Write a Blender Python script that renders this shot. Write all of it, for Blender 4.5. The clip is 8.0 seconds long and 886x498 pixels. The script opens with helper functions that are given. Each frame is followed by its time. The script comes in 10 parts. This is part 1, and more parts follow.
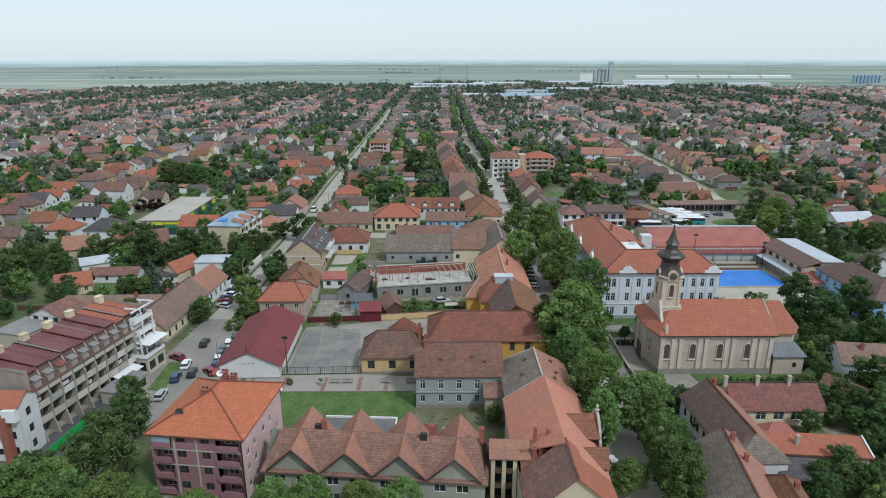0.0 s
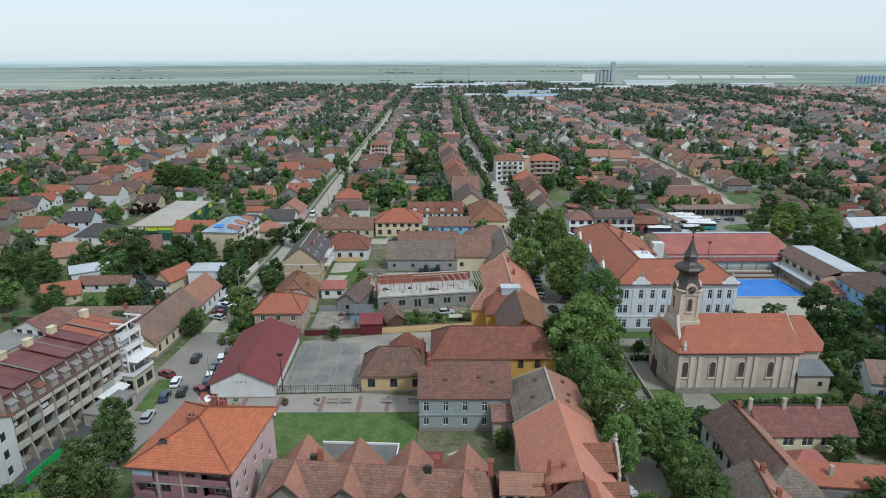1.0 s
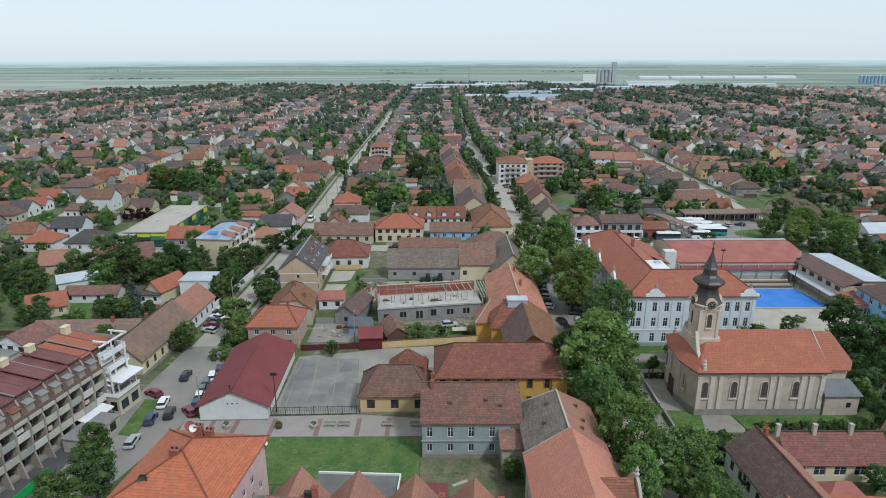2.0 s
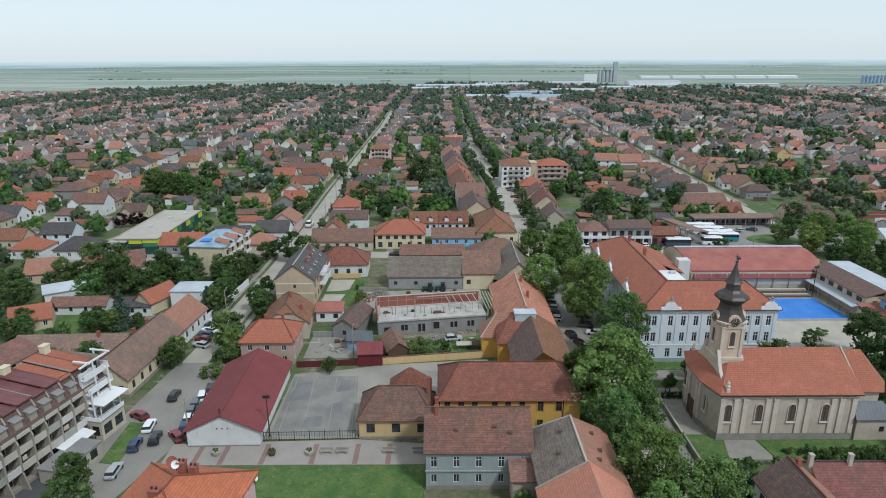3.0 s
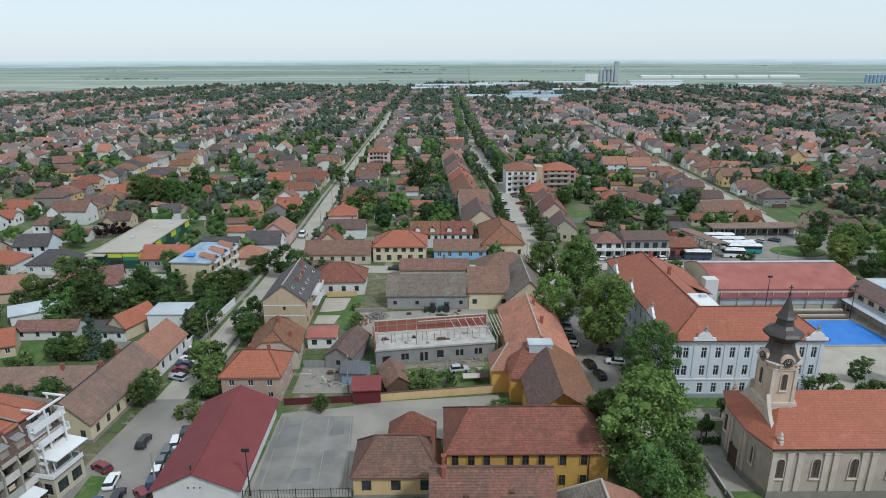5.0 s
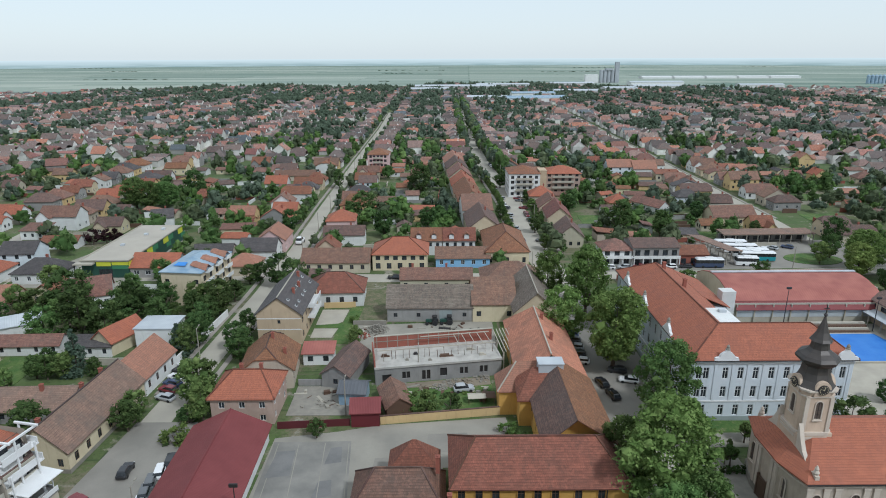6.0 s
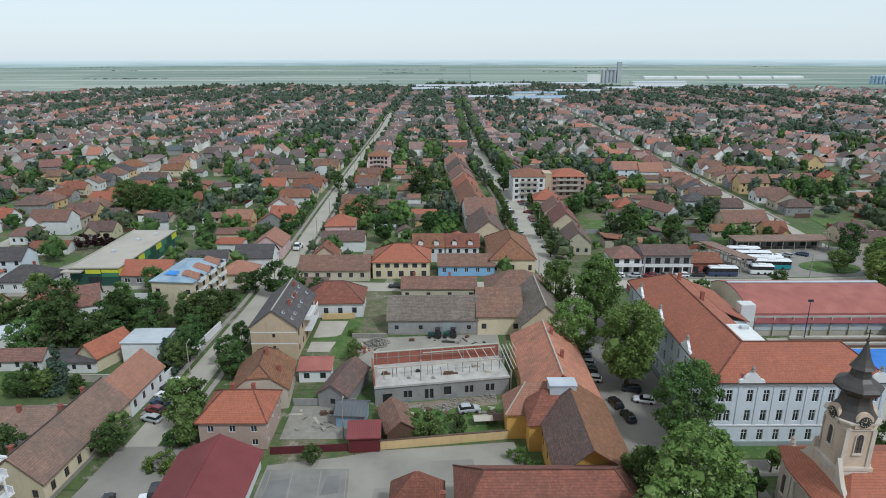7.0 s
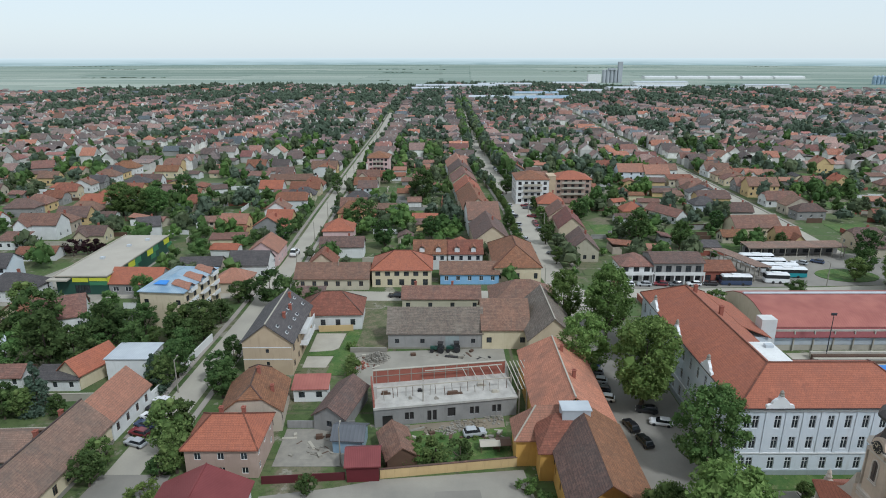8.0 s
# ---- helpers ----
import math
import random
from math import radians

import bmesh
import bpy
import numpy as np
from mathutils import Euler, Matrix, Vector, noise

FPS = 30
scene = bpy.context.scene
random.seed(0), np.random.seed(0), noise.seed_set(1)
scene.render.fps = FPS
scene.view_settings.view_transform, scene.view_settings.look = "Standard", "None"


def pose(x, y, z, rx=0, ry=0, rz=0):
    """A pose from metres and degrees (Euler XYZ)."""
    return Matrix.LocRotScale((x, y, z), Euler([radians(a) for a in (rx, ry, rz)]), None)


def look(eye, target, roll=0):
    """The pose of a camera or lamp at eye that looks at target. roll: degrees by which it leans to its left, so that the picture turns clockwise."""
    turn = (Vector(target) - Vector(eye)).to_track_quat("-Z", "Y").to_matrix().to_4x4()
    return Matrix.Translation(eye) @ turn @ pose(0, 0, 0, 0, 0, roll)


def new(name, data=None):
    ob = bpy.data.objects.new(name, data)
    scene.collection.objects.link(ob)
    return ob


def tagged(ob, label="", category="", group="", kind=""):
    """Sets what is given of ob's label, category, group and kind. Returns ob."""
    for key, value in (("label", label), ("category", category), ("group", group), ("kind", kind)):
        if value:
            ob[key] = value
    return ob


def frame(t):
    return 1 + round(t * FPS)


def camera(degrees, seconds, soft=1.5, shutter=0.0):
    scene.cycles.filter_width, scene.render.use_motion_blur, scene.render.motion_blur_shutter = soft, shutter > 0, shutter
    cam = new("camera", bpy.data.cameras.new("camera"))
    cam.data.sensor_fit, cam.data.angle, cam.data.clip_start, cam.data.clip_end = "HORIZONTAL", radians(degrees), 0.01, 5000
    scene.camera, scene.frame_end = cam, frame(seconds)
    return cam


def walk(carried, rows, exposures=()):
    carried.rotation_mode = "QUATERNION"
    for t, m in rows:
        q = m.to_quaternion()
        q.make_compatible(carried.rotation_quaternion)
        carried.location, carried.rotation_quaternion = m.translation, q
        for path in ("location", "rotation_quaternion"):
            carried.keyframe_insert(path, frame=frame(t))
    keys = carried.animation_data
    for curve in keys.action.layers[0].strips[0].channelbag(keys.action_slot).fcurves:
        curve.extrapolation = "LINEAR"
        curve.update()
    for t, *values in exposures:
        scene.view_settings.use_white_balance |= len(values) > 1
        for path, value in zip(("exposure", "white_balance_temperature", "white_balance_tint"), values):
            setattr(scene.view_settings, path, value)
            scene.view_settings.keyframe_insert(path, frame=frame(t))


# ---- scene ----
cam = camera(71.0, 8.0, soft=1.0)
PATH = [
    (0, (2.879, 0.108, 65.811), (2.888, 2.209, 65.156), -0.1),
    (0.5, (2.553, 4.010, 65.815), (2.560, 6.111, 65.161), -0.1),
    (1, (2.207, 7.956, 65.806), (2.212, 10.057, 65.152), -0.1),
    (1.5, (1.867, 11.853, 65.784), (1.872, 13.954, 65.131), -0.1),
    (3, (0.747, 23.965, 65.814), (0.751, 26.065, 65.161), -0.2),
    (3.5, (0.498, 27.829, 65.782), (0.502, 29.930, 65.129), -0.2),
    (4, (0.220, 31.932, 65.780), (0.224, 34.033, 65.128), -0.2),
    (4.5, (-0.072, 35.706, 65.781), (-0.063, 37.807, 65.128), -0.2),
    (4.7, (-0.209, 37.282, 65.778), (-0.202, 39.382, 65.123), -0.2),
    (6, (-1.220, 47.703, 65.768), (-1.211, 49.803, 65.115), -0.2),
    (6.5, (-1.555, 51.600, 65.766), (-1.547, 53.701, 65.111), -0.1),
    (7, (-1.906, 55.596, 65.783), (-1.899, 57.696, 65.129), -0.1),
    (7.5, (-2.297, 59.514, 65.815), (-2.289, 61.614, 65.161), -0.1),
    (8, (-2.724, 63.556, 65.789), (-2.715, 65.656, 65.133), -0.0),
]
walk(cam, [(t, look(eye, target, roll)) for t, eye, target, roll in PATH], [(0.0, -0.03, 5680, 6.0), (8.0, -0.03, 5680, 6.0)])

# ---- light ----
SUN_AZ, SUN_EL = 138.0, 50.0
world = bpy.data.worlds.new("sky")
scene.world = world
world.use_nodes = True
wn = world.node_tree
sky = wn.nodes.new("ShaderNodeTexSky")
sky.sky_type, sky.sun_disc = "NISHITA", False
sky.sun_elevation, sky.sun_rotation = radians(SUN_EL), radians(SUN_AZ)
sky.air_density, sky.dust_density, sky.ozone_density = 1.0, 1.0, 2.0
veil = wn.nodes.new("ShaderNodeMix")
veil.data_type = "RGBA"
veil.inputs[0].default_value, veil.inputs[7].default_value = 0.80, (5.85, 5.90, 5.68, 1)
wn.links.new(sky.outputs[0], veil.inputs[6])
wn.links.new(veil.outputs[2], wn.nodes["Background"].inputs[0])
wn.nodes["Background"].inputs[1].default_value = 0.146
sun = new("sun", bpy.data.lights.new("sun", "SUN"))
sun.data.energy, sun.data.angle, sun.data.color = 2.25, radians(7), (1.0, 0.965, 0.92)
sun.matrix_world = look((math.sin(radians(SUN_AZ)) * math.cos(radians(SUN_EL)) * 500, math.cos(radians(SUN_AZ)) * math.cos(radians(SUN_EL)) * 500, math.sin(radians(SUN_EL)) * 500), (0, 0, 0))
scene.view_settings.exposure = 0.0

# ---- materials ----
def nodes_of(name):
    m = bpy.data.materials.new(name)
    m.use_nodes = True
    return m, m.node_tree, m.node_tree.nodes["Principled BSDF"]


def noise_node(t, coord, scale, detail=4.0, rough=0.55):
    n = t.nodes.new("ShaderNodeTexNoise")
    n.inputs["Scale"].default_value, n.inputs["Detail"].default_value, n.inputs["Roughness"].default_value = scale, detail, rough
    t.links.new(coord, n.inputs["Vector"])
    return n.outputs["Fac"]


def ramp(t, fac, lo, hi):
    n = t.nodes.new("ShaderNodeMapRange")
    n.inputs["From Min"].default_value, n.inputs["From Max"].default_value = lo, hi
    t.links.new(fac, n.inputs["Value"])
    return n.outputs["Result"]


def mixc(t, fac, a, b, kind="MIX"):
    n = t.nodes.new("ShaderNodeMix")
    n.data_type, n.blend_type = "RGBA", kind
    for socket, v in ((n.inputs[0], fac), (n.inputs[6], a), (n.inputs[7], b)):
        if isinstance(v, (int, float)):
            socket.default_value = v
        elif isinstance(v, tuple):
            socket.default_value = (*v, 1.0)
        else:
            t.links.new(v, socket)
    return n.outputs[2]


def maths(t, op, a, b=0.0):
    n = t.nodes.new("ShaderNodeMath")
    n.operation = op
    for socket, v in ((n.inputs[0], a), (n.inputs[1], b)):
        if isinstance(v, (int, float)):
            socket.default_value = v
        else:
            t.links.new(v, socket)
    return n.outputs[0]


def vary(t, colour, amount, island=False, hue=0.0):
    """Lightness, and a little hue, by object or by island."""
    src = t.nodes.new("ShaderNodeNewGeometry").outputs["Random Per Island"] if island else t.nodes.new("ShaderNodeObjectInfo").outputs["Random"]
    h = t.nodes.new("ShaderNodeHueSaturation")
    t.links.new(ramp_to(t, src, 1 - amount, 1 + amount), h.inputs["Value"])
    if hue:
        w = t.nodes.new("ShaderNodeTexWhiteNoise")
        w.noise_dimensions = "1D"
        t.links.new(src, w.inputs["W"])
        t.links.new(ramp_to(t, w.outputs["Value"], 0.5 - hue, 0.5 + hue), h.inputs["Hue"])
    t.links.new(colour, h.inputs["Color"])
    return h.outputs["Color"]


def ramp_to(t, fac, lo, hi):
    n = t.nodes.new("ShaderNodeMapRange")
    n.inputs["To Min"].default_value, n.inputs["To Max"].default_value = lo, hi
    t.links.new(fac, n.inputs["Value"])
    return n.outputs["Result"]


def bumped(t, b, height, strength, distance=0.05):
    n = t.nodes.new("ShaderNodeBump")
    n.inputs["Strength"].default_value, n.inputs["Distance"].default_value = strength, distance
    t.links.new(height, n.inputs["Height"])
    t.links.new(n.outputs["Normal"], b.inputs["Normal"])


def plain(name, c1, c2, rough=0.85, scale=0.35, fine=6.0, bump=0.15, metal=0.0, rnd=0.0, island=False, hue=0.0):
    """A surface of two tones in large stains, with fine grain."""
    m, t, b = nodes_of(name)
    pos = t.nodes.new("ShaderNodeNewGeometry").outputs["Position"]
    coarse = ramp(t, noise_node(t, pos, scale, 5), 0.32, 0.68)
    grain = noise_node(t, pos, fine, 3, 0.7)
    c = mixc(t, coarse, c1, c2)
    c = mixc(t, ramp_to(t, grain, 0.0, 0.35), c, (c1[0] * 0.55, c1[1] * 0.55, c1[2] * 0.55))
    if "plaster" in name or "render" in name:
        drip = t.nodes.new("ShaderNodeMapping")
        drip.inputs["Scale"].default_value = (1.6, 1.6, 0.22)
        t.links.new(pos, drip.inputs["Vector"])
        c = mixc(t, maths(t, "MULTIPLY", ramp(t, noise_node(t, drip.outputs[0], 1.0, 4, 0.7), 0.54, 0.72), 0.35), c, (c2[0] * 0.6, c2[1] * 0.58, c2[2] * 0.54))
    if rnd:
        c = vary(t, c, rnd, island, hue)
    t.links.new(c, b.inputs["Base Color"])
    b.inputs["Roughness"].default_value, b.inputs["Metallic"].default_value = rough, metal
    if bump:
        bumped(t, b, grain, bump)
    return m


def tiled(name, c1, c2, stain, rnd=0.12, island=False, lichen=0.5, hue=0.0, row=0.40, col=0.26, rows=1.0):
    """Clay roof tiles in courses, laid out by the roof's own map in metres."""
    m, t, b = nodes_of(name)
    uv = t.nodes.new("ShaderNodeUVMap").outputs[0]
    pos = t.nodes.new("ShaderNodeNewGeometry").outputs["Position"]
    br = t.nodes.new("ShaderNodeTexBrick")
    br.inputs["Scale"].default_value, br.inputs["Brick Width"].default_value, br.inputs["Row Height"].default_value = 1.0, col, row
    br.inputs["Mortar Size"].default_value, br.inputs["Mortar Smooth"].default_value, br.inputs["Bias"].default_value = 0.014, 0.4, -0.1
    br.inputs["Color1"].default_value, br.inputs["Color2"].default_value = (*c1, 1), (*c2, 1)
    br.inputs["Mortar"].default_value = (c2[0] * 0.30, c2[1] * 0.32, c2[2] * 0.34, 1)
    t.links.new(uv, br.inputs["Vector"])
    patch = ramp(t, noise_node(t, pos, 0.22, 6, 0.62), 0.46, 0.72)
    streak = ramp(t, noise_node(t, pos, 1.6, 4, 0.7), 0.35, 0.75)
    c = mixc(t, maths(t, "MULTIPLY", patch, lichen), br.outputs["Color"], stain)
    c = mixc(t, maths(t, "MULTIPLY", streak, 0.30), c, (stain[0] * 0.8, stain[1] * 0.8, stain[2] * 0.8))
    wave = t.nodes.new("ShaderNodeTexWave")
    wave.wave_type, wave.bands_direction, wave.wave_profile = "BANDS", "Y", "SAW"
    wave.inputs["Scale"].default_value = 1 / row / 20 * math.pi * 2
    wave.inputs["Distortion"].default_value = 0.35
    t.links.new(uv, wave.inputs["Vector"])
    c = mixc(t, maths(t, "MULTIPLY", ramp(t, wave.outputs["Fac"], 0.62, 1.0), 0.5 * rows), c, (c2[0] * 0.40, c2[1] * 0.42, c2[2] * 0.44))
    run = t.nodes.new("ShaderNodeMapping")
    run.inputs["Scale"].default_value = (0.40, 2.5, 1.0)
    t.links.new(uv, run.inputs["Vector"])
    c = mixc(t, maths(t, "MULTIPLY", ramp(t, noise_node(t, run.outputs[0], 1.0, 3, 0.7), 0.46, 0.58), 0.55 * rows), c, (c2[0] * 0.58, c2[1] * 0.62, c2[2] * 0.64))
    wash = t.nodes.new("ShaderNodeMapping")
    wash.inputs["Scale"].default_value = (1.1, 0.16, 1.0)
    t.links.new(uv, wash.inputs["Vector"])
    c = mixc(t, maths(t, "MULTIPLY", ramp(t, noise_node(t, wash.outputs[0], 1.0, 4, 0.65), 0.5, 0.7), 0.4 * lichen + 0.12), c, (stain[0] * 0.75, stain[1] * 0.78, stain[2] * 0.8))
    c = mixc(t, maths(t, "MULTIPLY", ramp(t, noise_node(t, pos, 0.5, 3, 0.6), 0.55, 0.75), 0.35), c, (c1[0] * 1.25, c1[1] * 1.25, c1[2] * 1.25))
    cell = t.nodes.new("ShaderNodeTexVoronoi")
    cell.inputs["Scale"].default_value = 2.6
    t.links.new(uv, cell.inputs["Vector"])
    tint = t.nodes.new("ShaderNodeSeparateColor")
    t.links.new(cell.outputs["Color"], tint.inputs[0])
    c = mixc(t, maths(t, "MULTIPLY", ramp(t, tint.outputs[0], 0.55, 0.95), (0.12 + 0.25 * lichen) * min(1.0, rows) ** 2), c, (c2[0] * 0.42, c2[1] * 0.46, c2[2] * 0.50))
    c = mixc(t, maths(t, "MULTIPLY", ramp(t, tint.outputs[1], 0.70, 0.95), 0.25 * min(1.0, rows) ** 2), c, (c1[0] * 1.35, c1[1] * 1.4, c1[2] * 1.4))
    if rnd:
        c = vary(t, c, rnd, island, hue)
    t.links.new(c, b.inputs["Base Color"])
    b.inputs["Roughness"].default_value = 0.85
    bumped(t, b, maths(t, "ADD", wave.outputs["Fac"], br.outputs["Fac"]), 0.7 * rows, 0.07)
    return m


def ribbed(name, c1, c2, rough=0.5, pitch=0.3, metal=0.2):
    """Sheet metal with standing ribs up the slope."""
    m, t, b = nodes_of(name)
    uv = t.nodes.new("ShaderNodeUVMap").outputs[0]
    pos = t.nodes.new("ShaderNodeNewGeometry").outputs["Position"]
    wave = t.nodes.new("ShaderNodeTexWave")
    wave.wave_type, wave.bands_direction = "BANDS", "X"
    wave.inputs["Scale"].default_value = 1 / pitch / 20 * math.pi * 2
    t.links.new(uv, wave.inputs["Vector"])
    c = mixc(t, ramp(t, noise_node(t, pos, 0.25, 5), 0.35, 0.65), c1, c2)
    c = mixc(t, ramp(t, wave.outputs["Fac"], 0.75, 1.6), c, (c1[0] * 0.6, c1[1] * 0.6, c1[2] * 0.6))
    t.links.new(c, b.inputs["Base Color"])
    b.inputs["Roughness"].default_value, b.inputs["Metallic"].default_value = rough, metal
    bumped(t, b, wave.outputs["Fac"], 0.4, 0.04)
    return m


def leafy(name, c1, c2, c3):
    m, t, b = nodes_of(name)
    pos = t.nodes.new("ShaderNodeNewGeometry").outputs["Position"]
    c = mixc(t, ramp(t, noise_node(t, pos, 0.45, 4), 0.35, 0.65), c1, c2)
    isl = t.nodes.new("ShaderNodeNewGeometry").outputs["Random Per Island"]
    c = mixc(t, ramp_to(t, isl, 0.38, 0.0), c, (c1[0] * 0.35, c1[1] * 0.38, c1[2] * 0.45))
    c = mixc(t, ramp_to(t, maths(t, "POWER", isl, 3.0), 0.0, 0.85), c, c3)
    c = vary(t, c, 0.25, hue=0.02)
    t.links.new(c, b.inputs["Base Color"])
    b.inputs["Roughness"].default_value, b.inputs["Specular IOR Level"].default_value = 0.85, 0.15
    thin = t.nodes.new("ShaderNodeBsdfTranslucent")
    t.links.new(c, thin.inputs["Color"])
    both = t.nodes.new("ShaderNodeMixShader")
    both.inputs[0].default_value = 0.30
    t.links.new(b.outputs[0], both.inputs[1])
    t.links.new(thin.outputs[0], both.inputs[2])
    t.links.new(both.outputs[0], t.nodes["Material Output"].inputs["Surface"])
    return m


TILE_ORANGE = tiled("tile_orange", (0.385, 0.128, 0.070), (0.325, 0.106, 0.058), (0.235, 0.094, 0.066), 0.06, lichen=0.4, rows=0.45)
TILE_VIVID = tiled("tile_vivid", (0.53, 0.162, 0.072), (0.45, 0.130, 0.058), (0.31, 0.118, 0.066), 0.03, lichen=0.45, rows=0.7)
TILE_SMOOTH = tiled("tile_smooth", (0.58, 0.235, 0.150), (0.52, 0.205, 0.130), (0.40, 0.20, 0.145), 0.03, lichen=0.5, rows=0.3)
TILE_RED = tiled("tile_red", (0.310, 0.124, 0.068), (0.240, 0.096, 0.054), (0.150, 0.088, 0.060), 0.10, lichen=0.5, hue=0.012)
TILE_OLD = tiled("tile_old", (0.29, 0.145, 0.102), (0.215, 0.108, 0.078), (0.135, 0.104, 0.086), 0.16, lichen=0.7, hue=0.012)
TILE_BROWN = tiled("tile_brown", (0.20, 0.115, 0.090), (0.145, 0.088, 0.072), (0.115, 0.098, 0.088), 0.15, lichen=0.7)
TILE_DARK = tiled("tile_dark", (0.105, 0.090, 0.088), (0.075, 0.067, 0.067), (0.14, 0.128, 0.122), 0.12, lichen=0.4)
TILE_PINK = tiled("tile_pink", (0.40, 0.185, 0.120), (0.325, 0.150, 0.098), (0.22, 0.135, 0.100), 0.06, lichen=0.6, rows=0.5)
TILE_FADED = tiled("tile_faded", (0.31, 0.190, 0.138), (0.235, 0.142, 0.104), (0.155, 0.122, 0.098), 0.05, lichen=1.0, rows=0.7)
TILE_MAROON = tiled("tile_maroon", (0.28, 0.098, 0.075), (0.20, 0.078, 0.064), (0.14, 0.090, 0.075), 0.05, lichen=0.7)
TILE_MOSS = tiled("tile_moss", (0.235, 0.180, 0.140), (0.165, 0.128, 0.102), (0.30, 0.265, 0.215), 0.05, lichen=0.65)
METAL_RED = ribbed("metal_red", (0.165, 0.036, 0.037), (0.20, 0.047, 0.047), 0.68)
METAL_GYM = ribbed("metal_gym", (0.37, 0.138, 0.108), (0.29, 0.098, 0.080), 0.75, 0.6)
METAL_GREY = ribbed("metal_grey", (0.52, 0.55, 0.57), (0.42, 0.45, 0.48), 0.45, 0.5)
METAL_BLUE = ribbed("metal_blue", (0.20, 0.30, 0.40), (0.36, 0.44, 0.50), 0.5, 0.5)
FELT = plain("grey_roof_felt", (0.17, 0.165, 0.155), (0.12, 0.117, 0.11), 0.95, 0.4, 3)
SLATE = ribbed("slate_sheet", (0.075, 0.080, 0.090), (0.11, 0.115, 0.125), 0.55, 0.7, 0.0)
WHITE = plain("white_plaster", (0.70, 0.70, 0.68), (0.60, 0.60, 0.58), 0.9, rnd=0.08)
CREAM = plain("cream_plaster", (0.60, 0.51, 0.36), (0.52, 0.43, 0.30), 0.9, rnd=0.10, hue=0.02)
BEIGE = plain("beige_plaster", (0.50, 0.44, 0.34), (0.42, 0.37, 0.29), 0.9, rnd=0.10, hue=0.02)
ROSE = plain("rose_plaster", (0.44, 0.325, 0.265), (0.37, 0.27, 0.22), 0.9)
TAN = plain("tan_plaster", (0.52, 0.40, 0.27), (0.45, 0.345, 0.235), 0.9)
CHURCHW = plain("church_plaster", (0.51, 0.43, 0.345), (0.41, 0.342, 0.278), 0.9, 0.5)
CHURCHT = plain("church_trim", (0.60, 0.515, 0.425), (0.50, 0.43, 0.36), 0.9, 0.6)
YELLOW = plain("ochre_plaster", (0.62, 0.36, 0.085), (0.52, 0.30, 0.075), 0.9)
YELLOWL = plain("pale_yellow_plaster", (0.60, 0.44, 0.22), (0.53, 0.38, 0.19), 0.9)
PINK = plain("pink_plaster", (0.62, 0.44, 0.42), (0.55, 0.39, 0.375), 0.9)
PINKD = plain("darker_pink_plaster", (0.30, 0.155, 0.165), (0.25, 0.13, 0.14), 0.9)
BLUEW = plain("sky_blue_plaster", (0.58, 0.632, 0.672), (0.645, 0.675, 0.70), 0.9, 0.3)
BLUEL = plain("light_blue_plaster", (0.22, 0.42, 0.66), (0.28, 0.48, 0.70), 0.9)
GREYB = plain("grey_green_plaster", (0.32, 0.36, 0.35), (0.26, 0.30, 0.30), 0.9, 0.4)
GREY = plain("grey_render", (0.30, 0.29, 0.275), (0.23, 0.225, 0.215), 0.92, 0.4, rnd=0.1)
YARDC = plain("yard_concrete", (0.320, 0.298, 0.249), (0.225, 0.210, 0.181), 0.93, 0.13, 3)
TOWERW = plain("tower_plaster", (0.60, 0.46, 0.345), (0.49, 0.375, 0.285), 0.9, 0.6)
CONC = plain("concrete", (0.330, 0.306, 0.254), (0.245, 0.228, 0.191), 0.92, 0.25)
PALEC = plain("pale_concrete", (0.450, 0.412, 0.338), (0.360, 0.330, 0.271), 0.92, 0.3)
BLOCKW = plain("block_concrete", (0.36, 0.32, 0.26), (0.25, 0.22, 0.18), 0.92, 0.3)
BRICK = plain("red_brickwork", (0.30, 0.10, 0.068), (0.25, 0.085, 0.06), 0.92, 0.6, 10)
BROWNW = plain("stained_wood", (0.12, 0.068, 0.042), (0.085, 0.05, 0.033), 0.7)
DARKM = plain("dark_metal", (0.055, 0.05, 0.05), (0.04, 0.038, 0.038), 0.5, metal=0.4)
COPPER = plain("weathered_metal", (0.082, 0.070, 0.062), (0.058, 0.050, 0.046), 0.5, 0.9, metal=0.35)
WHITEP = plain("white_paint", (0.76, 0.76, 0.75), (0.68, 0.68, 0.67), 0.5, bump=0.0)
STONE = plain("worn_stone", (0.290, 0.267, 0.223), (0.220, 0.204, 0.174), 0.92, 0.7)
ROADM = plain("worn_asphalt", (0.275, 0.255, 0.220), (0.200, 0.187, 0.162), 0.93, 0.12, 3)
ROADP = plain("pale_road", (0.420, 0.388, 0.320), (0.330, 0.306, 0.258), 0.93, 0.1, 3)
ASPH = plain("dark_asphalt", (0.075, 0.073, 0.075), (0.10, 0.097, 0.095), 0.93, 0.2)
YARDM = plain("yard_asphalt", (0.255, 0.242, 0.214), (0.155, 0.150, 0.138), 0.93, 0.22, 3)
PAVE = plain("paving", (0.330, 0.298, 0.262), (0.275, 0.245, 0.216), 0.93, 0.3)
PAVER = plain("red_paving", (0.24, 0.155, 0.135), (0.20, 0.13, 0.115), 0.93, 0.3)


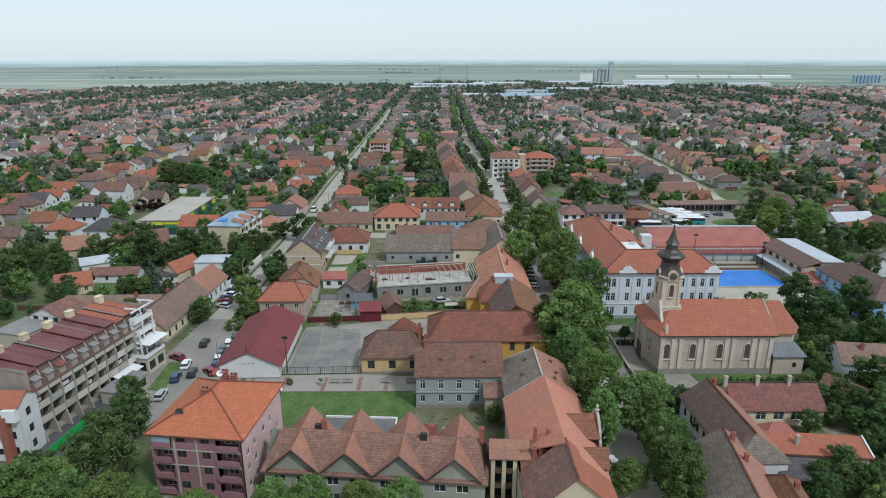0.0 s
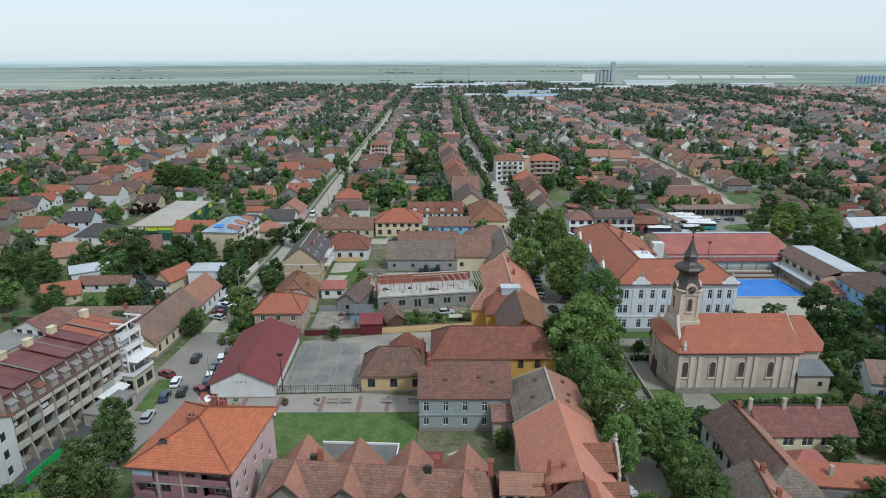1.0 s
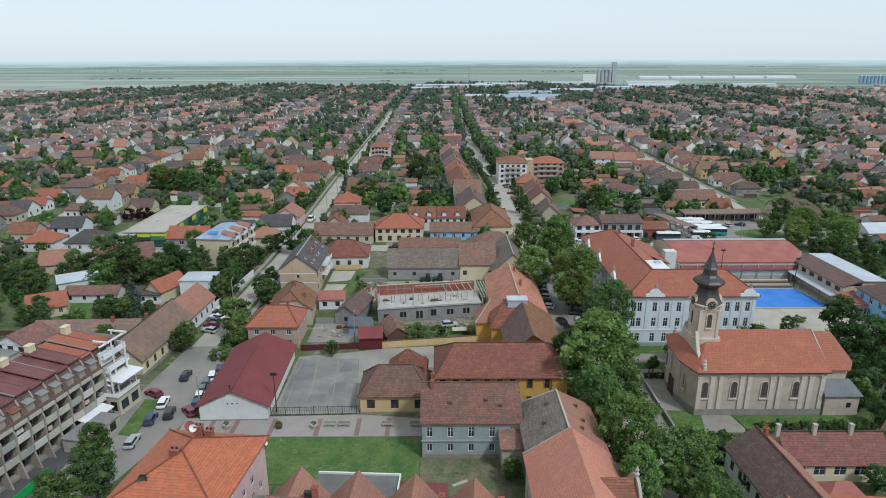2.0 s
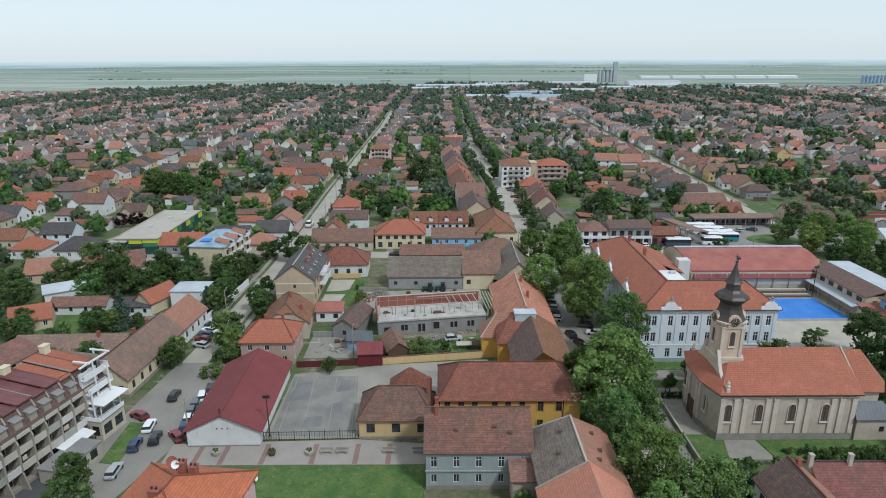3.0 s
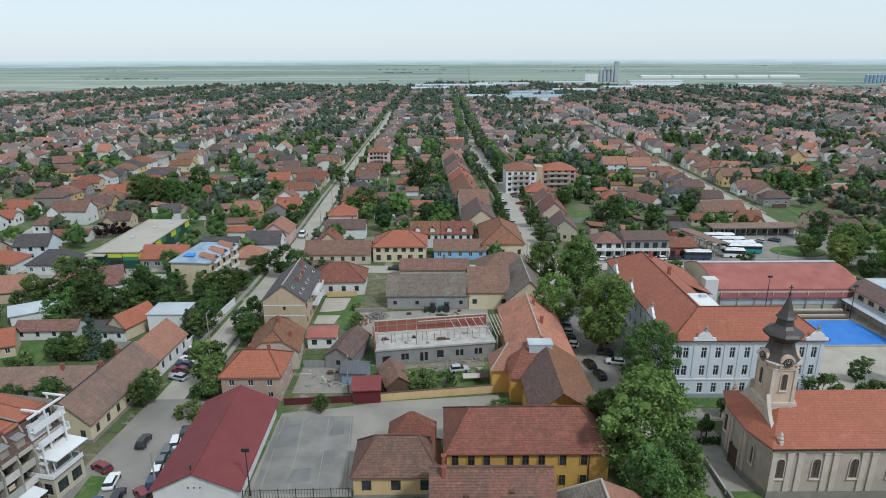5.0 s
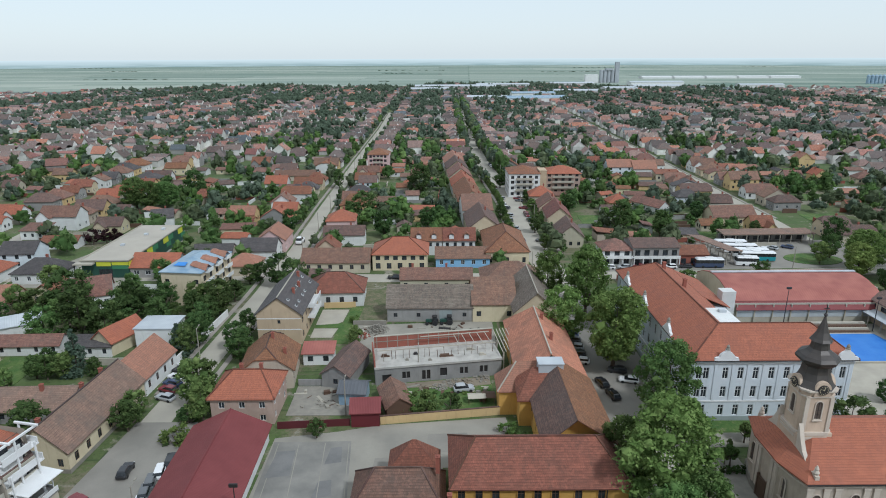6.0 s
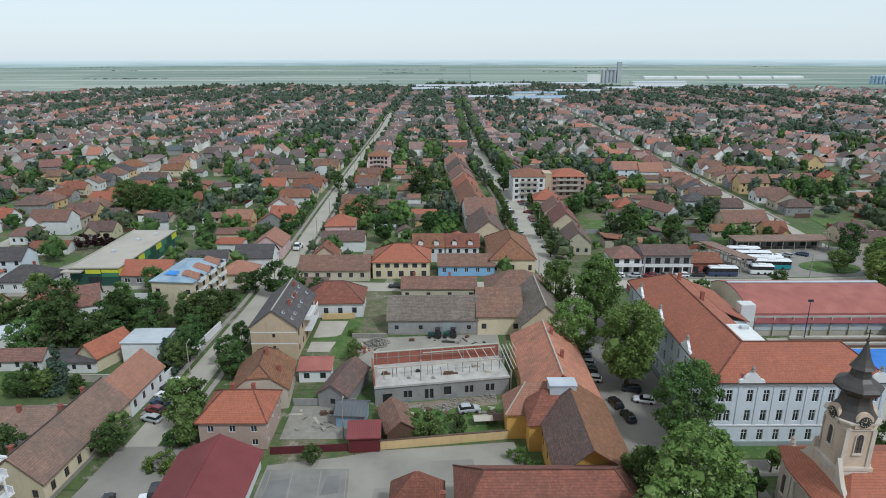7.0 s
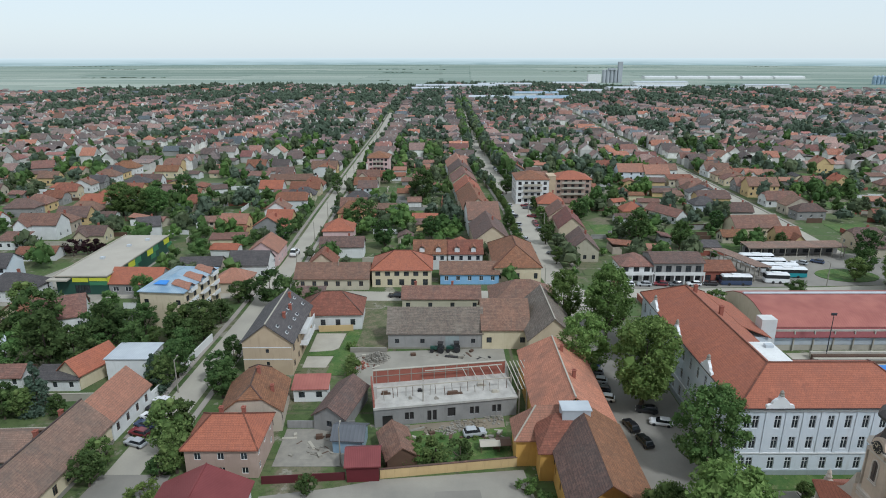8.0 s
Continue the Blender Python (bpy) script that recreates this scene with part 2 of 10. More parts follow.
def turf(name, c1, c2, bare):
    """Mown grass: two greens, worn straw-coloured patches, fine tufts."""
    m, t, b = nodes_of(name)
    pos = t.nodes.new("ShaderNodeNewGeometry").outputs["Position"]
    c = mixc(t, ramp(t, noise_node(t, pos, 0.28, 6, 0.65), 0.40, 0.60), c1, c2)
    c = mixc(t, maths(t, "MULTIPLY", ramp(t, noise_node(t, pos, 0.55, 6, 0.75), 0.55, 0.66), 0.75), c, bare)
    c = mixc(t, ramp(t, noise_node(t, pos, 1.7, 5, 0.8), 0.50, 0.75), c, (c1[0] * 0.45, c1[1] * 0.5, c1[2] * 0.5))
    c = mixc(t, maths(t, "MULTIPLY", ramp(t, noise_node(t, pos, 6.0, 3, 0.8), 0.60, 0.70), 0.4), c, (c2[0] * 1.5, c2[1] * 1.4, c2[2] * 1.6))
    t.links.new(c, b.inputs["Base Color"])
    b.inputs["Roughness"].default_value = 0.95
    bumped(t, b, noise_node(t, pos, 5.0, 4, 0.8), 0.8, 0.1)
    return m


LAWN = turf("lawn_grass", (0.052, 0.112, 0.022), (0.100, 0.150, 0.036), (0.205, 0.190, 0.095))
WASTE = turf("waste_ground", (0.085, 0.105, 0.040), (0.175, 0.150, 0.095), (0.240, 0.195, 0.135))
DIRT = plain("bare_earth", (0.27, 0.225, 0.165), (0.19, 0.16, 0.115), 0.95, 0.3, 4, 0.5)
BLUEC = plain("blue_court", (0.028, 0.165, 0.56), (0.075, 0.25, 0.64), 0.6, 0.2)
TARP = plain("green_sheet", (0.02, 0.40, 0.08), (0.03, 0.34, 0.08), 0.6)
GREENP = plain("green_panel", (0.020, 0.066, 0.050), (0.024, 0.078, 0.056), 0.45, bump=0.0)
GREENL = plain("mid_green_panel", (0.06, 0.20, 0.10), (0.065, 0.21, 0.105), 0.45, bump=0.0)
STORER = plain("gravel_felt", (0.44, 0.40, 0.335), (0.36, 0.33, 0.28), 0.95, 0.12, 3)
LOUVRE = plain("brown_louvre", (0.12, 0.088, 0.070), (0.085, 0.064, 0.052), 0.8)
YELLP = plain("yellow_panel", (0.58, 0.60, 0.05), (0.54, 0.56, 0.05), 0.45, bump=0.0)
LEAF_A = leafy("leaves_lime", (0.125, 0.200, 0.050), (0.165, 0.238, 0.064), (0.250, 0.325, 0.108))
LEAF_B = leafy("leaves_green", (0.086, 0.148, 0.041), (0.114, 0.175, 0.052), (0.185, 0.248, 0.085))
LEAF_C = leafy("leaves_dark", (0.056, 0.102, 0.030), (0.074, 0.122, 0.038), (0.125, 0.178, 0.062))
# E and F: distance haze put into the leaf colour as paler, bluer greens
LEAF_E = leafy("leaves_grey_haze", (0.098, 0.140, 0.072), (0.125, 0.168, 0.086), (0.180, 0.225, 0.120))
LEAF_F = leafy("leaves_pale_haze", (0.120, 0.158, 0.105), (0.145, 0.182, 0.122), (0.185, 0.225, 0.155))
LEAF_D = leafy("needles_blue", (0.070, 0.110, 0.078), (0.088, 0.130, 0.092), (0.125, 0.165, 0.125))
LEAF_P = leafy("leaves_purple", (0.030, 0.014, 0.018), (0.040, 0.018, 0.020), (0.06, 0.03, 0.03))
BARK = plain("bark", (0.11, 0.085, 0.062), (0.075, 0.06, 0.045), 0.95, 2.0, 12, 0.8)
TYRE = plain("rubber", (0.018, 0.018, 0.019), (0.025, 0.025, 0.026), 0.85, bump=0.0)
CHROME = plain("wheel_metal", (0.45, 0.45, 0.46), (0.38, 0.38, 0.39), 0.35, metal=0.8, bump=0.0)


def glassy(name, c, rough=0.06):
    m, t, b = nodes_of(name)
    pos = t.nodes.new("ShaderNodeNewGeometry").outputs["Position"]
    t.links.new(mixc(t, ramp(t, noise_node(t, pos, 0.7, 2), 0.4, 0.65), c, (c[0] * 2.2, c[1] * 2.2, c[2] * 2.2)), b.inputs["Base Color"])
    b.inputs["Roughness"].default_value, b.inputs["IOR"].default_value = rough, 1.5
    return m


GLASS = glassy("window_glass", (0.022, 0.026, 0.030))
CARGLASS = glassy("car_glass", (0.012, 0.014, 0.016))


def paint(name, c):
    m, t, b = nodes_of(name)
    b.inputs["Base Color"].default_value = (*c, 1)
    b.inputs["Roughness"].default_value, b.inputs["Coat Weight"].default_value = 0.3, 0.6
    return m


CARP = {"white": paint("car_white", (0.72, 0.72, 0.72)), "silver": paint("car_silver", (0.38, 0.39, 0.40)), "black": paint("car_black", (0.015, 0.015, 0.018)),
        "blue": paint("car_blue", (0.03, 0.05, 0.11)), "red": paint("car_red", (0.17, 0.015, 0.022)), "grey": paint("car_grey", (0.11, 0.115, 0.12)), "teal": paint("coach_teal", (0.02, 0.24, 0.27))}


# ---- kit ----
class Soup:
    """Corners and faces of one mesh."""

    def __init__(self):
        self.v, self.f = [], []

    def face(self, *pts):
        n = len(self.v)
        self.v += [tuple(p) for p in pts]
        self.f.append(tuple(range(n, n + len(pts))))
        return self

    def box(self, x0, y0, z0, x1, y1, z1):
        n = len(self.v)
        self.v += [(x0, y0, z0), (x1, y0, z0), (x1, y1, z0), (x0, y1, z0), (x0, y0, z1), (x1, y0, z1), (x1, y1, z1), (x0, y1, z1)]
        self.f += [tuple(n + i for i in q) for q in ((3, 2, 1, 0), (4, 5, 6, 7), (0, 1, 5, 4), (1, 2, 6, 5), (2, 3, 7, 6), (3, 0, 4, 7))]
        return self

    def prism(self, ring, z0, z1, ring2=None):
        """A closed body between a ring of (x, y) at z0 and the same or another ring at z1."""
        n, k, top = len(self.v), len(ring), ring2 or ring
        self.v += [(x, y, z0) for x, y in ring] + [(x, y, z1) for x, y in top]
        self.f += [(n + i, n + (i + 1) % k, n + k + (i + 1) % k, n + k + i) for i in range(k)]
        self.f += [tuple(n + i for i in reversed(range(k))), tuple(n + k + i for i in range(k))]
        return self

    def lathe(self, cx, cy, profile, seg=12, turn=0.0):
        """A body turned about z from (radius, z) pairs, lowest first."""
        n, k = len(self.v), seg
        for r, z in profile:
            self.v += [(cx + r * math.cos(turn + 2 * math.pi * i / k), cy + r * math.sin(turn + 2 * math.pi * i / k), z) for i in range(k)]
        for j in range(len(profile) - 1):
            self.f += [(n + j * k + i, n + j * k + (i + 1) % k, n + (j + 1) * k + (i + 1) % k, n + (j + 1) * k + i) for i in range(k)]
        self.f += [tuple(n + i for i in reversed(range(k))), tuple(n + (len(profile) - 1) * k + i for i in range(k))]
        return self

    def mesh(self, name, *mats):
        me = bpy.data.meshes.new(name)
        me.from_pydata(self.v, [], self.f)
        for m in mats:
            me.materials.append(m)
        me.update()
        return me


def part(name, soup, material, parent, label=""):
    ob = new(name, soup.mesh(name, material) if isinstance(soup, Soup) else soup)
    ob.parent = parent
    return tagged(ob, label)


def thing(name, x, y, rot, label, category, group="", kind="", z=0.0):
    ob = new(name)
    ob.matrix_basis = pose(x, y, z, 0, 0, rot)
    return tagged(ob, label, category, group, kind)


def mapped(me):
    """Maps each face in metres: u along the level, v up the slope."""
    lay = me.uv_layers.new(name="UVMap")
    for p in me.polygons:
        n = p.normal
        u = Vector((0, 0, 1)).cross(n)
        u = u.normalized() if u.length > 1e-4 else Vector((1, 0, 0))
        v = n.cross(u)
        for li in p.loop_indices:
            co = me.vertices[me.loops[li].vertex_index].co
            lay.data[li].uv = (co.dot(u), co.dot(v))
    return me


def slab(name, planes, material, parent, thick=0.2, label=""):
    """A roof out of slopes, each a ring of corners seen from above anticlockwise, with real thickness."""
    index, verts, faces = {}, [], []
    for ring in planes:
        face = []
        for p in ring:
            key = tuple(round(c, 2) for c in p)
            if key not in index:
                index[key] = len(verts)
                verts.append(Vector(p))
            face.append(index[key])
        faces.append(face)
    n = len(verts)
    low = [v - Vector((0, 0, thick)) for v in verts]
    edges = {}
    for f in faces:
        for a, b in zip(f, f[1:] + f[:1]):
            edges[(a, b)] = 1
    sides = [(b, a, a + n, b + n) for a, b in edges if (b, a) not in edges]
    me = bpy.data.meshes.new(name)
    me.from_pydata([tuple(v) for v in verts + low], [], faces + [[i + n for i in reversed(f)] for f in faces] + sides)
    me.materials.append(material)
    me.update()
    ob = new(name, mapped(me))
    ob.parent = parent
    return tagged(ob, label)


def wall_run(s, p0, p1, z0, z1, holes=(), depth=0.2):
    """A wall face from p0 to p1 (outside on the right of that way) with openings (u0, u1, za, zb) that have reveals."""
    d = Vector((p1[0] - p0[0], p1[1] - p0[1]))
    ln = d.length
    d.normalize()
    inn = Vector((-d.y, d.x))
    us = sorted({0.0, ln, *(round(h[i], 3) for h in holes for i in (0, 1))})
    zs = sorted({z0, z1, *(round(h[i], 3) for h in holes for i in (2, 3))})

    def at(u, z, k=0.0):
        return (p0[0] + d.x * u + inn.x * k, p0[1] + d.y * u + inn.y * k, z)
    for a, b in zip(us, us[1:]):
        for c, e in zip(zs, zs[1:]):
            mu, mz = (a + b) / 2, (c + e) / 2
            if not any(h[0] < mu < h[1] and h[2] < mz < h[3] for h in holes):
                s.face(at(a, c), at(b, c), at(b, e), at(a, e))
    for a, b, c, e in holes:
        s.face(at(a, c), at(a, c, depth), at(a, e, depth), at(a, e))
        s.face(at(b, c, depth), at(b, c), at(b, e), at(b, e, depth))
        s.face(at(a, c), at(b, c), at(b, c, depth), at(a, c, depth))
        s.face(at(a, e, depth), at(b, e, depth), at(b, e), at(a, e))


WINDOWS = {}


def lattice(w, h, k, mid, cross, y0, y1):
    """A window frame in one piece: border, upright and crossbar."""
    xs = [-w / 2, -w / 2 + k] + ([-0.035, 0.035] if mid else []) + [w / 2 - k, w / 2]
    zs = [0, k] + ([h * 0.68, h * 0.68 + 0.06] if cross else []) + [h - k, h]
    s, seen = Soup(), {}

    def v(i, j, y):
        if (i, j, y) not in seen:
            seen[(i, j, y)] = len(s.v)
            s.v.append((xs[i], y, zs[j]))
        return seen[(i, j, y)]

    def solid(i, j):
        return 0 <= i < len(xs) - 1 and 0 <= j < len(zs) - 1 and (i % 2 == 0 or j % 2 == 0)
    for i in range(len(xs) - 1):
        for j in range(len(zs) - 1):
            if solid(i, j):
                s.f.append((v(i, j, y0), v(i + 1, j, y0), v(i + 1, j + 1, y0), v(i, j + 1, y0)))
                s.f.append((v(i, j + 1, y1), v(i + 1, j + 1, y1), v(i + 1, j, y1), v(i, j, y1)))
                for di, dj, a, b in ((-1, 0, (i, j), (i, j + 1)), (1, 0, (i + 1, j + 1), (i + 1, j)), (0, -1, (i + 1, j), (i, j)), (0, 1, (i, j + 1), (i + 1, j + 1))):
                    if not solid(i + di, j + dj):
                        s.f.append((v(*a, y0), v(*b, y0), v(*b, y1), v(*a, y1)))
    return s


def window_meshes(w, h, style):
    key = (round(w, 2), round(h, 2), style)
    if key not in WINDOWS:
        fm = {"white": WHITEP, "brown": BROWNW, "dark": DARKM}[style]
        s = lattice(w, h, 0.08, w > 0.7, h > 1.5, 0.10, 0.18)
        g = Soup().box(-w / 2 + 0.01, 0.135, 0.01, w / 2 - 0.01, 0.15, h - 0.01)
        WINDOWS[key] = (s.mesh("window", fm), g.mesh("pane", GLASS))
    return WINDOWS[key]


def add_window(parent, p, ang, w, h, style):
    f, g = window_meshes(w, h, style)
    a = new("window", f)
    a.parent, a.matrix_basis = parent, pose(p[0], p[1], p[2], 0, 0, ang)
    b = new("pane", g)
    b.parent = a
    return a


def row(n, z, w, h, m=1.0):
    """n like openings in a row: (count, sill height, width, height, end margin)."""
    return (n, z, w, h, m)


SIDES = {"S": (-1, -1, 1, -1), "E": (1, -1, 1, 1), "N": (1, 1, -1, 1), "W": (-1, 1, -1, -1)}
class Plots:
    """Ground that is taken, kept in cells of 20 m."""

    def __init__(self):
        self.cells = {}

    def keys(self, x, y, hw, hd):
        return ((i, j) for i in range(int((x - hw) // 20), int((x + hw) // 20) + 1) for j in range(int((y - hd) // 20), int((y + hd) // 20) + 1))

    def append(self, r):
        for k in self.keys(*r):
            self.cells.setdefault(k, []).append(r)


USED = Plots()


def claim(x, y, w, d, rot=0.0):
    c, s = abs(math.cos(radians(rot))), abs(math.sin(radians(rot)))
    USED.append((x, y, (w * c + d * s) / 2, (w * s + d * c) / 2))


def free(x, y, hw, hd):
    return all(abs(x - a) > hw + p or abs(y - b) > hd + q for k in USED.keys(x, y, hw, hd) for a, b, p, q in USED.cells.get(k, ()))


def walls(b, w, d, h, wm, fac, style="white", gables=None, z0=0.0, depth=0.2, name="wall", at=(0, 0)):
    s = Soup()
    for side, (ax, ay, bx, by) in SIDES.items():
        p0, p1 = (at[0] + ax * w / 2, at[1] + ay * d / 2), (at[0] + bx * w / 2, at[1] + by * d / 2)
        ln, ang = (w if side in "SN" else d), math.degrees(math.atan2(p1[1] - p0[1], p1[0] - p0[0]))
        holes, dx, dy = [], (p1[0] - p0[0]) / ln, (p1[1] - p0[1]) / ln
        for n, z, ww, hh, m in fac.get(side, ()):
            for i in range(n):
                u = ln / 2 if n == 1 else m + ww / 2 + (ln - 2 * m - ww) * i / (n - 1)
                holes.append((round(u - ww / 2, 3), round(u + ww / 2, 3), round(z, 3), round(z + hh, 3)))
                add_window(b, (p0[0] + dx * u, p0[1] + dy * u, z), ang, ww, hh, style)
        wall_run(s, p0, p1, z0, h, holes, depth)
    if gables:
        axis, top, *cut = gables
        x, y = w / 2, d / 2
        if cut:
            k = 1 - cut[0]
            for sg in (-1, 1):
                pts = [(sg * x, -y), (sg * x, y)] if axis == "x" else [(x, sg * y), (-x, sg * y)]
                hi = [(sg * x, y * k), (sg * x, -y * k)] if axis == "x" else [(-x * k, sg * y), (x * k, sg * y)]
                ring = [(at[0] + p, at[1] + q, h) for p, q in pts] + [(at[0] + p, at[1] + q, top) for p, q in hi]
                s.face(*(ring if sg > 0 else reversed(ring)))
            return part(name, s, wm, b)
        if axis == "x":
            s.face((at[0] - x, at[1] + y, h), (at[0] - x, at[1] - y, h), (at[0] - x, at[1], top)).face((at[0] + x, at[1] - y, h), (at[0] + x, at[1] + y, h), (at[0] + x, at[1], top))
        else:
            s.face((at[0] - x, at[1] - y, h), (at[0] + x, at[1] - y, h), (at[0], at[1] - y, top)).face((at[0] + x, at[1] + y, h), (at[0] - x, at[1] + y, h), (at[0], at[1] + y, top))
    return part(name, s, wm, b)


def swap(p, axis):
    return (p[0], p[1], p[2]) if axis == "x" else (-p[1], p[0], p[2])


def roof_planes(w, d, h, kind, axis, rh, o=0.4, hip=None, at=(0, 0)):
    """Slopes of a gable, hip or lean-to roof whose ridge runs along the axis."""
    if axis == "y":
        w, d = d, w
    x, y, s = w / 2, d / 2, rh / (d / 2)
    e, t = h - o * s + 0.16, h + rh + 0.16
    if kind == "gable":
        g = min(o, 0.35)
        pl = [[(-x - g, -y - o, e), (x + g, -y - o, e), (x + g, 0, t), (-x - g, 0, t)], [(x + g, y + o, e), (-x - g, y + o, e), (-x - g, 0, t), (x + g, 0, t)]]
    elif kind == "hip":
        r = (x - y if hip is None else hip)
        r = max(r, 0.05)
        pl = [[(-x - o, -y - o, e), (x + o, -y - o, e), (r, 0, t), (-r, 0, t)], [(x + o, y + o, e), (-x - o, y + o, e), (-r, 0, t), (r, 0, t)],
              [(x + o, -y - o, e), (x + o, y + o, e), (r, 0, t)], [(-x - o, y + o, e), (-x - o, -y - o, e), (-r, 0, t)]]
    elif kind == "half":
        g, r, k = 0.3, x - y * 0.35, 0.62
        yk, zk = (y + o) * (1 - k), e + (t - e) * k
        pl = [[(-x - g, -y - o, e), (x + g, -y - o, e), (x + g, -yk, zk), (r, 0, t), (-r, 0, t), (-x - g, -yk, zk)], [(x + g, y + o, e), (-x - g, y + o, e), (-x - g, yk, zk), (-r, 0, t), (r, 0, t), (x + g, yk, zk)],
              [(x + g, -yk, zk), (x + g, yk, zk), (r, 0, t)], [(-x - g, yk, zk), (-x - g, -yk, zk), (-r, 0, t)]]
    elif kind == "shed":
        pl = [[(-x - o, -y - o, h + 0.16), (x + o, -y - o, h + 0.16), (x + o, y + o, t), (-x - o, y + o, t)]]
    else:
        pl = [[(-x - o, -y - o, h + 0.25), (x + o, -y - o, h + 0.25), (x + o, y + o, h + 0.25), (-x - o, y + o, h + 0.25)]]
    return [[tuple(a + b for a, b in zip(swap(p, axis), (*at, 0))) for p in ring] for ring in pl]


def bar(s, a, b, r):
    """A square bar from a to b."""
    a, b = Vector(a), Vector(b)
    d = (b - a).normalized()
    u = d.cross(Vector((0, 0, 1)))
    u = (u.normalized() if u.length > 1e-3 else Vector((1, 0, 0))) * r
    v = d.cross(u).normalized() * r
    n = len(s.v)
    s.v += [tuple(p + q) for p in (a, b) for q in (-u - v, u - v, u + v, -u + v)]
    s.f += [tuple(n + i for i in q) for q in ((3, 2, 1, 0), (4, 5, 6, 7), (0, 1, 5, 4), (1, 2, 6, 5), (2, 3, 7, 6), (3, 0, 4, 7))]
    return s


def ridge_caps(b, planes, material):
    """Cap tiles along every line in which two slopes meet."""
    seen = {}
    for ring in planes:
        for a, c in zip(ring, ring[1:] + ring[:1]):
            ka, kc = tuple(round(q, 2) for q in a), tuple(round(q, 2) for q in c)
            if (kc, ka) in seen:
                part("ridge_cap", bar(Soup(), (a[0], a[1], a[2] + 0.03), (c[0], c[1], c[2] + 0.03), 0.11), material, b)
            seen[(ka, kc)] = 1


def chimney(b, x, y, z, top, w=0.6, mat=None):
    s = Soup().box(x - w / 2, y - w / 2, z, x + w / 2, y + w / 2, top).box(x - w / 2 - 0.08, y - w / 2 - 0.08, top + 0.002, x + w / 2 + 0.08, y + w / 2 + 0.08, top + 0.14)
    s.box(x - w / 4, y - w / 4, top + 0.142, x + w / 4, y + w / 4, top + 0.3)
    return part("chimney", s, mat or BRICK, b)


def building(name, label, cat, x, y, w, d, h, rot=0.0, roof=("gable", "x", 3.0), wm=None, rm=None, fac=None, style="white", o=0.4, chims=(), hip=None, group="", caps=None, base=None):
    b = thing(name, x, y, rot, label, cat, group)
    claim(x, y, w + 1, d + 1, rot)
    kind, axis, rh = roof
    walls(b, w, d, h, wm or CREAM, fac or {}, style, (axis, h + rh) if kind == "gable" else ((axis, h + rh * 0.62, 0.62) if kind == "half" else None))
    planes = roof_planes(w, d, h, kind, axis, rh, o, hip)
    slab("roof", planes, rm or TILE_OLD, b)
    if caps:
        ridge_caps(b, planes, caps)
    if base:
        s, q = Soup(), 0.06
        s.box(-w / 2 - q, -d / 2 - q, 0, w / 2 + q, -d / 2 - 0.004, base).box(-w / 2 - q, d / 2 + 0.004, 0, w / 2 + q, d / 2 + q, base)
        s.box(-w / 2 - q, -d / 2 - 0.003, 0, -w / 2 - 0.004, d / 2 + 0.003, base).box(w / 2 + 0.004, -d / 2 - 0.003, 0, w / 2 + q, d / 2 + 0.003, base)
        part("plinth", s, STONE, b)
    for cx, cy in chims:
        run = abs(cy) / (d / 2) if axis == "x" else abs(cx) / (w / 2)
        zr = h + rh * (1 - run) if kind in ("gable", "hip", "half") else h
        chimney(b, cx, cy, zr - 0.4, zr + 1.3)
    return b

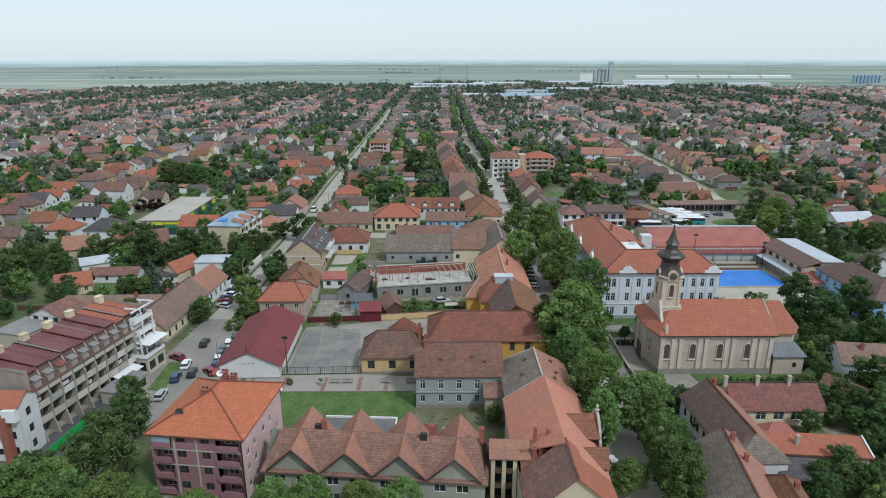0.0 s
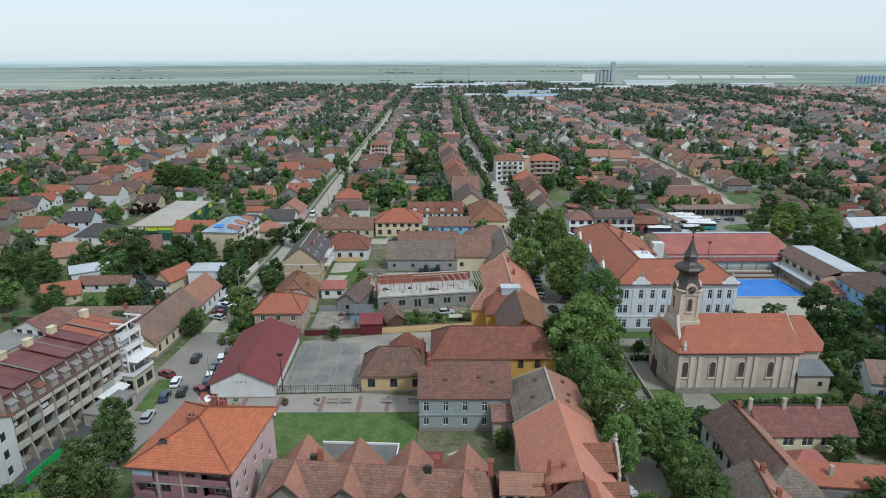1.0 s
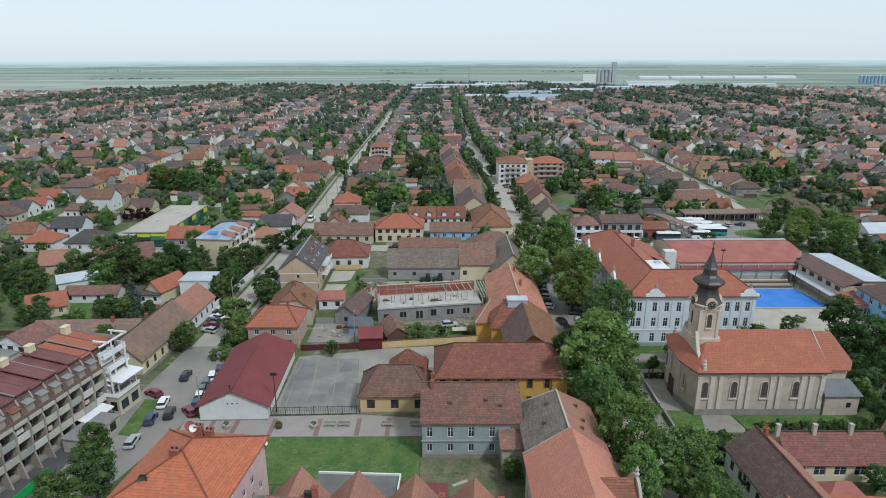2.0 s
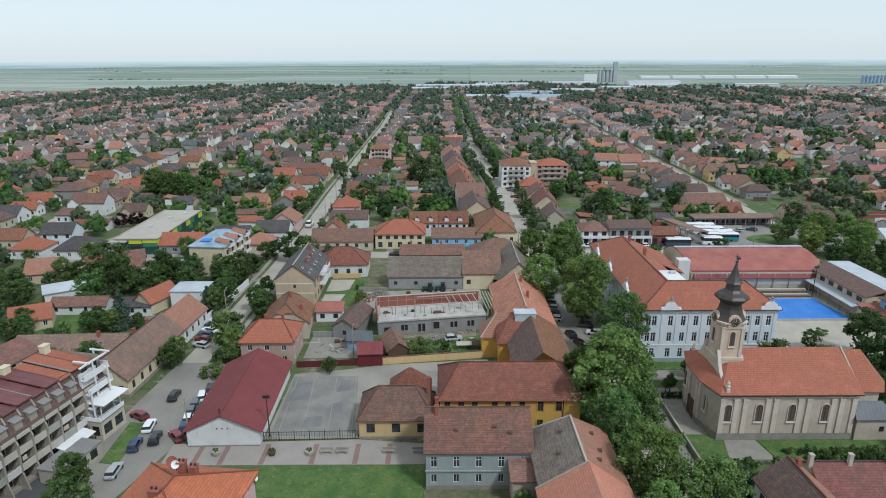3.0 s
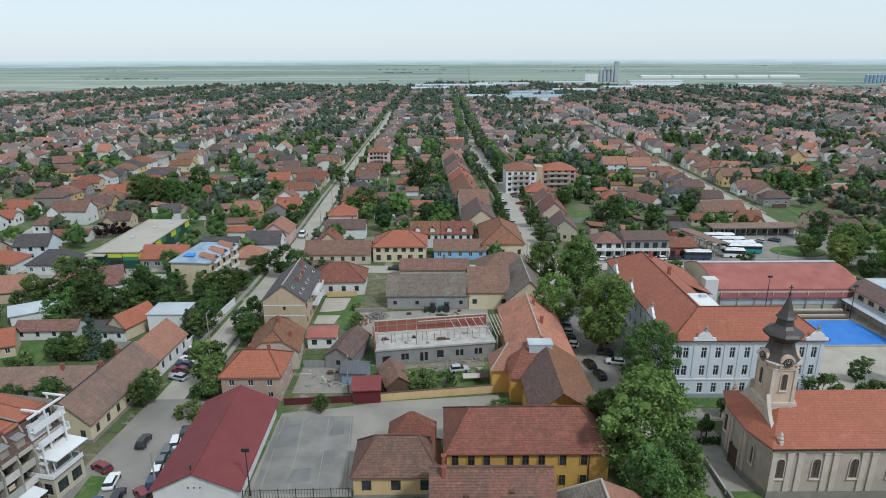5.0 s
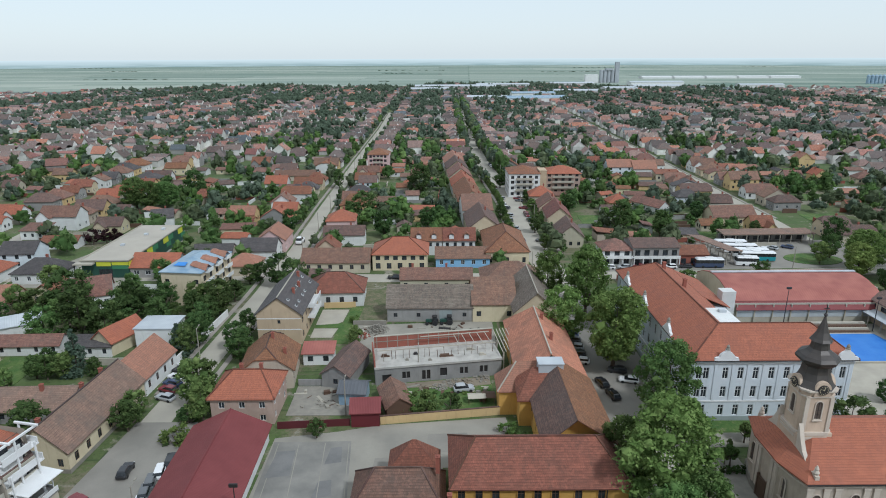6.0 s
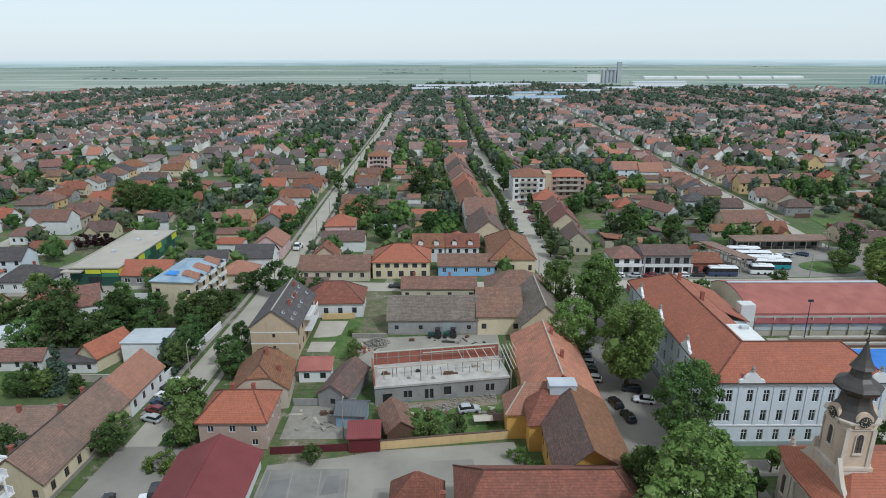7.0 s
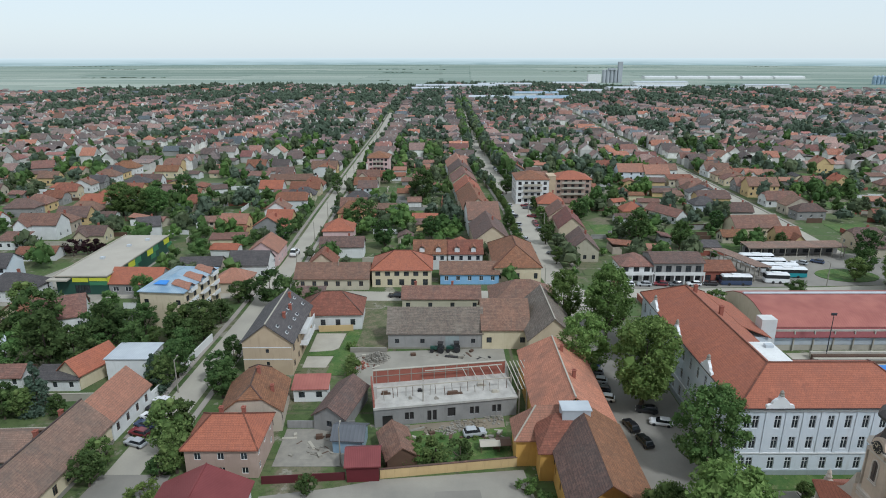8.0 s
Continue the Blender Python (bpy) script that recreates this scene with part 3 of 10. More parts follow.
# ---- ground ----
def ground_material():
    m, t, b = nodes_of("ground_cover")
    pos = t.nodes.new("ShaderNodeNewGeometry").outputs["Position"]
    # gardens in plots: grass, beds, rough growth and bare soil
    def plots(width, depth, mortar, a, c, m):
        k = t.nodes.new("ShaderNodeTexBrick")
        k.inputs["Scale"].default_value, k.inputs["Brick Width"].default_value, k.inputs["Row Height"].default_value = 1.0, width, depth
        k.inputs["Mortar Size"].default_value, k.inputs["Mortar Smooth"].default_value, k.inputs["Bias"].default_value = mortar, 0.6, 0.0
        k.inputs["Color1"].default_value, k.inputs["Color2"].default_value, k.inputs["Mortar"].default_value = (*a, 1), (*c, 1), (*m, 1)
        t.links.new(pos, k.inputs["Vector"])
        return k.outputs["Color"]
    g = mixc(t, ramp(t, noise_node(t, pos, 0.09, 5), 0.4, 0.6), plots(27.0, 15.3, 0.5, (0.052, 0.100, 0.024), (0.100, 0.150, 0.040), (0.13, 0.115, 0.075)), plots(17.0, 7.7, 0.35, (0.070, 0.118, 0.030), (0.135, 0.140, 0.066), (0.045, 0.070, 0.022)))
    g = mixc(t, ramp(t, noise_node(t, pos, 0.055, 7, 0.7), 0.52, 0.58), g, plots(21.0, 11.0, 0.4, (0.20, 0.165, 0.115), (0.12, 0.125, 0.055), (0.25, 0.22, 0.17)))
    g = mixc(t, ramp(t, noise_node(t, pos, 0.13, 5, 0.7), 0.60, 0.65), g, (0.31, 0.28, 0.23))
    g = mixc(t, ramp(t, noise_node(t, pos, 0.8, 5, 0.75), 0.5, 0.72), g, (0.035, 0.060, 0.016))
    g = mixc(t, ramp_to(t, noise_node(t, pos, 3.0, 3, 0.7), 0, 0.5), g, (0.045, 0.062, 0.020))
    # fields: long strips in greens and straw, tinted bluish for distance haze
    br = t.nodes.new("ShaderNodeTexBrick")
    br.inputs["Scale"].default_value, br.inputs["Brick Width"].default_value, br.inputs["Row Height"].default_value = 1.0, 640.0, 78.0
    br.inputs["Mortar Size"].default_value, br.inputs["Bias"].default_value = 3.0, 0.0
    br.inputs["Color1"].default_value, br.inputs["Color2"].default_value, br.inputs["Mortar"].default_value = (0.080, 0.145, 0.110, 1), (0.44, 0.45, 0.37, 1), (0.065, 0.11, 0.075, 1)
    rot = t.nodes.new("ShaderNodeVectorRotate")
    rot.rotation_type = "Z_AXIS"
    rot.inputs["Angle"].default_value = radians(2.5)
    t.links.new(pos, rot.inputs["Vector"])
    t.links.new(rot.outputs[0], br.inputs["Vector"])
    f = mixc(t, maths(t, "MULTIPLY", ramp(t, noise_node(t, pos, 0.0022, 4, 0.6), 0.5, 0.7), 0.35), mixc(t, 0.5, br.outputs["Color"], plots(1300.0, 330.0, 9.0, (0.065, 0.130, 0.098), (0.30, 0.34, 0.29), (0.055, 0.095, 0.07))), (0.14, 0.20, 0.14))
    sep = t.nodes.new("ShaderNodeSeparateXYZ")
    t.links.new(pos, sep.inputs[0])
    edge = maths(t, "ADD", maths(t, "ADD", sep.outputs["Y"], maths(t, "MULTIPLY", maths(t, "ABSOLUTE", sep.outputs["X"]), 0.25)), maths(t, "MULTIPLY", noise_node(t, pos, 0.004, 3), 260.0))
    far = ramp(t, edge, 1600.0, 1640.0)
    t.links.new(mixc(t, far, g, f), b.inputs["Base Color"])
    b.inputs["Roughness"].default_value = 0.95
    bumped(t, b, noise_node(t, pos, 2.0, 4, 0.7), 0.4, 0.1)
    return m


ground = new("ground", Soup().face((-4800, -900, 0), (4800, -900, 0), (4800, 4900, 0), (-4800, 4900, 0)).mesh("ground", ground_material()))
tagged(ground, "green and brown garden ground with fields beyond the town", "ground", kind="structure")


def backdrop_material():
    m, t, b = nodes_of("far_haze")
    pos = t.nodes.new("ShaderNodeNewGeometry").outputs["Position"]
    mp = t.nodes.new("ShaderNodeMapping")
    mp.inputs["Scale"].default_value = (0.004, 0.004, 0.09)
    t.links.new(pos, mp.inputs["Vector"])
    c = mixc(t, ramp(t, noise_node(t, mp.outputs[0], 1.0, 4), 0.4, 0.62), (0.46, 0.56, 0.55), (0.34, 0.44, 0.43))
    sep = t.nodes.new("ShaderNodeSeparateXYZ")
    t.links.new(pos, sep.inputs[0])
    # painted haze: the band pales upward to sky colour and glows by itself
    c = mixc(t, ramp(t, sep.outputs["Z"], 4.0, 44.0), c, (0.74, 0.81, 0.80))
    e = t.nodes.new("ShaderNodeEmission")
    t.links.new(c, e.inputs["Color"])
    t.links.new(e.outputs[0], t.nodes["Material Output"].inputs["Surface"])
    return m


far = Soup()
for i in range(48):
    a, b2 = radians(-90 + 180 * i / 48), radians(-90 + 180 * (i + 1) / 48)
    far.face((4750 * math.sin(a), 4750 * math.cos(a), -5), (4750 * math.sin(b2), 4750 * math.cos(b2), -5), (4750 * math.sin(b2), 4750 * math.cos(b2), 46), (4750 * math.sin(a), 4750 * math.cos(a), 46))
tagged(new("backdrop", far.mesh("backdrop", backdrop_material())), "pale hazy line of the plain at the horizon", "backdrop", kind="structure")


def strip(name, label, cat, pts, width, z, material, thick=0.0):
    """A level band along a line of points, with sides down to the ground."""
    s, left, right = Soup(), [], []
    for i, p in enumerate(pts):
        a, c = Vector(pts[max(i - 1, 0)]), Vector(pts[min(i + 1, len(pts) - 1)])
        d = (c - a).normalized()
        n = Vector((-d.y, d.x)) * width / 2
        left.append(Vector(p) + n)
        right.append(Vector(p) - n)
    for i in range(len(pts) - 1):
        l0, l1, r0, r1 = left[i], left[i + 1], right[i], right[i + 1]
        s.face((*r0, z), (*r1, z), (*l1, z), (*l0, z))
        s.face((*r0, -0.05), (*r1, -0.05), (*r1, z), (*r0, z)).face((*l1, -0.05), (*l0, -0.05), (*l0, z), (*l1, z))
    return tagged(new(name, s.mesh(name, material)), label, cat, kind="structure")


LEVEL = [0]


def patch(name, label, cat, pts, z, material):
    LEVEL[0] += 1
    z = z + 0.0012 * LEVEL[0]
    s = Soup().prism(pts, -0.05, z)
    return tagged(new(name, s.mesh(name, material)), label, cat, kind="structure")


LEFT_ST = [(-54, -220), (-55, 20), (-56, 60), (-57, 110), (-54.5, 160), (-52.5, 215), (-52, 260), (-53.4, 330), (-54.7, 450), (-56, 640), (-60.5, 820)]
MAIN_ST = [(32, -220), (33, 20), (33.5, 85), (35, 130), (38.5, 165), (36, 215), (32.4, 252), (31.8, 280), (32.3, 331), (30.8, 356), (28.2, 398), (25.4, 450), (23.2, 537), (23, 600), (24, 760), (25, 860)]
THIRD_ST = [(133, 245), (135.5, 300), (139, 430), (142, 560), (148.5, 760), (150, 1100)]
FARLEFT_ST = [(-152, 100), (-156, 200), (-166, 330), (-176, 450), (-185, 620), (-196, 900)]
CROSS_ST = [(-330, 226), (-150, 231), (-60, 231), (-20, 229), (36, 230), (60, 231), (110, 232), (136, 234), (330, 240)]
strip("road_west", "pale worn asphalt street between houses", "road", LEFT_ST, 5.8, 0.030, ROADP)
strip("road_main", "pale asphalt main street lined with trees", "road", MAIN_ST, 9.4, 0.034, ROADP)
strip("road_east", "pale straight street running far out", "road", THIRD_ST, 7.0, 0.036, ROADP)
strip("road_far_west", "pale residential street", "road", FARLEFT_ST, 6.0, 0.032, ROADP)
strip("road_cross", "grey asphalt cross street", "road", CROSS_ST, 7.0, 0.042, ROADP)
for nm, line, off in (("pavement_west", LEFT_ST, 4.6), ("pavement_west_b", LEFT_ST, -4.6), ("pavement_main", MAIN_ST, 8.2), ("pavement_main_b", MAIN_ST, -7.0), ("pavement_east", THIRD_ST, 4.6), ("pavement_east_b", THIRD_ST, -4.6)):
    strip(nm, "narrow concrete pavement along the street", "pavement", [(x + off, y) for x, y in line if y > 245 or (155 < y < 225 and "main" not in nm)][0:] if "main" not in nm else [(x + off, y) for x, y in line if y > 245], 1.2, 0.12, PAVE)

# the squares and yards of the near blocks
patch("pavement_promenade", "grey paved promenade with red bands", "pavement", [(-47, 113.2), (-2.2, 113.2), (-2.2, 119.0), (-14.6, 120.4), (-47, 119.2)], 0.10, PAVE)
for i, px in enumerate((-42, -37.5, -30.5, -22, -14.6, -9.0)):
    patch("paving_band_%d" % (i + 1), "dull red paving band across the promenade", "pavement", [(px, 113.3), (px + 0.9, 113.3), (px + 0.9, 119.0), (px, 119.0)], 0.108, PAVER)
patch("lawn_near", "mown grass lawn with bare patches", "lawn", [(-29.6, 100.0), (-2.4, 101.0), (-2.4, 112.9), (-29.6, 112.9)], 0.06, LAWN)
patch("yard_earth", "bare earth and rough grass behind the row", "ground", [(-2.2, 88.5), (13.6, 88.5), (13.6, 106.6), (-2.2, 106.6)], 0.05, WASTE)
patch("playground", "weathered grey asphalt school yard", "yard", [(-31.4, 120.6), (-14.6, 120.8), (-14.6, 131.0), (-1, 131.0), (-1, 136), (13, 136), (11, 151.0), (-12.6, 148.6), (-20, 146.6), (-31.2, 144.6)], 0.04, YARDC)
patch("sports_pitch", "dark asphalt ball court with worn white lines", "yard", [(-30.6, 121.6), (-15.4, 121.6), (-17.3, 143.6), (-31.0, 143.4)], 0.058, YARDM)
patch("parking_west", "grey asphalt parking along the street", "road", [(-62.2, 104), (-53, 96), (-46.5, 119.5), (-47, 150), (-58.5, 150), (-61.0, 122)], 0.026, ROADM)
patch("asphalt_court", "dark asphalt court before the apartment block", "yard", [(-68.5, 90), (-63.0, 90), (-62.6, 103), (-60.8, 113), (-66, 113.5), (-70, 98)], 0.038, ASPH)
patch("grass_island", "small grass island between parked cars", "lawn", [(-57.6, 114), (-54.2, 113.5), (-54.9, 125.8), (-58.1, 126.2)], 0.10, LAWN)
patch("church_path", "grey asphalt walk beside the church", "pavement", [(40.6, 100), (43.3, 104), (43.8, 141), (41.2, 141)], 0.06, ROADM)
patch("church_court", "grey stone forecourt of the church", "pavement", [(44.2, 121.5), (49.4, 121.5), (49.4, 138), (44.2, 138)], 0.07, STONE)
patch("church_apron", "pale paving beside the church wall", "pavement", [(49.6, 114.0), (57.5, 114.0), (56.5, 119.7), (51, 119.7)], 0.07, STONE)
patch("church_lawn", "clipped green lawn along the church", "lawn", [(57.6, 114.6), (86, 114.6), (86, 119.6), (57.0, 119.6)], 0.06, LAWN)
patch("church_lawn_west", "small green lawn at the church corner", "lawn", [(44.4, 114.8), (50.7, 114.8), (50.7, 121.2), (44.4, 121.2)], 0.06, LAWN)
patch("school_yard", "pale concrete school yard", "yard", [(77, 151), (118, 151), (118, 193), (77, 193)], 0.045, PALEC)
patch("school_walk", "pale path before the school", "pavement", [(44, 141.2), (86, 141.2), (86, 145.5), (44, 145.5)], 0.05, CONC)
patch("school_lawn", "green strip below the school wall", "lawn", [(45.0, 146.0), (80, 146.0), (80, 149.6), (45.0, 149.6)], 0.06, LAWN)
patch("blue_court", "bright blue painted sports court", "court", [(77.5, 172.6), (107.6, 172.6), (105.4, 187.0), (77.5, 187.2)], 0.055, BLUEC)
patch("street_parking", "asphalt parking beside the main street", "road", [(28.6, 142), (44, 142), (44.4, 215), (29.5, 215)], 0.028, ROADM)
patch("bus_station", "worn grey asphalt bus station square", "road", [(50, 234.2), (152, 238), (156, 268), (88, 268), (88, 239.5), (50, 239.0)], 0.046, ROADM)
patch("roundabout_island", "oval grass island with a bush border", "lawn", [(124 + 9.5 * math.cos(2 * math.pi * i / 20), 245.5 + 6 * math.sin(2 * math.pi * i / 20)) for i in range(20)], 0.20, LAWN)
patch("inner_yard", "pale concrete farm yard", "yard", [(-22.6, 178.5), (12, 181), (12, 196.0), (-22.6, 193.6)], 0.05, CONC)
patch("rubble_plot", "overgrown plot with weeds", "ground", [(-23.5, 194), (-15, 194), (-15, 219), (-23.5, 219)], 0.05, WASTE)
patch("garden_court", "pale paved court beside the dark roofed house", "yard", [(-33.2, 186.5), (-28.0, 186.5), (-27.2, 191.8), (-33.2, 191.8)], 0.05, PALEC)
patch("garden_court_b", "pale paved court beside the lawn", "yard", [(-33.2, 194.2), (-28.4, 194.2), (-26.6, 196), (-26.0, 204), (-33.2, 204)], 0.05, PALEC)
patch("garden_lawn", "narrow bright green garden lawn", "lawn", [(-27.6, 183), (-23.6, 183), (-22.2, 206), (-25.4, 206), (-26.4, 195), (-33.2, 193.8), (-33.2, 192.2), (-27.0, 192.2)], 0.05, LAWN)
patch("plot_behind_wall", "rough green plot before the building shell", "ground", [(-11.5, 150.5), (9.4, 153.4), (9.4, 167), (-11.5, 164)], 0.04, LAWN)
patch("builders_track", "bare trodden earth before the building shell", "ground", [(-11.4, 161.6), (-4, 162.6), (2, 162.2), (9.2, 163.4), (9.2, 166.8), (-11.4, 163.6)], 0.062, DIRT)
patch("back_yard", "bare concrete back yard", "yard", [(-31, 152), (-18, 152), (-18, 163), (-31, 163)], 0.05, STONE)
patch("store_parking", "grey parking before the store", "road", [(-128, 222), (-97, 222), (-97, 276), (-118, 276), (-128, 240)], 0.036, CONC)
for r in ((40, 150, 12, 120), (34, 120, 5, 200), (-57, 130, 12, 140), (-2, 125, 60, 40), (48, 128, 10, 30), (60, 116, 60, 10), (98, 172, 44, 46), (100, 246, 90, 24), (-6, 190, 40, 12), (-28, 195, 14, 22), (-112, 250, 34, 56), (-10, 105, 60, 24)):
    USED.append((r[0], r[1], r[2] / 2, r[3] / 2))


REPAIR = plain("asphalt_repair", (0.145, 0.142, 0.138), (0.205, 0.20, 0.19), 0.93, 0.3, 4)
# painted lines of the ball court
for i, (xs, xn) in enumerate(((-29.4, -30.2), (-24.9, -26.6), (-20.4, -21.9), (-16.0, -17.7))):
    patch("court_line_%d" % (i + 1), "worn white painted court line", "marking", [(xs, 122.6), (xs + 0.14, 122.6), (xn + 0.14, 143.0), (xn, 143.0)], 0.030, YARDC)
for i, (x0, y0, x1, y1) in enumerate(((-30.2, 133.5, -26.2, 141.0), (-21.6, 128.5, -18.6, 133.0), (-25.6, 124.0, -21.8, 128.0), (-21.0, 137.0, -18.2, 142.0), (-13.0, 132.5, -6.0, 139.0), (-4.0, 140.0, 4.0, 146.0))):
    patch("asphalt_repair_%d" % (i + 1), "darker repair patch in the asphalt", "marking", [(x0, y0), (x1, y0 + 0.6), (x1 - 0.5, y1), (x0 + 0.4, y1 - 0.4)], 0.026, REPAIR if i < 4 else ROADM)
patch("garden_lawn_west", "sunlit green garden lawn between outbuildings", "lawn", [(-101, 163), (-91, 163), (-91, 177), (-101, 177)], 0.05, LAWN)
USED.append((-96, 170, 4.5, 7))


# green gardens that lie open between the houses
for i, (gx, gy, gw, gd) in enumerate(((-97, 362, 22, 30), (-128, 300, 14, 12), (-84, 318, 12, 20), (-150, 260, 10, 14), (-196, 330, 16, 22), (98, 276, 22, 6), (84, 296, 12, 10), (62, 300, 10, 14), (160, 300, 16, 14), (182, 340, 20, 14), (-15, 322, 14, 18), (95, 1060, 110, 120), (560, 1260, 160, 90), (-210, 440, 26, 20), (210, 410, 24, 22), (70, 415, 20, 16))):
    patch("garden_grass_%d" % (i + 1), "open green grass between gardens", "lawn", [(gx - gw / 2, gy - gd / 2), (gx + gw / 2, gy - gd * 0.46), (gx + gw * 0.47, gy + gd / 2), (gx - gw * 0.45, gy + gd * 0.48)], 0.03, LAWN)
    USED.append((gx, gy, gw * 0.42, gd * 0.42))


# ---- trees ----
def leaf_cloud(rng, centres, radii, per, size, up=0.35):
    """Small leaf faces scattered on the skins of many clumps."""
    n = len(centres) * per
    d = rng.normal(size=(n, 3))
    d /= np.linalg.norm(d, axis=1)[:, None]
    c = np.repeat(centres, per, axis=0) + d * np.repeat(radii, per)[:, None] * rng.uniform(0.6, 1.18, (n, 1)) * np.array([1.0, 1.0, 0.8])
    nrm = d + rng.normal(size=(n, 3)) * 0.8 + np.array([0, 0, up])
    nrm /= np.linalg.norm(nrm, axis=1)[:, None]
    u = np.cross(nrm, rng.normal(size=(n, 3)))
    u /= np.linalg.norm(u, axis=1)[:, None]
    v = np.cross(nrm, u)
    k = size * rng.uniform(0.6, 1.3, (n, 1))
    tri = np.stack([c - u * k - v * k * 0.75, c + u * k * 0.9 - v * k * 0.5, c + u * k * 0.1 + v * k * 1.1], axis=1)
    return tri.reshape(-1, 3)


def crown(seed, r, h, clumps, per, size, base=0.35, cone=False, core=True):
    """A crown out of clumps of leaves round an uneven body; its foot is at z 0 of the tree."""
    rng = np.random.default_rng(seed)
    t = rng.uniform(0, 1, clumps)
    a = rng.uniform(0, 2 * math.pi, clumps)
    if cone:
        z = h * (0.06 + 0.90 * t)
        rad = r * (1 - t) ** 0.85 * rng.uniform(0.55, 0.95, clumps)
        cr = 0.10 * r + 0.32 * r * (1 - t)
    else:
        z0 = h * base
        zz = t * 2 - 1
        lobes = 1 + 0.20 * np.sin(a * 2 + seed) + 0.14 * np.sin(a * 3 + 2 * seed)
        rad = r * np.sqrt(np.clip(1 - zz ** 2 * 0.92, 0.05, 1)) * rng.uniform(0.45, 0.82, clumps) * lobes
        z = z0 + (h - z0) * (0.5 + 0.42 * zz)
        cr = r * rng.uniform(0.19, 0.34, clumps) * (30.0 / max(clumps, 30)) ** 0.3
    if not cone:
        rad = rad * (r / np.max(rad + cr))
    centres = np.stack([rad * np.cos(a), rad * np.sin(a), z], axis=1)
    pts = leaf_cloud(rng, centres, cr, per, size)
    verts, faces = [tuple(p) for p in pts.tolist()], [(3 * i, 3 * i + 1, 3 * i + 2) for i in range(len(pts) // 3)]
    # dark inner bodies, so that the crown is dense but for its gaps
    if not core:
        return verts, faces
    bm = bmesh.new()
    for c, q in list(zip(centres, cr))[:: (2 if clumps < 100 else 3)]:
        bmesh.ops.create_icosphere(bm, subdivisions=1, radius=q * 0.70, matrix=Matrix.Translation(c))
    n = len(verts)
    bm.verts.ensure_lookup_table()
    verts += [tuple(v.co + Vector(rng.normal(size=3).tolist()) * 0.05 * r * 0.5) for v in bm.verts]
    faces += [tuple(n + v.index for v in f.verts) for f in bm.faces]
    bm.free()
    return verts, faces


def trunk_soup(seed, r, h, base):
    rng = random.Random(seed)
    s = Soup().lathe(0, 0, [(0.055 * r + 0.10, -0.1), (0.04 * r + 0.06, h * base * 0.5), (0.03 * r + 0.04, h * base), (0.03, h * 0.75)], 7)
    for i in range(5):
        a = i * 1.26 + rng.uniform(-0.3, 0.3)
        z = h * base * rng.uniform(0.7, 1.2)
        bar(s, (0, 0, z), (r * 0.55 * math.cos(a), r * 0.55 * math.sin(a), z + h * 0.25), 0.02 * r + 0.02)
    return s


TREES = {}


def tree_kind(key, mat, seed, r, h, clumps, per, size, base=0.35, cone=False):
    v, f = crown(seed, r, h, clumps, per, size, base, cone)
    me = bpy.data.meshes.new("crown")
    me.from_pydata(v, [], f)
    me.materials.append(mat)
    TREES[key] = (me, trunk_soup(seed, r, h, 0.1 if cone else base).mesh("trunk", BARK), r, h)


for i in range(3):
    tree_kind("big%d" % i, (LEAF_A, LEAF_B, LEAF_A)[i], 11 + i, 5.0, 12.0, 230, 46, 0.155, 0.12)
    tree_kind("mid%d" % i, (LEAF_B, LEAF_C, LEAF_B)[i], 31 + i, 3.0, 6.5, 56, 32, 0.165, 0.16)
    tree_kind("dark%d" % i, LEAF_C, 51 + i, 3.6, 8.5, 62, 36, 0.19, 0.12)
    tree_kind("bush%d" % i, (LEAF_A, LEAF_B, LEAF_C)[i], 71 + i, 1.5, 2.2, 14, 52, 0.13, 0.0)
for i in range(2):
    tree_kind("fir%d" % i, (LEAF_C, LEAF_D)[i], 91 + i, 2.2, 8.0, 48, 70, 0.19, cone=True)
tree_kind("round", LEAF_B, 97, 1.6, 3.6, 16, 90, 0.14, 0.45)
tree_kind("plum", LEAF_P, 98, 2.6, 5.0, 18, 80, 0.2, 0.2)
TREE_SAYS = {"big": ("broad leafy street tree with a bright green crown", "tree"), "mid": ("garden tree with a rounded green crown", "tree"), "dark": ("dense dark green tree", "tree"), "bush": ("low leafy green bush on the ground", "bush"),
             "fir": ("narrow conifer with drooping branches", "conifer"), "round": ("small clipped globe tree on a thin trunk", "tree"), "plum": ("dark purple leaved garden tree", "tree")}
trng = random.Random(7)


def tree(key, x, y, r, h, name="tree"):
    me, tr, r0, h0 = TREES[key]
    say, cat = TREE_SAYS[key.rstrip("012")]
    b = new("bush" if cat == "bush" else name)
    b.matrix_basis = Matrix.LocRotScale((x, y, 0), Euler((0, 0, trng.uniform(0, 6.28))), (r / r0, r / r0 * trng.uniform(0.9, 1.1), h / h0))
    tagged(b, say, cat, "trees of the town")
    for nm, d in (("crown", me), ("trunk", tr)):
        o = new(nm, d)
        o.parent = b
    USED.append((x, y, r * 0.55, r * 0.55))
    return b

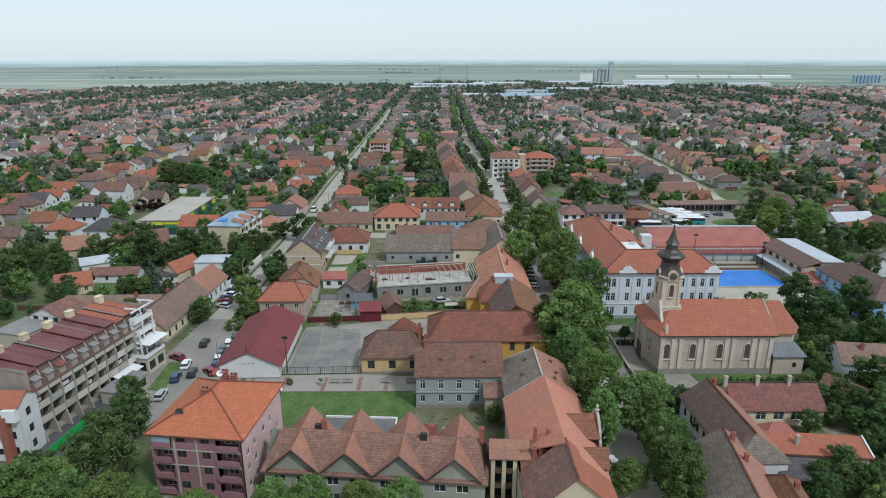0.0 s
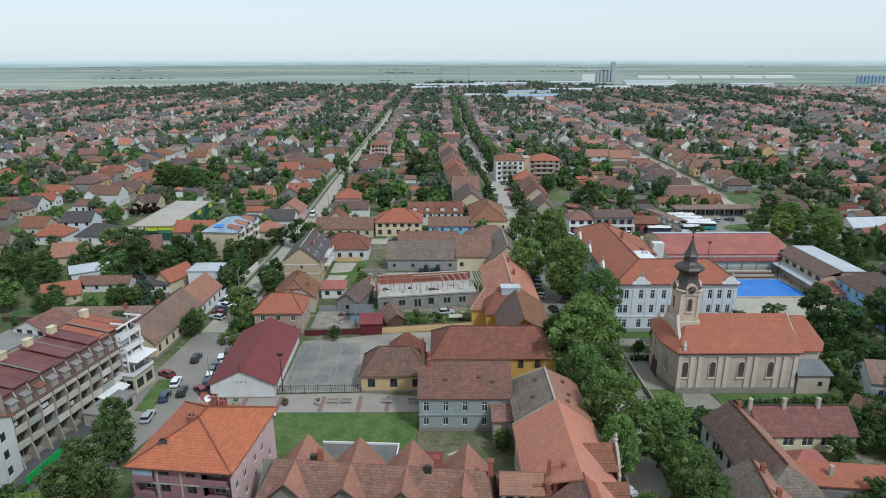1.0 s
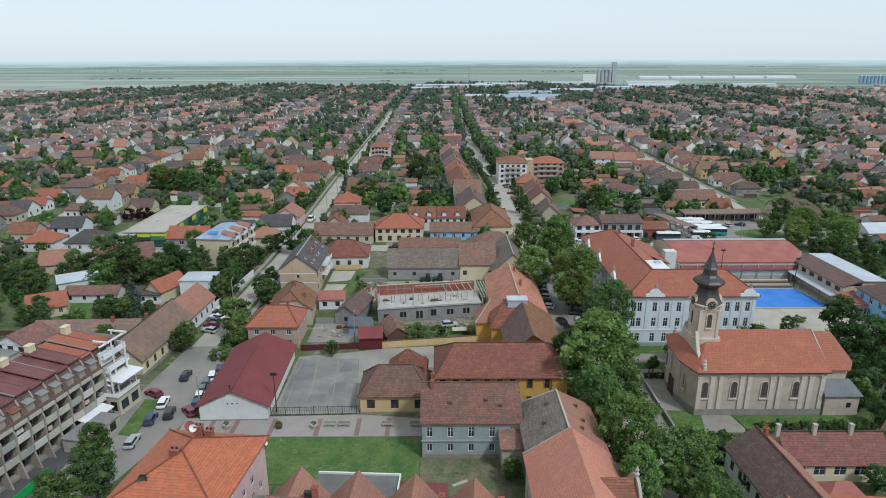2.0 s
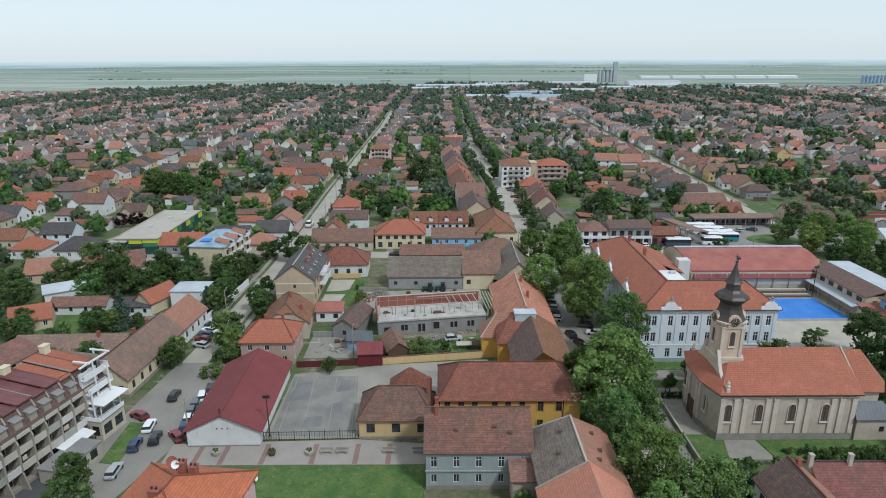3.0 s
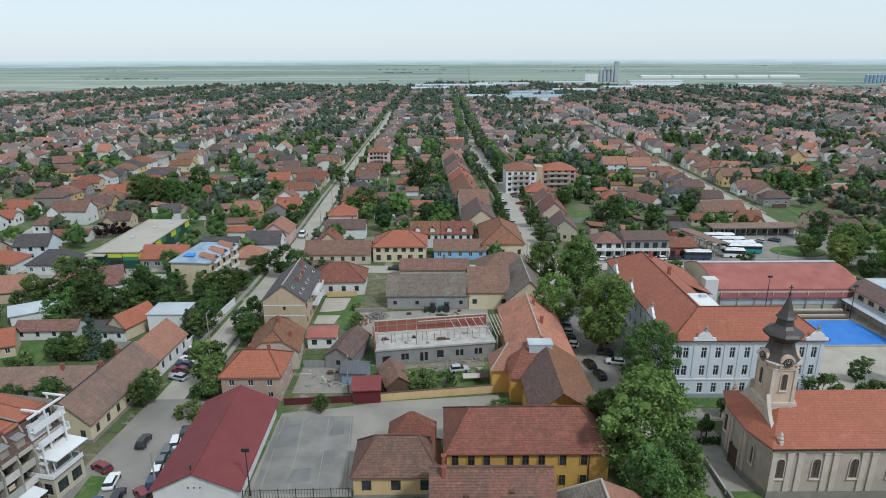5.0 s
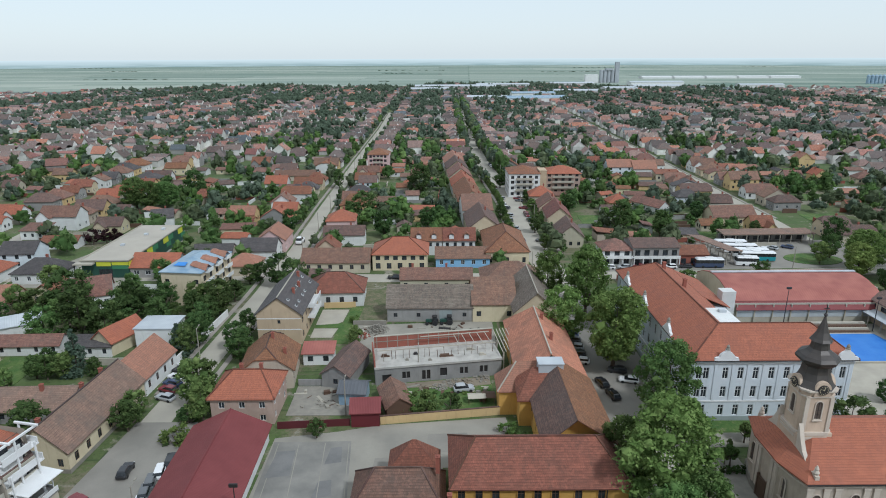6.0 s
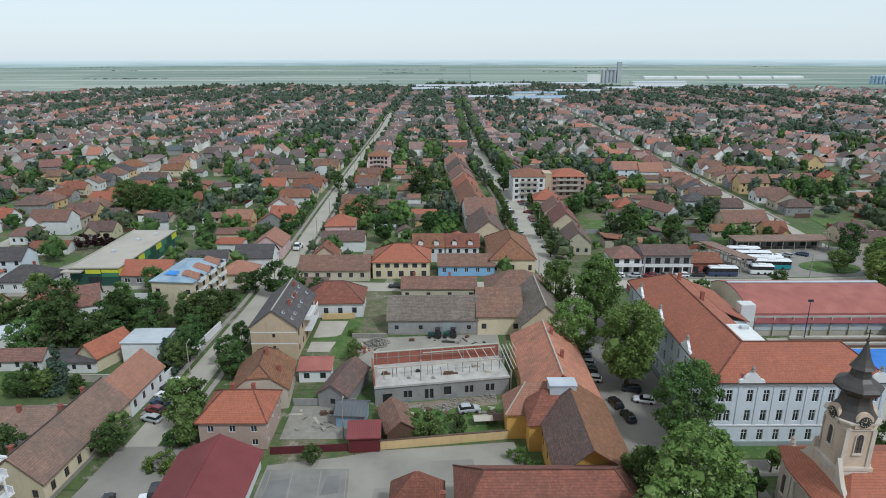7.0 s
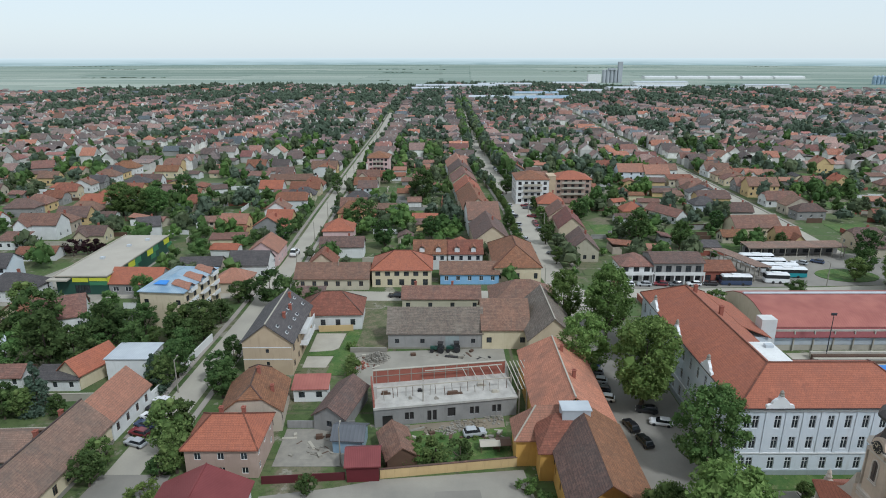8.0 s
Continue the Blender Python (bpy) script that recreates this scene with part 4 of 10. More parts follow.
# ---- church ----
def arched_window(parent, p, ang, w, h, surround, depth=0.14):
    """A round-headed window: moulded surround, leaded pane and sill, on a wall face."""
    n, r = 8, w / 2
    arc = [(r * math.cos(math.pi * i / n), h - r + r * math.sin(math.pi * i / n)) for i in range(n + 1)]
    inner = [(r, 0)] + arc + [(-r, 0)]
    k = 1 + 0.28 / w
    outer = [(r + 0.14, -0.14)] + [(x * k, (z - (h - r)) * k + h - r) for x, z in arc] + [(-r - 0.14, -0.14)]
    s = Soup()
    for (a, b), (c, d) in zip(zip(inner, inner[1:] + inner[:1]), zip(outer, outer[1:] + outer[:1])):
        s.face((a[0], -depth, a[1]), (c[0], -depth, c[1]), (d[0], -depth, d[1]), (b[0], -depth, b[1]))
        s.face((c[0], -depth, c[1]), (c[0], 0, c[1]), (d[0], 0, d[1]), (d[0], -depth, d[1]))
        s.face((a[0], -depth, a[1]), (b[0], -depth, b[1]), (b[0], -0.01, b[1]), (a[0], -0.01, a[1]))
    s.box(-r - 0.22, -depth - 0.12, -0.28, r + 0.22, 0, -0.145)
    o = new("window", s.mesh("window", surround))
    o.parent, o.matrix_basis = parent, pose(p[0], p[1], p[2], 0, 0, ang)
    part("pane", Soup().face(*[(x, -0.012, z) for x, z in inner]), LOUVRE, o, "brown louvred shutter")
    g = Soup().box(-0.03, -0.05, 0, 0.03, -0.014, h - 0.02)
    for i in range(1, 4):
        z = h * i / 4
        g.box(-r + 0.02, -0.045, z - 0.02, r - 0.02, -0.016, z + 0.02)
    part("glazing_bars", g, DARKM, o)
    return o


def church():
    b = thing("church", 62, 128, 0, "cream plastered church with red tiled roof and dark domed tower", "church")
    claim(66, 128, 40, 22)
    x0, x1, y0, y1, h = -12.3, 11.7, -8.0, 8.0, 9.2
    nave = Soup()
    ring = [(x0, y0), (x1, y0), (x1, y1), (x0, y1), (x0 - 0.9, y1 - 2.4), (x0 - 1.5, y1 - 5.0), (x0 - 1.5, y0 + 5.0), (x0 - 0.9, y0 + 2.4)]
    nave.prism(ring, 0, h)
    part("nave_wall", nave, CHURCHW, b)
    apse_ring = [(x1 - 0.05, y0 + 1.4), (x1 + 4.6, y0 + 1.4), (x1 + 7.0, y0 + 4.6), (x1 + 7.0, y1 - 4.6), (x1 + 4.6, y1 - 1.4), (x1 - 0.05, y1 - 1.4)]
    part("apse_wall", Soup().prism(apse_ring, 0, h - 0.3), CHURCHW, b)

    def grown(r, q):
        c = Vector((sum(p[0] for p in r) / len(r), sum(p[1] for p in r) / len(r)))
        return [tuple(Vector(p) + (Vector(p) - c).normalized() * q) for p in r]
    part("plinth", Soup().prism(grown(ring, 0.22), 0, 1.35), STONE, b)
    part("cornice", Soup().prism(grown(ring, 0.18), h - 0.95, h - 0.70).prism(grown(ring, 0.42), h - 0.28, h + 0.04), CHURCHT, b)
    for px in (-11.95, -9.6, -8.0, -4.0, -2.6, 1.7, 3.2, 7.5, 9.0, 11.2):
        part("pilaster", Soup().box(px - 0.42, y0 - 0.2, 1.36, px + 0.42, y0 - 0.003, h - 0.96).box(px - 0.52, y0 - 0.28, h - 1.3, px + 0.52, y0 - 0.001, h - 0.97), CHURCHT, b)
    for px in (-10.9, -5.4, 0.4, 6.3):
        arched_window(b, (px, y0 - 0.004, 3.7), 0, 1.25, 3.4, CHURCHT)
    for py in (-4.4, 4.4):
        arched_window(b, (x0 - 1.2, py, 3.9), -90, 1.1, 3.2, CHURCHT)
    part("door", Soup().box(x0 - 1.8, -1.0, 0, x0 - 1.52, 1.0, 3.6).box(x0 - 1.9, -1.3, 0, x0 - 1.51, -1.002, 3.9).box(x0 - 1.9, 1.002, 0, x0 - 1.51, 1.3, 3.9), BROWNW, b, "tall brown wooden portal doors")
    for py in (-2.7, -1.75, 1.75, 2.7):
        part("pilaster", Soup().box(x0 - 1.78, py - 0.35, 1.36, x0 - 1.504, py + 0.35, h - 0.96), CHURCHT, b)
    # roof of nave and apse
    e, t, o = h + 0.06, 14.2, 0.55
    planes = [[(x0 - o, y0 - o, e), (x1 + o, y0 - o, e), (x1 + o, 0, t), (x0 + 4.5, 0, t)], [(x1 + o, y1 + o, e), (x0 - o, y1 + o, e), (x0 + 4.5, 0, t), (x1 + o, 0, t)],
              [(x0 - o, y1 + o, e), (x0 - 2.1, y1 - 4.6, e - 0.02), (x0 + 4.5, 0, t)], [(x0 - 2.1, y1 - 4.6, e - 0.02), (x0 - 2.1, y0 + 4.6, e - 0.02), (x0 + 4.5, 0, t)], [(x0 - 2.1, y0 + 4.6, e - 0.02), (x0 - o, y0 - o, e), (x0 + 4.5, 0, t)]]
    slab("roof", planes, TILE_ORANGE, b, 0.22)
    e2, t2, x2, x3, x4, yy = h - 0.2, 13.75, x1 + 0.3, x1 + 5.0, x1 + 7.5, 6.6 + o
    pl2 = [[(x2, -yy, e2), (x3, -yy, e2), (x3 - 0.6, 0, t2), (x2, 0, t2)], [(x3, yy, e2), (x2, yy, e2), (x2, 0, t2), (x3 - 0.6, 0, t2)], [(x3, -yy, e2), (x4, -3.6, e2), (x3 - 0.6, 0, t2)], [(x4, -3.6, e2), (x4, 3.6, e2), (x3 - 0.6, 0, t2)], [(x4, 3.6, e2), (x3, yy, e2), (x3 - 0.6, 0, t2)]]
    slab("apse_roof", pl2, TILE_ORANGE, b, 0.2)
    part("roof_gutter", Soup().box(x0 - o, y0 - o - 0.14, e - 0.24, x1 + o, y0 - o - 0.004, e - 0.10), DARKM, b)
    part("roof_verge", bar(Soup(), (x1 + o, -yy + 0.2, e + 0.55), (x1 + o, 0, t + 0.12), 0.12), PALEC, b)
    # sacristy on the south side of the apse
    sx0, sx1, sy = x1 + 0.4, x1 + 6.9, y0 - 0.4
    part("sacristy_wall", Soup().prism([(sx0, sy), (sx1, sy), (sx1, y0 + 1.5), (sx0, y0 + 1.5)], 0, 4.3), CHURCHW, b)
    slab("sacristy_roof", [[(sx0 - 0.4, sy - 0.4, 4.3), (sx1 + 0.4, sy - 0.4, 4.3), (sx1 - 1.5, y0 + 1.35, 6.9), (sx0 - 0.4, y0 + 1.35, 6.9)], [(sx1 + 0.4, sy - 0.4, 4.3), (sx1 + 0.4, y0 + 1.35, 4.3), (sx1 - 1.5, y0 + 1.35, 6.9)]], SLATE, b, 0.15, "dark sheet metal lean-to roof")
    w = new("window", window_meshes(0.8, 1.0, "dark")[0])
    w.parent, w.matrix_basis = b, pose(sx0 + 4.6, sy - 0.16, 1.8)
    part("pane", Soup().box(-0.36, 0.10, 0.04, 0.36, 0.12, 0.96), GLASS, w)
    # scrolled west gable on both sides of the tower
    half = [(8.1, 9.0), (8.1, 10.1), (7.0, 10.2), (6.2, 10.3), (5.2, 10.8), (4.3, 11.6), (3.6, 12.7), (3.0, 14.0), (2.5, 15.0), (2.5, 9.0)]
    for sgn in (-1, 1):
        sp, k = Soup(), len(half)
        for xx in (x0 + 0.7, x0 + 1.3):
            sp.v += [(xx, sgn * a, z) for a, z in half]
        sp.f += [tuple(range(k)), tuple(reversed(range(k, 2 * k)))] + [(i, (i + 1) % k, k + (i + 1) % k, k + i) for i in range(k)]
        part("scroll_gable", sp, CHURCHT, b)
        part("urn", Soup().lathe(x0 + 1.0, sgn * 7.6, [(0.3, 10.1), (0.45, 10.5), (0.25, 10.9), (0.32, 11.1), (0.06, 11.6)], 8), CHURCHT, b)
    # tower
    tx, tw = -9.1, 2.3
    body = Soup()
    body.prism([(tx - tw - 0.25, -tw - 0.25), (tx + tw + 0.25, -tw - 0.25), (tx + tw + 0.25, tw + 0.25), (tx - tw - 0.25, tw + 0.25)], 0, 13.3)
    c = 0.7
    oct_ring = [(tx - tw + c, -tw), (tx + tw - c, -tw), (tx + tw, -tw + c), (tx + tw, tw - c), (tx + tw - c, tw), (tx - tw + c, tw), (tx - tw, tw - c), (tx - tw, -tw + c)]
    body.prism(oct_ring, 13.3, 20.1)
    part("tower_wall", body, TOWERW, b)
    for q, za, zb in ((0.45, 13.0, 13.45), (0.4, 12.4, 12.75), (0.22, 19.05, 19.25), (0.5, 20.0, 20.25)):
        part("tower_cornice", Soup().prism(grown(oct_ring, q), za, zb), CHURCHT, b)
    for cx, cy in ((-1, -1), (1, -1), (1, 1), (-1, 1)):
        part("tower_pilaster", Soup().box(tx + cx * 1.75 - 0.28, cy * (tw + 0.06) - 0.09, 13.46, tx + cx * 1.75 + 0.28, cy * (tw + 0.06) + 0.09, 19.04), CHURCHT, b)
    arched_window(b, (tx, -tw - 0.004, 15.6), 0, 0.95, 2.8, CHURCHT)
    arched_window(b, (tx - tw - 0.004, 0, 15.6), -90, 0.95, 2.8, CHURCHT)
    arched_window(b, (tx + tw + 0.004, 0, 15.6), 90, 0.95, 2.8, CHURCHT)
    dome = Soup().lathe(tx, 0, [(2.95, 20.25), (2.75, 20.5), (2.3, 21.2), (1.95, 22.2), (1.8, 23.2), (2.3, 23.6), (2.85, 24.1), (2.95, 24.45), (2.6, 24.9), (1.75, 25.35), (1.3, 25.8), (1.12, 26.9), (1.55, 27.0), (1.25, 27.4), (0.8, 28.3), (0.48, 29.3), (0.22, 30.2), (0.12, 30.6)], 8, radians(22.5))
    part("dome", dome, COPPER, b, "dark weathered sheet metal dome with a lantern")
    for ang, dx, dy in ((0, 0, -2.62), (-90, -2.62, 0), (90, 2.62, 0)):
        arch = [(1.15 * math.cos(math.pi * i / 10), 0.2 + 1.15 * math.sin(math.pi * i / 10)) for i in range(11)] + [(-1.15, -0.9), (1.15, -0.9)]
        bay = Soup()
        bay.v += [(x, yy, z) for yy in (0.0, 1.5) for x, z in arch]
        bay.f += [tuple(range(12, -1, -1)), tuple(range(13, 26))] + [(i, (i + 1) % 13, 13 + (i + 1) % 13, 13 + i) for i in range(13)]
        bay = part("clock_gable", bay, TOWERW, b, "round headed plaster gable behind the clock")
        bay.matrix_basis = pose(tx + dx * 0.985, dy * 0.985, 20.25, 0, 0, ang)
        ck = part("clock", Soup().lathe(0, 0, [(0.78, 0), (0.78, 0.12), (0.62, 0.14)], 20), DARKM, b, "round black clock face with pale marks")
        ck.matrix_basis = Matrix.Translation((tx + dx, dy, 20.4)) @ Euler((radians(90), 0, radians(ang))).to_matrix().to_4x4()
        hs = Soup()
        for i in range(12):
            a = 2 * math.pi * i / 12
            bar(hs, (0.5 * math.cos(a), 0.5 * math.sin(a), 0.15), (0.66 * math.cos(a), 0.66 * math.sin(a), 0.15), 0.035)
        bar(hs, (0, 0, 0.16), (0.1, 0.5, 0.16), 0.035)
        bar(hs, (0, 0, 0.17), (-0.28, 0.18, 0.17), 0.04)
        part("clock_marks", hs, CREAM, ck)
    cr = Soup().lathe(tx, 0, [(0.12, 30.6), (0.3, 30.85), (0.12, 31.1)], 8)
    cr.box(tx - 0.05, -0.05, 31.1, tx + 0.05, 0.05, 32.3).box(tx - 0.38, -0.045, 31.75, tx + 0.38, 0.045, 31.87)
    part("cross", cr, DARKM, b)
    return b


church()


# ---- school ----
def school():
    b = thing("school_building", 44.6, 149.6, 0, "three storey pale blue school with an orange tiled L-shaped roof", "school")
    claim(60, 157, 32, 17)
    claim(51.5, 178, 15, 46)
    claim(58, 190, 18, 30)
    w, d, h, n = 29.8, 15.0, 12.7, 49.0
    s = Soup()
    hs, hw = [], []
    xs = [1.55, 2.85, 6.4, 9.2, 12.0, 14.9, 17.7, 20.5, 23.3, 25.6, 28.0]
    for u in xs:
        for z, hh in ((1.15, 2.2), (5.0, 2.2), (8.75, 2.35)):
            hs.append((u - 0.52, u + 0.52, z, z + hh))
            add_window(b, (u, 0, z), 0, 1.04, hh, "white")
    wall_run(s, (0, 0), (w, 0), 0, h, hs, 0.22)
    for i in range(14):
        u = 2.2 + i * 3.4
        for z, hh in ((1.15, 2.2), (5.0, 2.2), (8.75, 2.35)):
            hw.append((u - 0.52, u + 0.52, z, z + hh))
            add_window(b, (0, n - u, z), -90, 1.04, hh, "white")
    wall_run(s, (0, n), (0, 0), 0, h, hw, 0.22)
    wall_run(s, (w, 0), (w, d), 0, h)
    wall_run(s, (w, d), (14, d), 0, h)
    wall_run(s, (14, d), (14, n), 0, h)
    wall_run(s, (14, n), (0, n), 0, h)
    part("wall", s, BLUEW, b)
    for z0, z1, q in ((4.05, 4.35, 0.14), (h - 0.9, h - 0.6, 0.12), (h - 0.22, h + 0.05, 0.35)):
        for bx in ((-q, -q, z0, w + q, -0.004, z1), (-q, -0.003, z0, -0.004, n + q, z1), (w + 0.004, -0.003, z0, w + q, d, z1)):
            part("cornice", Soup().box(*bx), WHITEP, b)
    part("plinth", Soup().box(-0.16, -0.16, 0, w + 0.16, -0.004, 1.0).box(-0.16, -0.003, 0, -0.004, n, 1.0).box(w + 0.004, -0.003, 0, w + 0.16, d, 1.0), GREYB, b, "grey blue plinth band")
    for px in (0.3, 4.6, 7.8, 10.6, 13.45, 16.3, 19.1, 21.9, 24.4, 26.8, 29.3):
        part("pilaster", Soup().box(px - 0.3, -0.1, 4.36, px + 0.3, -0.004, h - 0.91), BLUEW, b)
    e, t, o = h + 0.10, 16.6, 0.55
    m = 7.5
    planes = [[(-o, -o, e), (w + o, -o, e), (w - 4.6, m, t), (m, m, t)], [(w + o, -o, e), (w + o, d + o, e), (w - 4.6, m, t)], [(w + o, d + o, e), (14 + o, d + o, e), (m, m, t), (w - 4.6, m, t)],
              [(-o, n + o, e), (-o, -o, e), (m, m, t), (m, n - 5, t)], [(14 + o, d + o, e), (14 + o, n + o, e), (m, n - 5, t), (m, m, t)], [(14 + o, n + o, e), (-o, n + o, e), (m, n - 5, t)]]
    slab("roof", planes, TILE_ORANGE, b, 0.22)
    ridge_caps(b, planes, TILE_ORANGE)
    part("gutter", Soup().box(-o, -o - 0.13, e - 0.2, w + o, -o - 0.004, e - 0.06).box(-o - 0.13, -o, e - 0.2, -o - 0.004, n + o, e - 0.06), DARKM, b)

    def gable(at, along, name="gable"):
        """A curved baroque gable piece over the eaves."""
        prof = [(-2.3, 0), (-2.1, 0.55), (-1.45, 0.7), (-1.25, 1.15), (-0.85, 1.55), (-0.45, 1.75), (-0.3, 2.15), (0.3, 2.15), (0.45, 1.75), (0.85, 1.55), (1.25, 1.15), (1.45, 0.7), (2.1, 0.55), (2.3, 0)]
        sp = Soup()
        k = len(prof)
        for dy in (-0.25, 0.25):
            sp.v += [(x, dy, z) for x, z in prof]
        sp.f += [tuple(range(k)), tuple(reversed(range(k, 2 * k)))] + [(i + 1, i, i + k, i + 1 + k) for i in range(k - 1)]
        g = part(name, sp, WHITEP, b, "curved white gable ornament")
        g.matrix_basis = pose(at[0], at[1], h + 0.02, 0, 0, along)
        cap = part("gable_cap", Soup().lathe(0, 0, [(0.42, 2.16), (0.42, 2.3), (0.25, 2.5), (0.34, 2.75), (0.1, 3.1)], 8), STONE, g)
        return g
    for at, al in (((6.1, -0.32), 0), ((27.9, -0.32), 0), ((-0.32, 12), -90), ((-0.32, 27), -90), ((-0.32, 40), -90)):
        gable(at, al)
    # small flat skylight house and rear wing
    part("roof_hatch", Soup().box(8.2, 9.2, 13.6, 12.6, 16.4, 15.75).box(8.0, 9.0, 15.752, 12.8, 16.6, 15.95), WHITE, b, "flat white roof box")
    part("roof_vent", Soup().box(10.6, 14.0, 15.952, 12.0, 15.0, 16.5), METAL_GREY, b)
    for cx, cy in ((9.5, 30), (9, 42)):
        chimney(b, cx, cy, 14.5, 17.3, 0.7)
    part("rear_wing_wall", Soup().prism([(14.1, 30), (20, 30), (20, n - 1), (14.1, n - 1)], 0, 10.5), BLUEW, b)
    slab("rear_wing_roof", [[(13.9, 29.6, 13.2), (20.5, 29.6, 10.5), (20.5, n - 0.6, 10.5), (13.9, n - 0.6, 13.2)]], TILE_ORANGE, b)
    part("stair_tower", Soup().prism([(20.2, 33.5), (23.4, 33.5), (23.4, 36.2), (20.2, 36.2)], 0, 12.8), WHITE, b, "white rendered stair tower")
    return b


school()
k = thing("school_annex", 66.5, 170.5, 0, "low school annex with a brown hipped tile roof", "annex")
claim(66.5, 170.5, 16, 10)
walls(k, 15, 9, 7.0, BLUEW, {"S": [row(4, 4.0, 1.0, 1.6)]})
slab("roof", roof_planes(15, 9, 7.0, "hip", "x", 3.0), TILE_BROWN, k)


def gym():
    b = thing("sports_hall", 73.5, 193.5, 0, "long sports hall with a dull red barrel roof", "hall")
    claim(93, 204, 44, 24)
    w = 38.5
    s = Soup().prism([(0, 1.0), (w, 1.0), (w, 24), (0, 24)], 0, 5.2)
    part("wall", s, PALEC, b)
    part("glazing", Soup().box(1.2, 0.90, 1.5, w - 0.4, 0.998, 3.6), METAL_GREY, b, "grey glazed band under the lower roof")
    for i in range(9):
        part("column", Soup().box(0.8 + i * 4.65, 0.6, 0, 1.05 + i * 4.65, 0.9, 5.0), PALEC, b)
    planes = [[(0.6, 0.2, 3.7), (w + 0.4, 0.2, 3.7), (w + 0.4, 1.6, 5.6), (0.6, 1.6, 5.6)]]
    slab("lower_roof", planes, METAL_RED, b, 0.15, "dark red sheet skirt roof")
    up = [(1.5, 5.75), (5.5, 7.5), (9.5, 8.5), (13, 8.8), (16.5, 8.5), (20.5, 7.4), (24.4, 5.6)]
    slab("roof", [[(-0.3, y0, z0), (w + 0.7, y0, z0), (w + 0.7, y1, z1), (-0.3, y1, z1)] for (y0, z0), (y1, z1) in zip(up, up[1:])], METAL_GYM, b, 0.2)
    g = [(y, z) for y, z in up]
    for x in (-0.2, w - 0.2):
        sp = Soup()
        n0, ring = len(sp.v), [(1.5, 0)] + [(y, z - 0.12) for y, z in g] + [(24.4, 0)]
        k0 = len(ring)
        sp.v += [(xx, y, z) for xx in (x, x + 0.4) for y, z in ring]
        sp.f += [tuple(n0 + i for i in range(k0)), tuple(n0 + k0 + i for i in reversed(range(k0)))] + [(n0 + (i + 1) % k0, n0 + i, n0 + k0 + i, n0 + k0 + (i + 1) % k0) for i in range(k0)]
        part("gable_wall", sp, CREAM, b, "pale yellow end wall")
    part("ridge_gutter", Soup().box(-0.3, 14.6, 8.75, w + 0.7, 15.6, 9.0), METAL_GREY, b)
    part("verge", Soup().box(w + 0.702, 1.5, 5.3, w + 1.0, 5.4, 6.2).box(w + 0.702, 5.5, 7.0, w + 1.0, 20, 7.6), PALEC, b)
    return b


gym()
st = thing("grandstand", 93, 189.3, 0, "low concrete spectator steps beside the blue court", "steps")
claim(93, 190, 26, 6)
for i in range(4):
    part("step", Soup().box(-12, -1.6 + i * 0.8, 0, 12, -0.82 + i * 0.8, 0.45 + 0.42 * i), PALEC if i % 2 else BROWNW, st)


def mast(x, y, h, label="tall thin steel floodlight mast"):
    b = thing("light_mast", x, y, 0, label, "mast", "masts")
    part("pole", Soup().lathe(0, 0, [(0.14, 0), (0.07, h)], 8), DARKM, b)
    part("floodlight", Soup().box(-0.6, -0.12, h - 0.3, 0.6, 0.12, h + 0.25), DARKM, b)
    part("foot", Soup().box(-0.3, -0.3, 0, 0.3, 0.3, 0.25), CONC, b)


mast(84.5, 190.2, 11.0)
mast(105.8, 188.2, 9.0)

# buildings east of the court
e = thing("workshop_hall", 115.6, 185.4, 2, "long workshop with brown tile slope and flat white roof", "hall")
claim(115.6, 185.4, 18, 28)
walls(e, 11.4, 24, 6.0, CREAM, {"W": [row(6, 3.9, 2.2, 1.3, 1.2)], "S": [row(2, 3.4, 1.4, 1.3, 2)]}, "dark")
part("upper_wall", Soup().box(-0.6, -12.0, 5.9, 5.7, 12.0, 7.3), CREAM, e)
slab("roof", [[(-6.2, 12.4, 5.9), (-6.2, -12.4, 5.9), (-0.7, -12.4, 7.5), (-0.7, 12.4, 7.5)]], TILE_BROWN, e, 0.2)
slab("roof", [[(-0.65, 12.5, 7.6), (-0.65, -12.5, 7.6), (6.1, -12.5, 7.45), (6.1, 12.5, 7.45)]], METAL_GREY, e, 0.2, "white sheet metal flat roof")
slab("canopy", [[(-8.8, -12, 3.2), (-5.72, -12, 3.8), (-5.72, 12, 3.8), (-8.8, 12, 3.2)]], METAL_GREY, e, 0.15, "white canopy along the court")
for i in range(6):
    part("post", Soup().box(-8.7, -11.5 + i * 4.5, 0, -8.45, -11.25 + i * 4.5, 3.1), CONC, e)
building("court_annex", "cream flat annex with a dull red sheet roof", "annex", 111.6, 169.2, 7, 6.5, 3.6, 3, ("shed", "x", 0.8), CREAM, METAL_GYM, {"S": [row(2, 1.0, 1.6, 1.5, 1.6)], "W": [row(1, 1, 1.3, 1.4)]}, "dark")
building("blue_school", "long light blue two storey building with a weathered brown roof", "school", 118.4, 158.0, 12, 26, 6.6, -1, ("hip", "y", 3.6), BLUEL, TILE_BROWN,
         {"W": [row(7, 1.0, 1.2, 1.8, 1.8), row(7, 4.1, 1.2, 1.8, 1.8)], "S": [row(3, 1.0, 1.1, 1.8, 1.5), row(3, 4.1, 1.1, 1.8, 1.5)]})

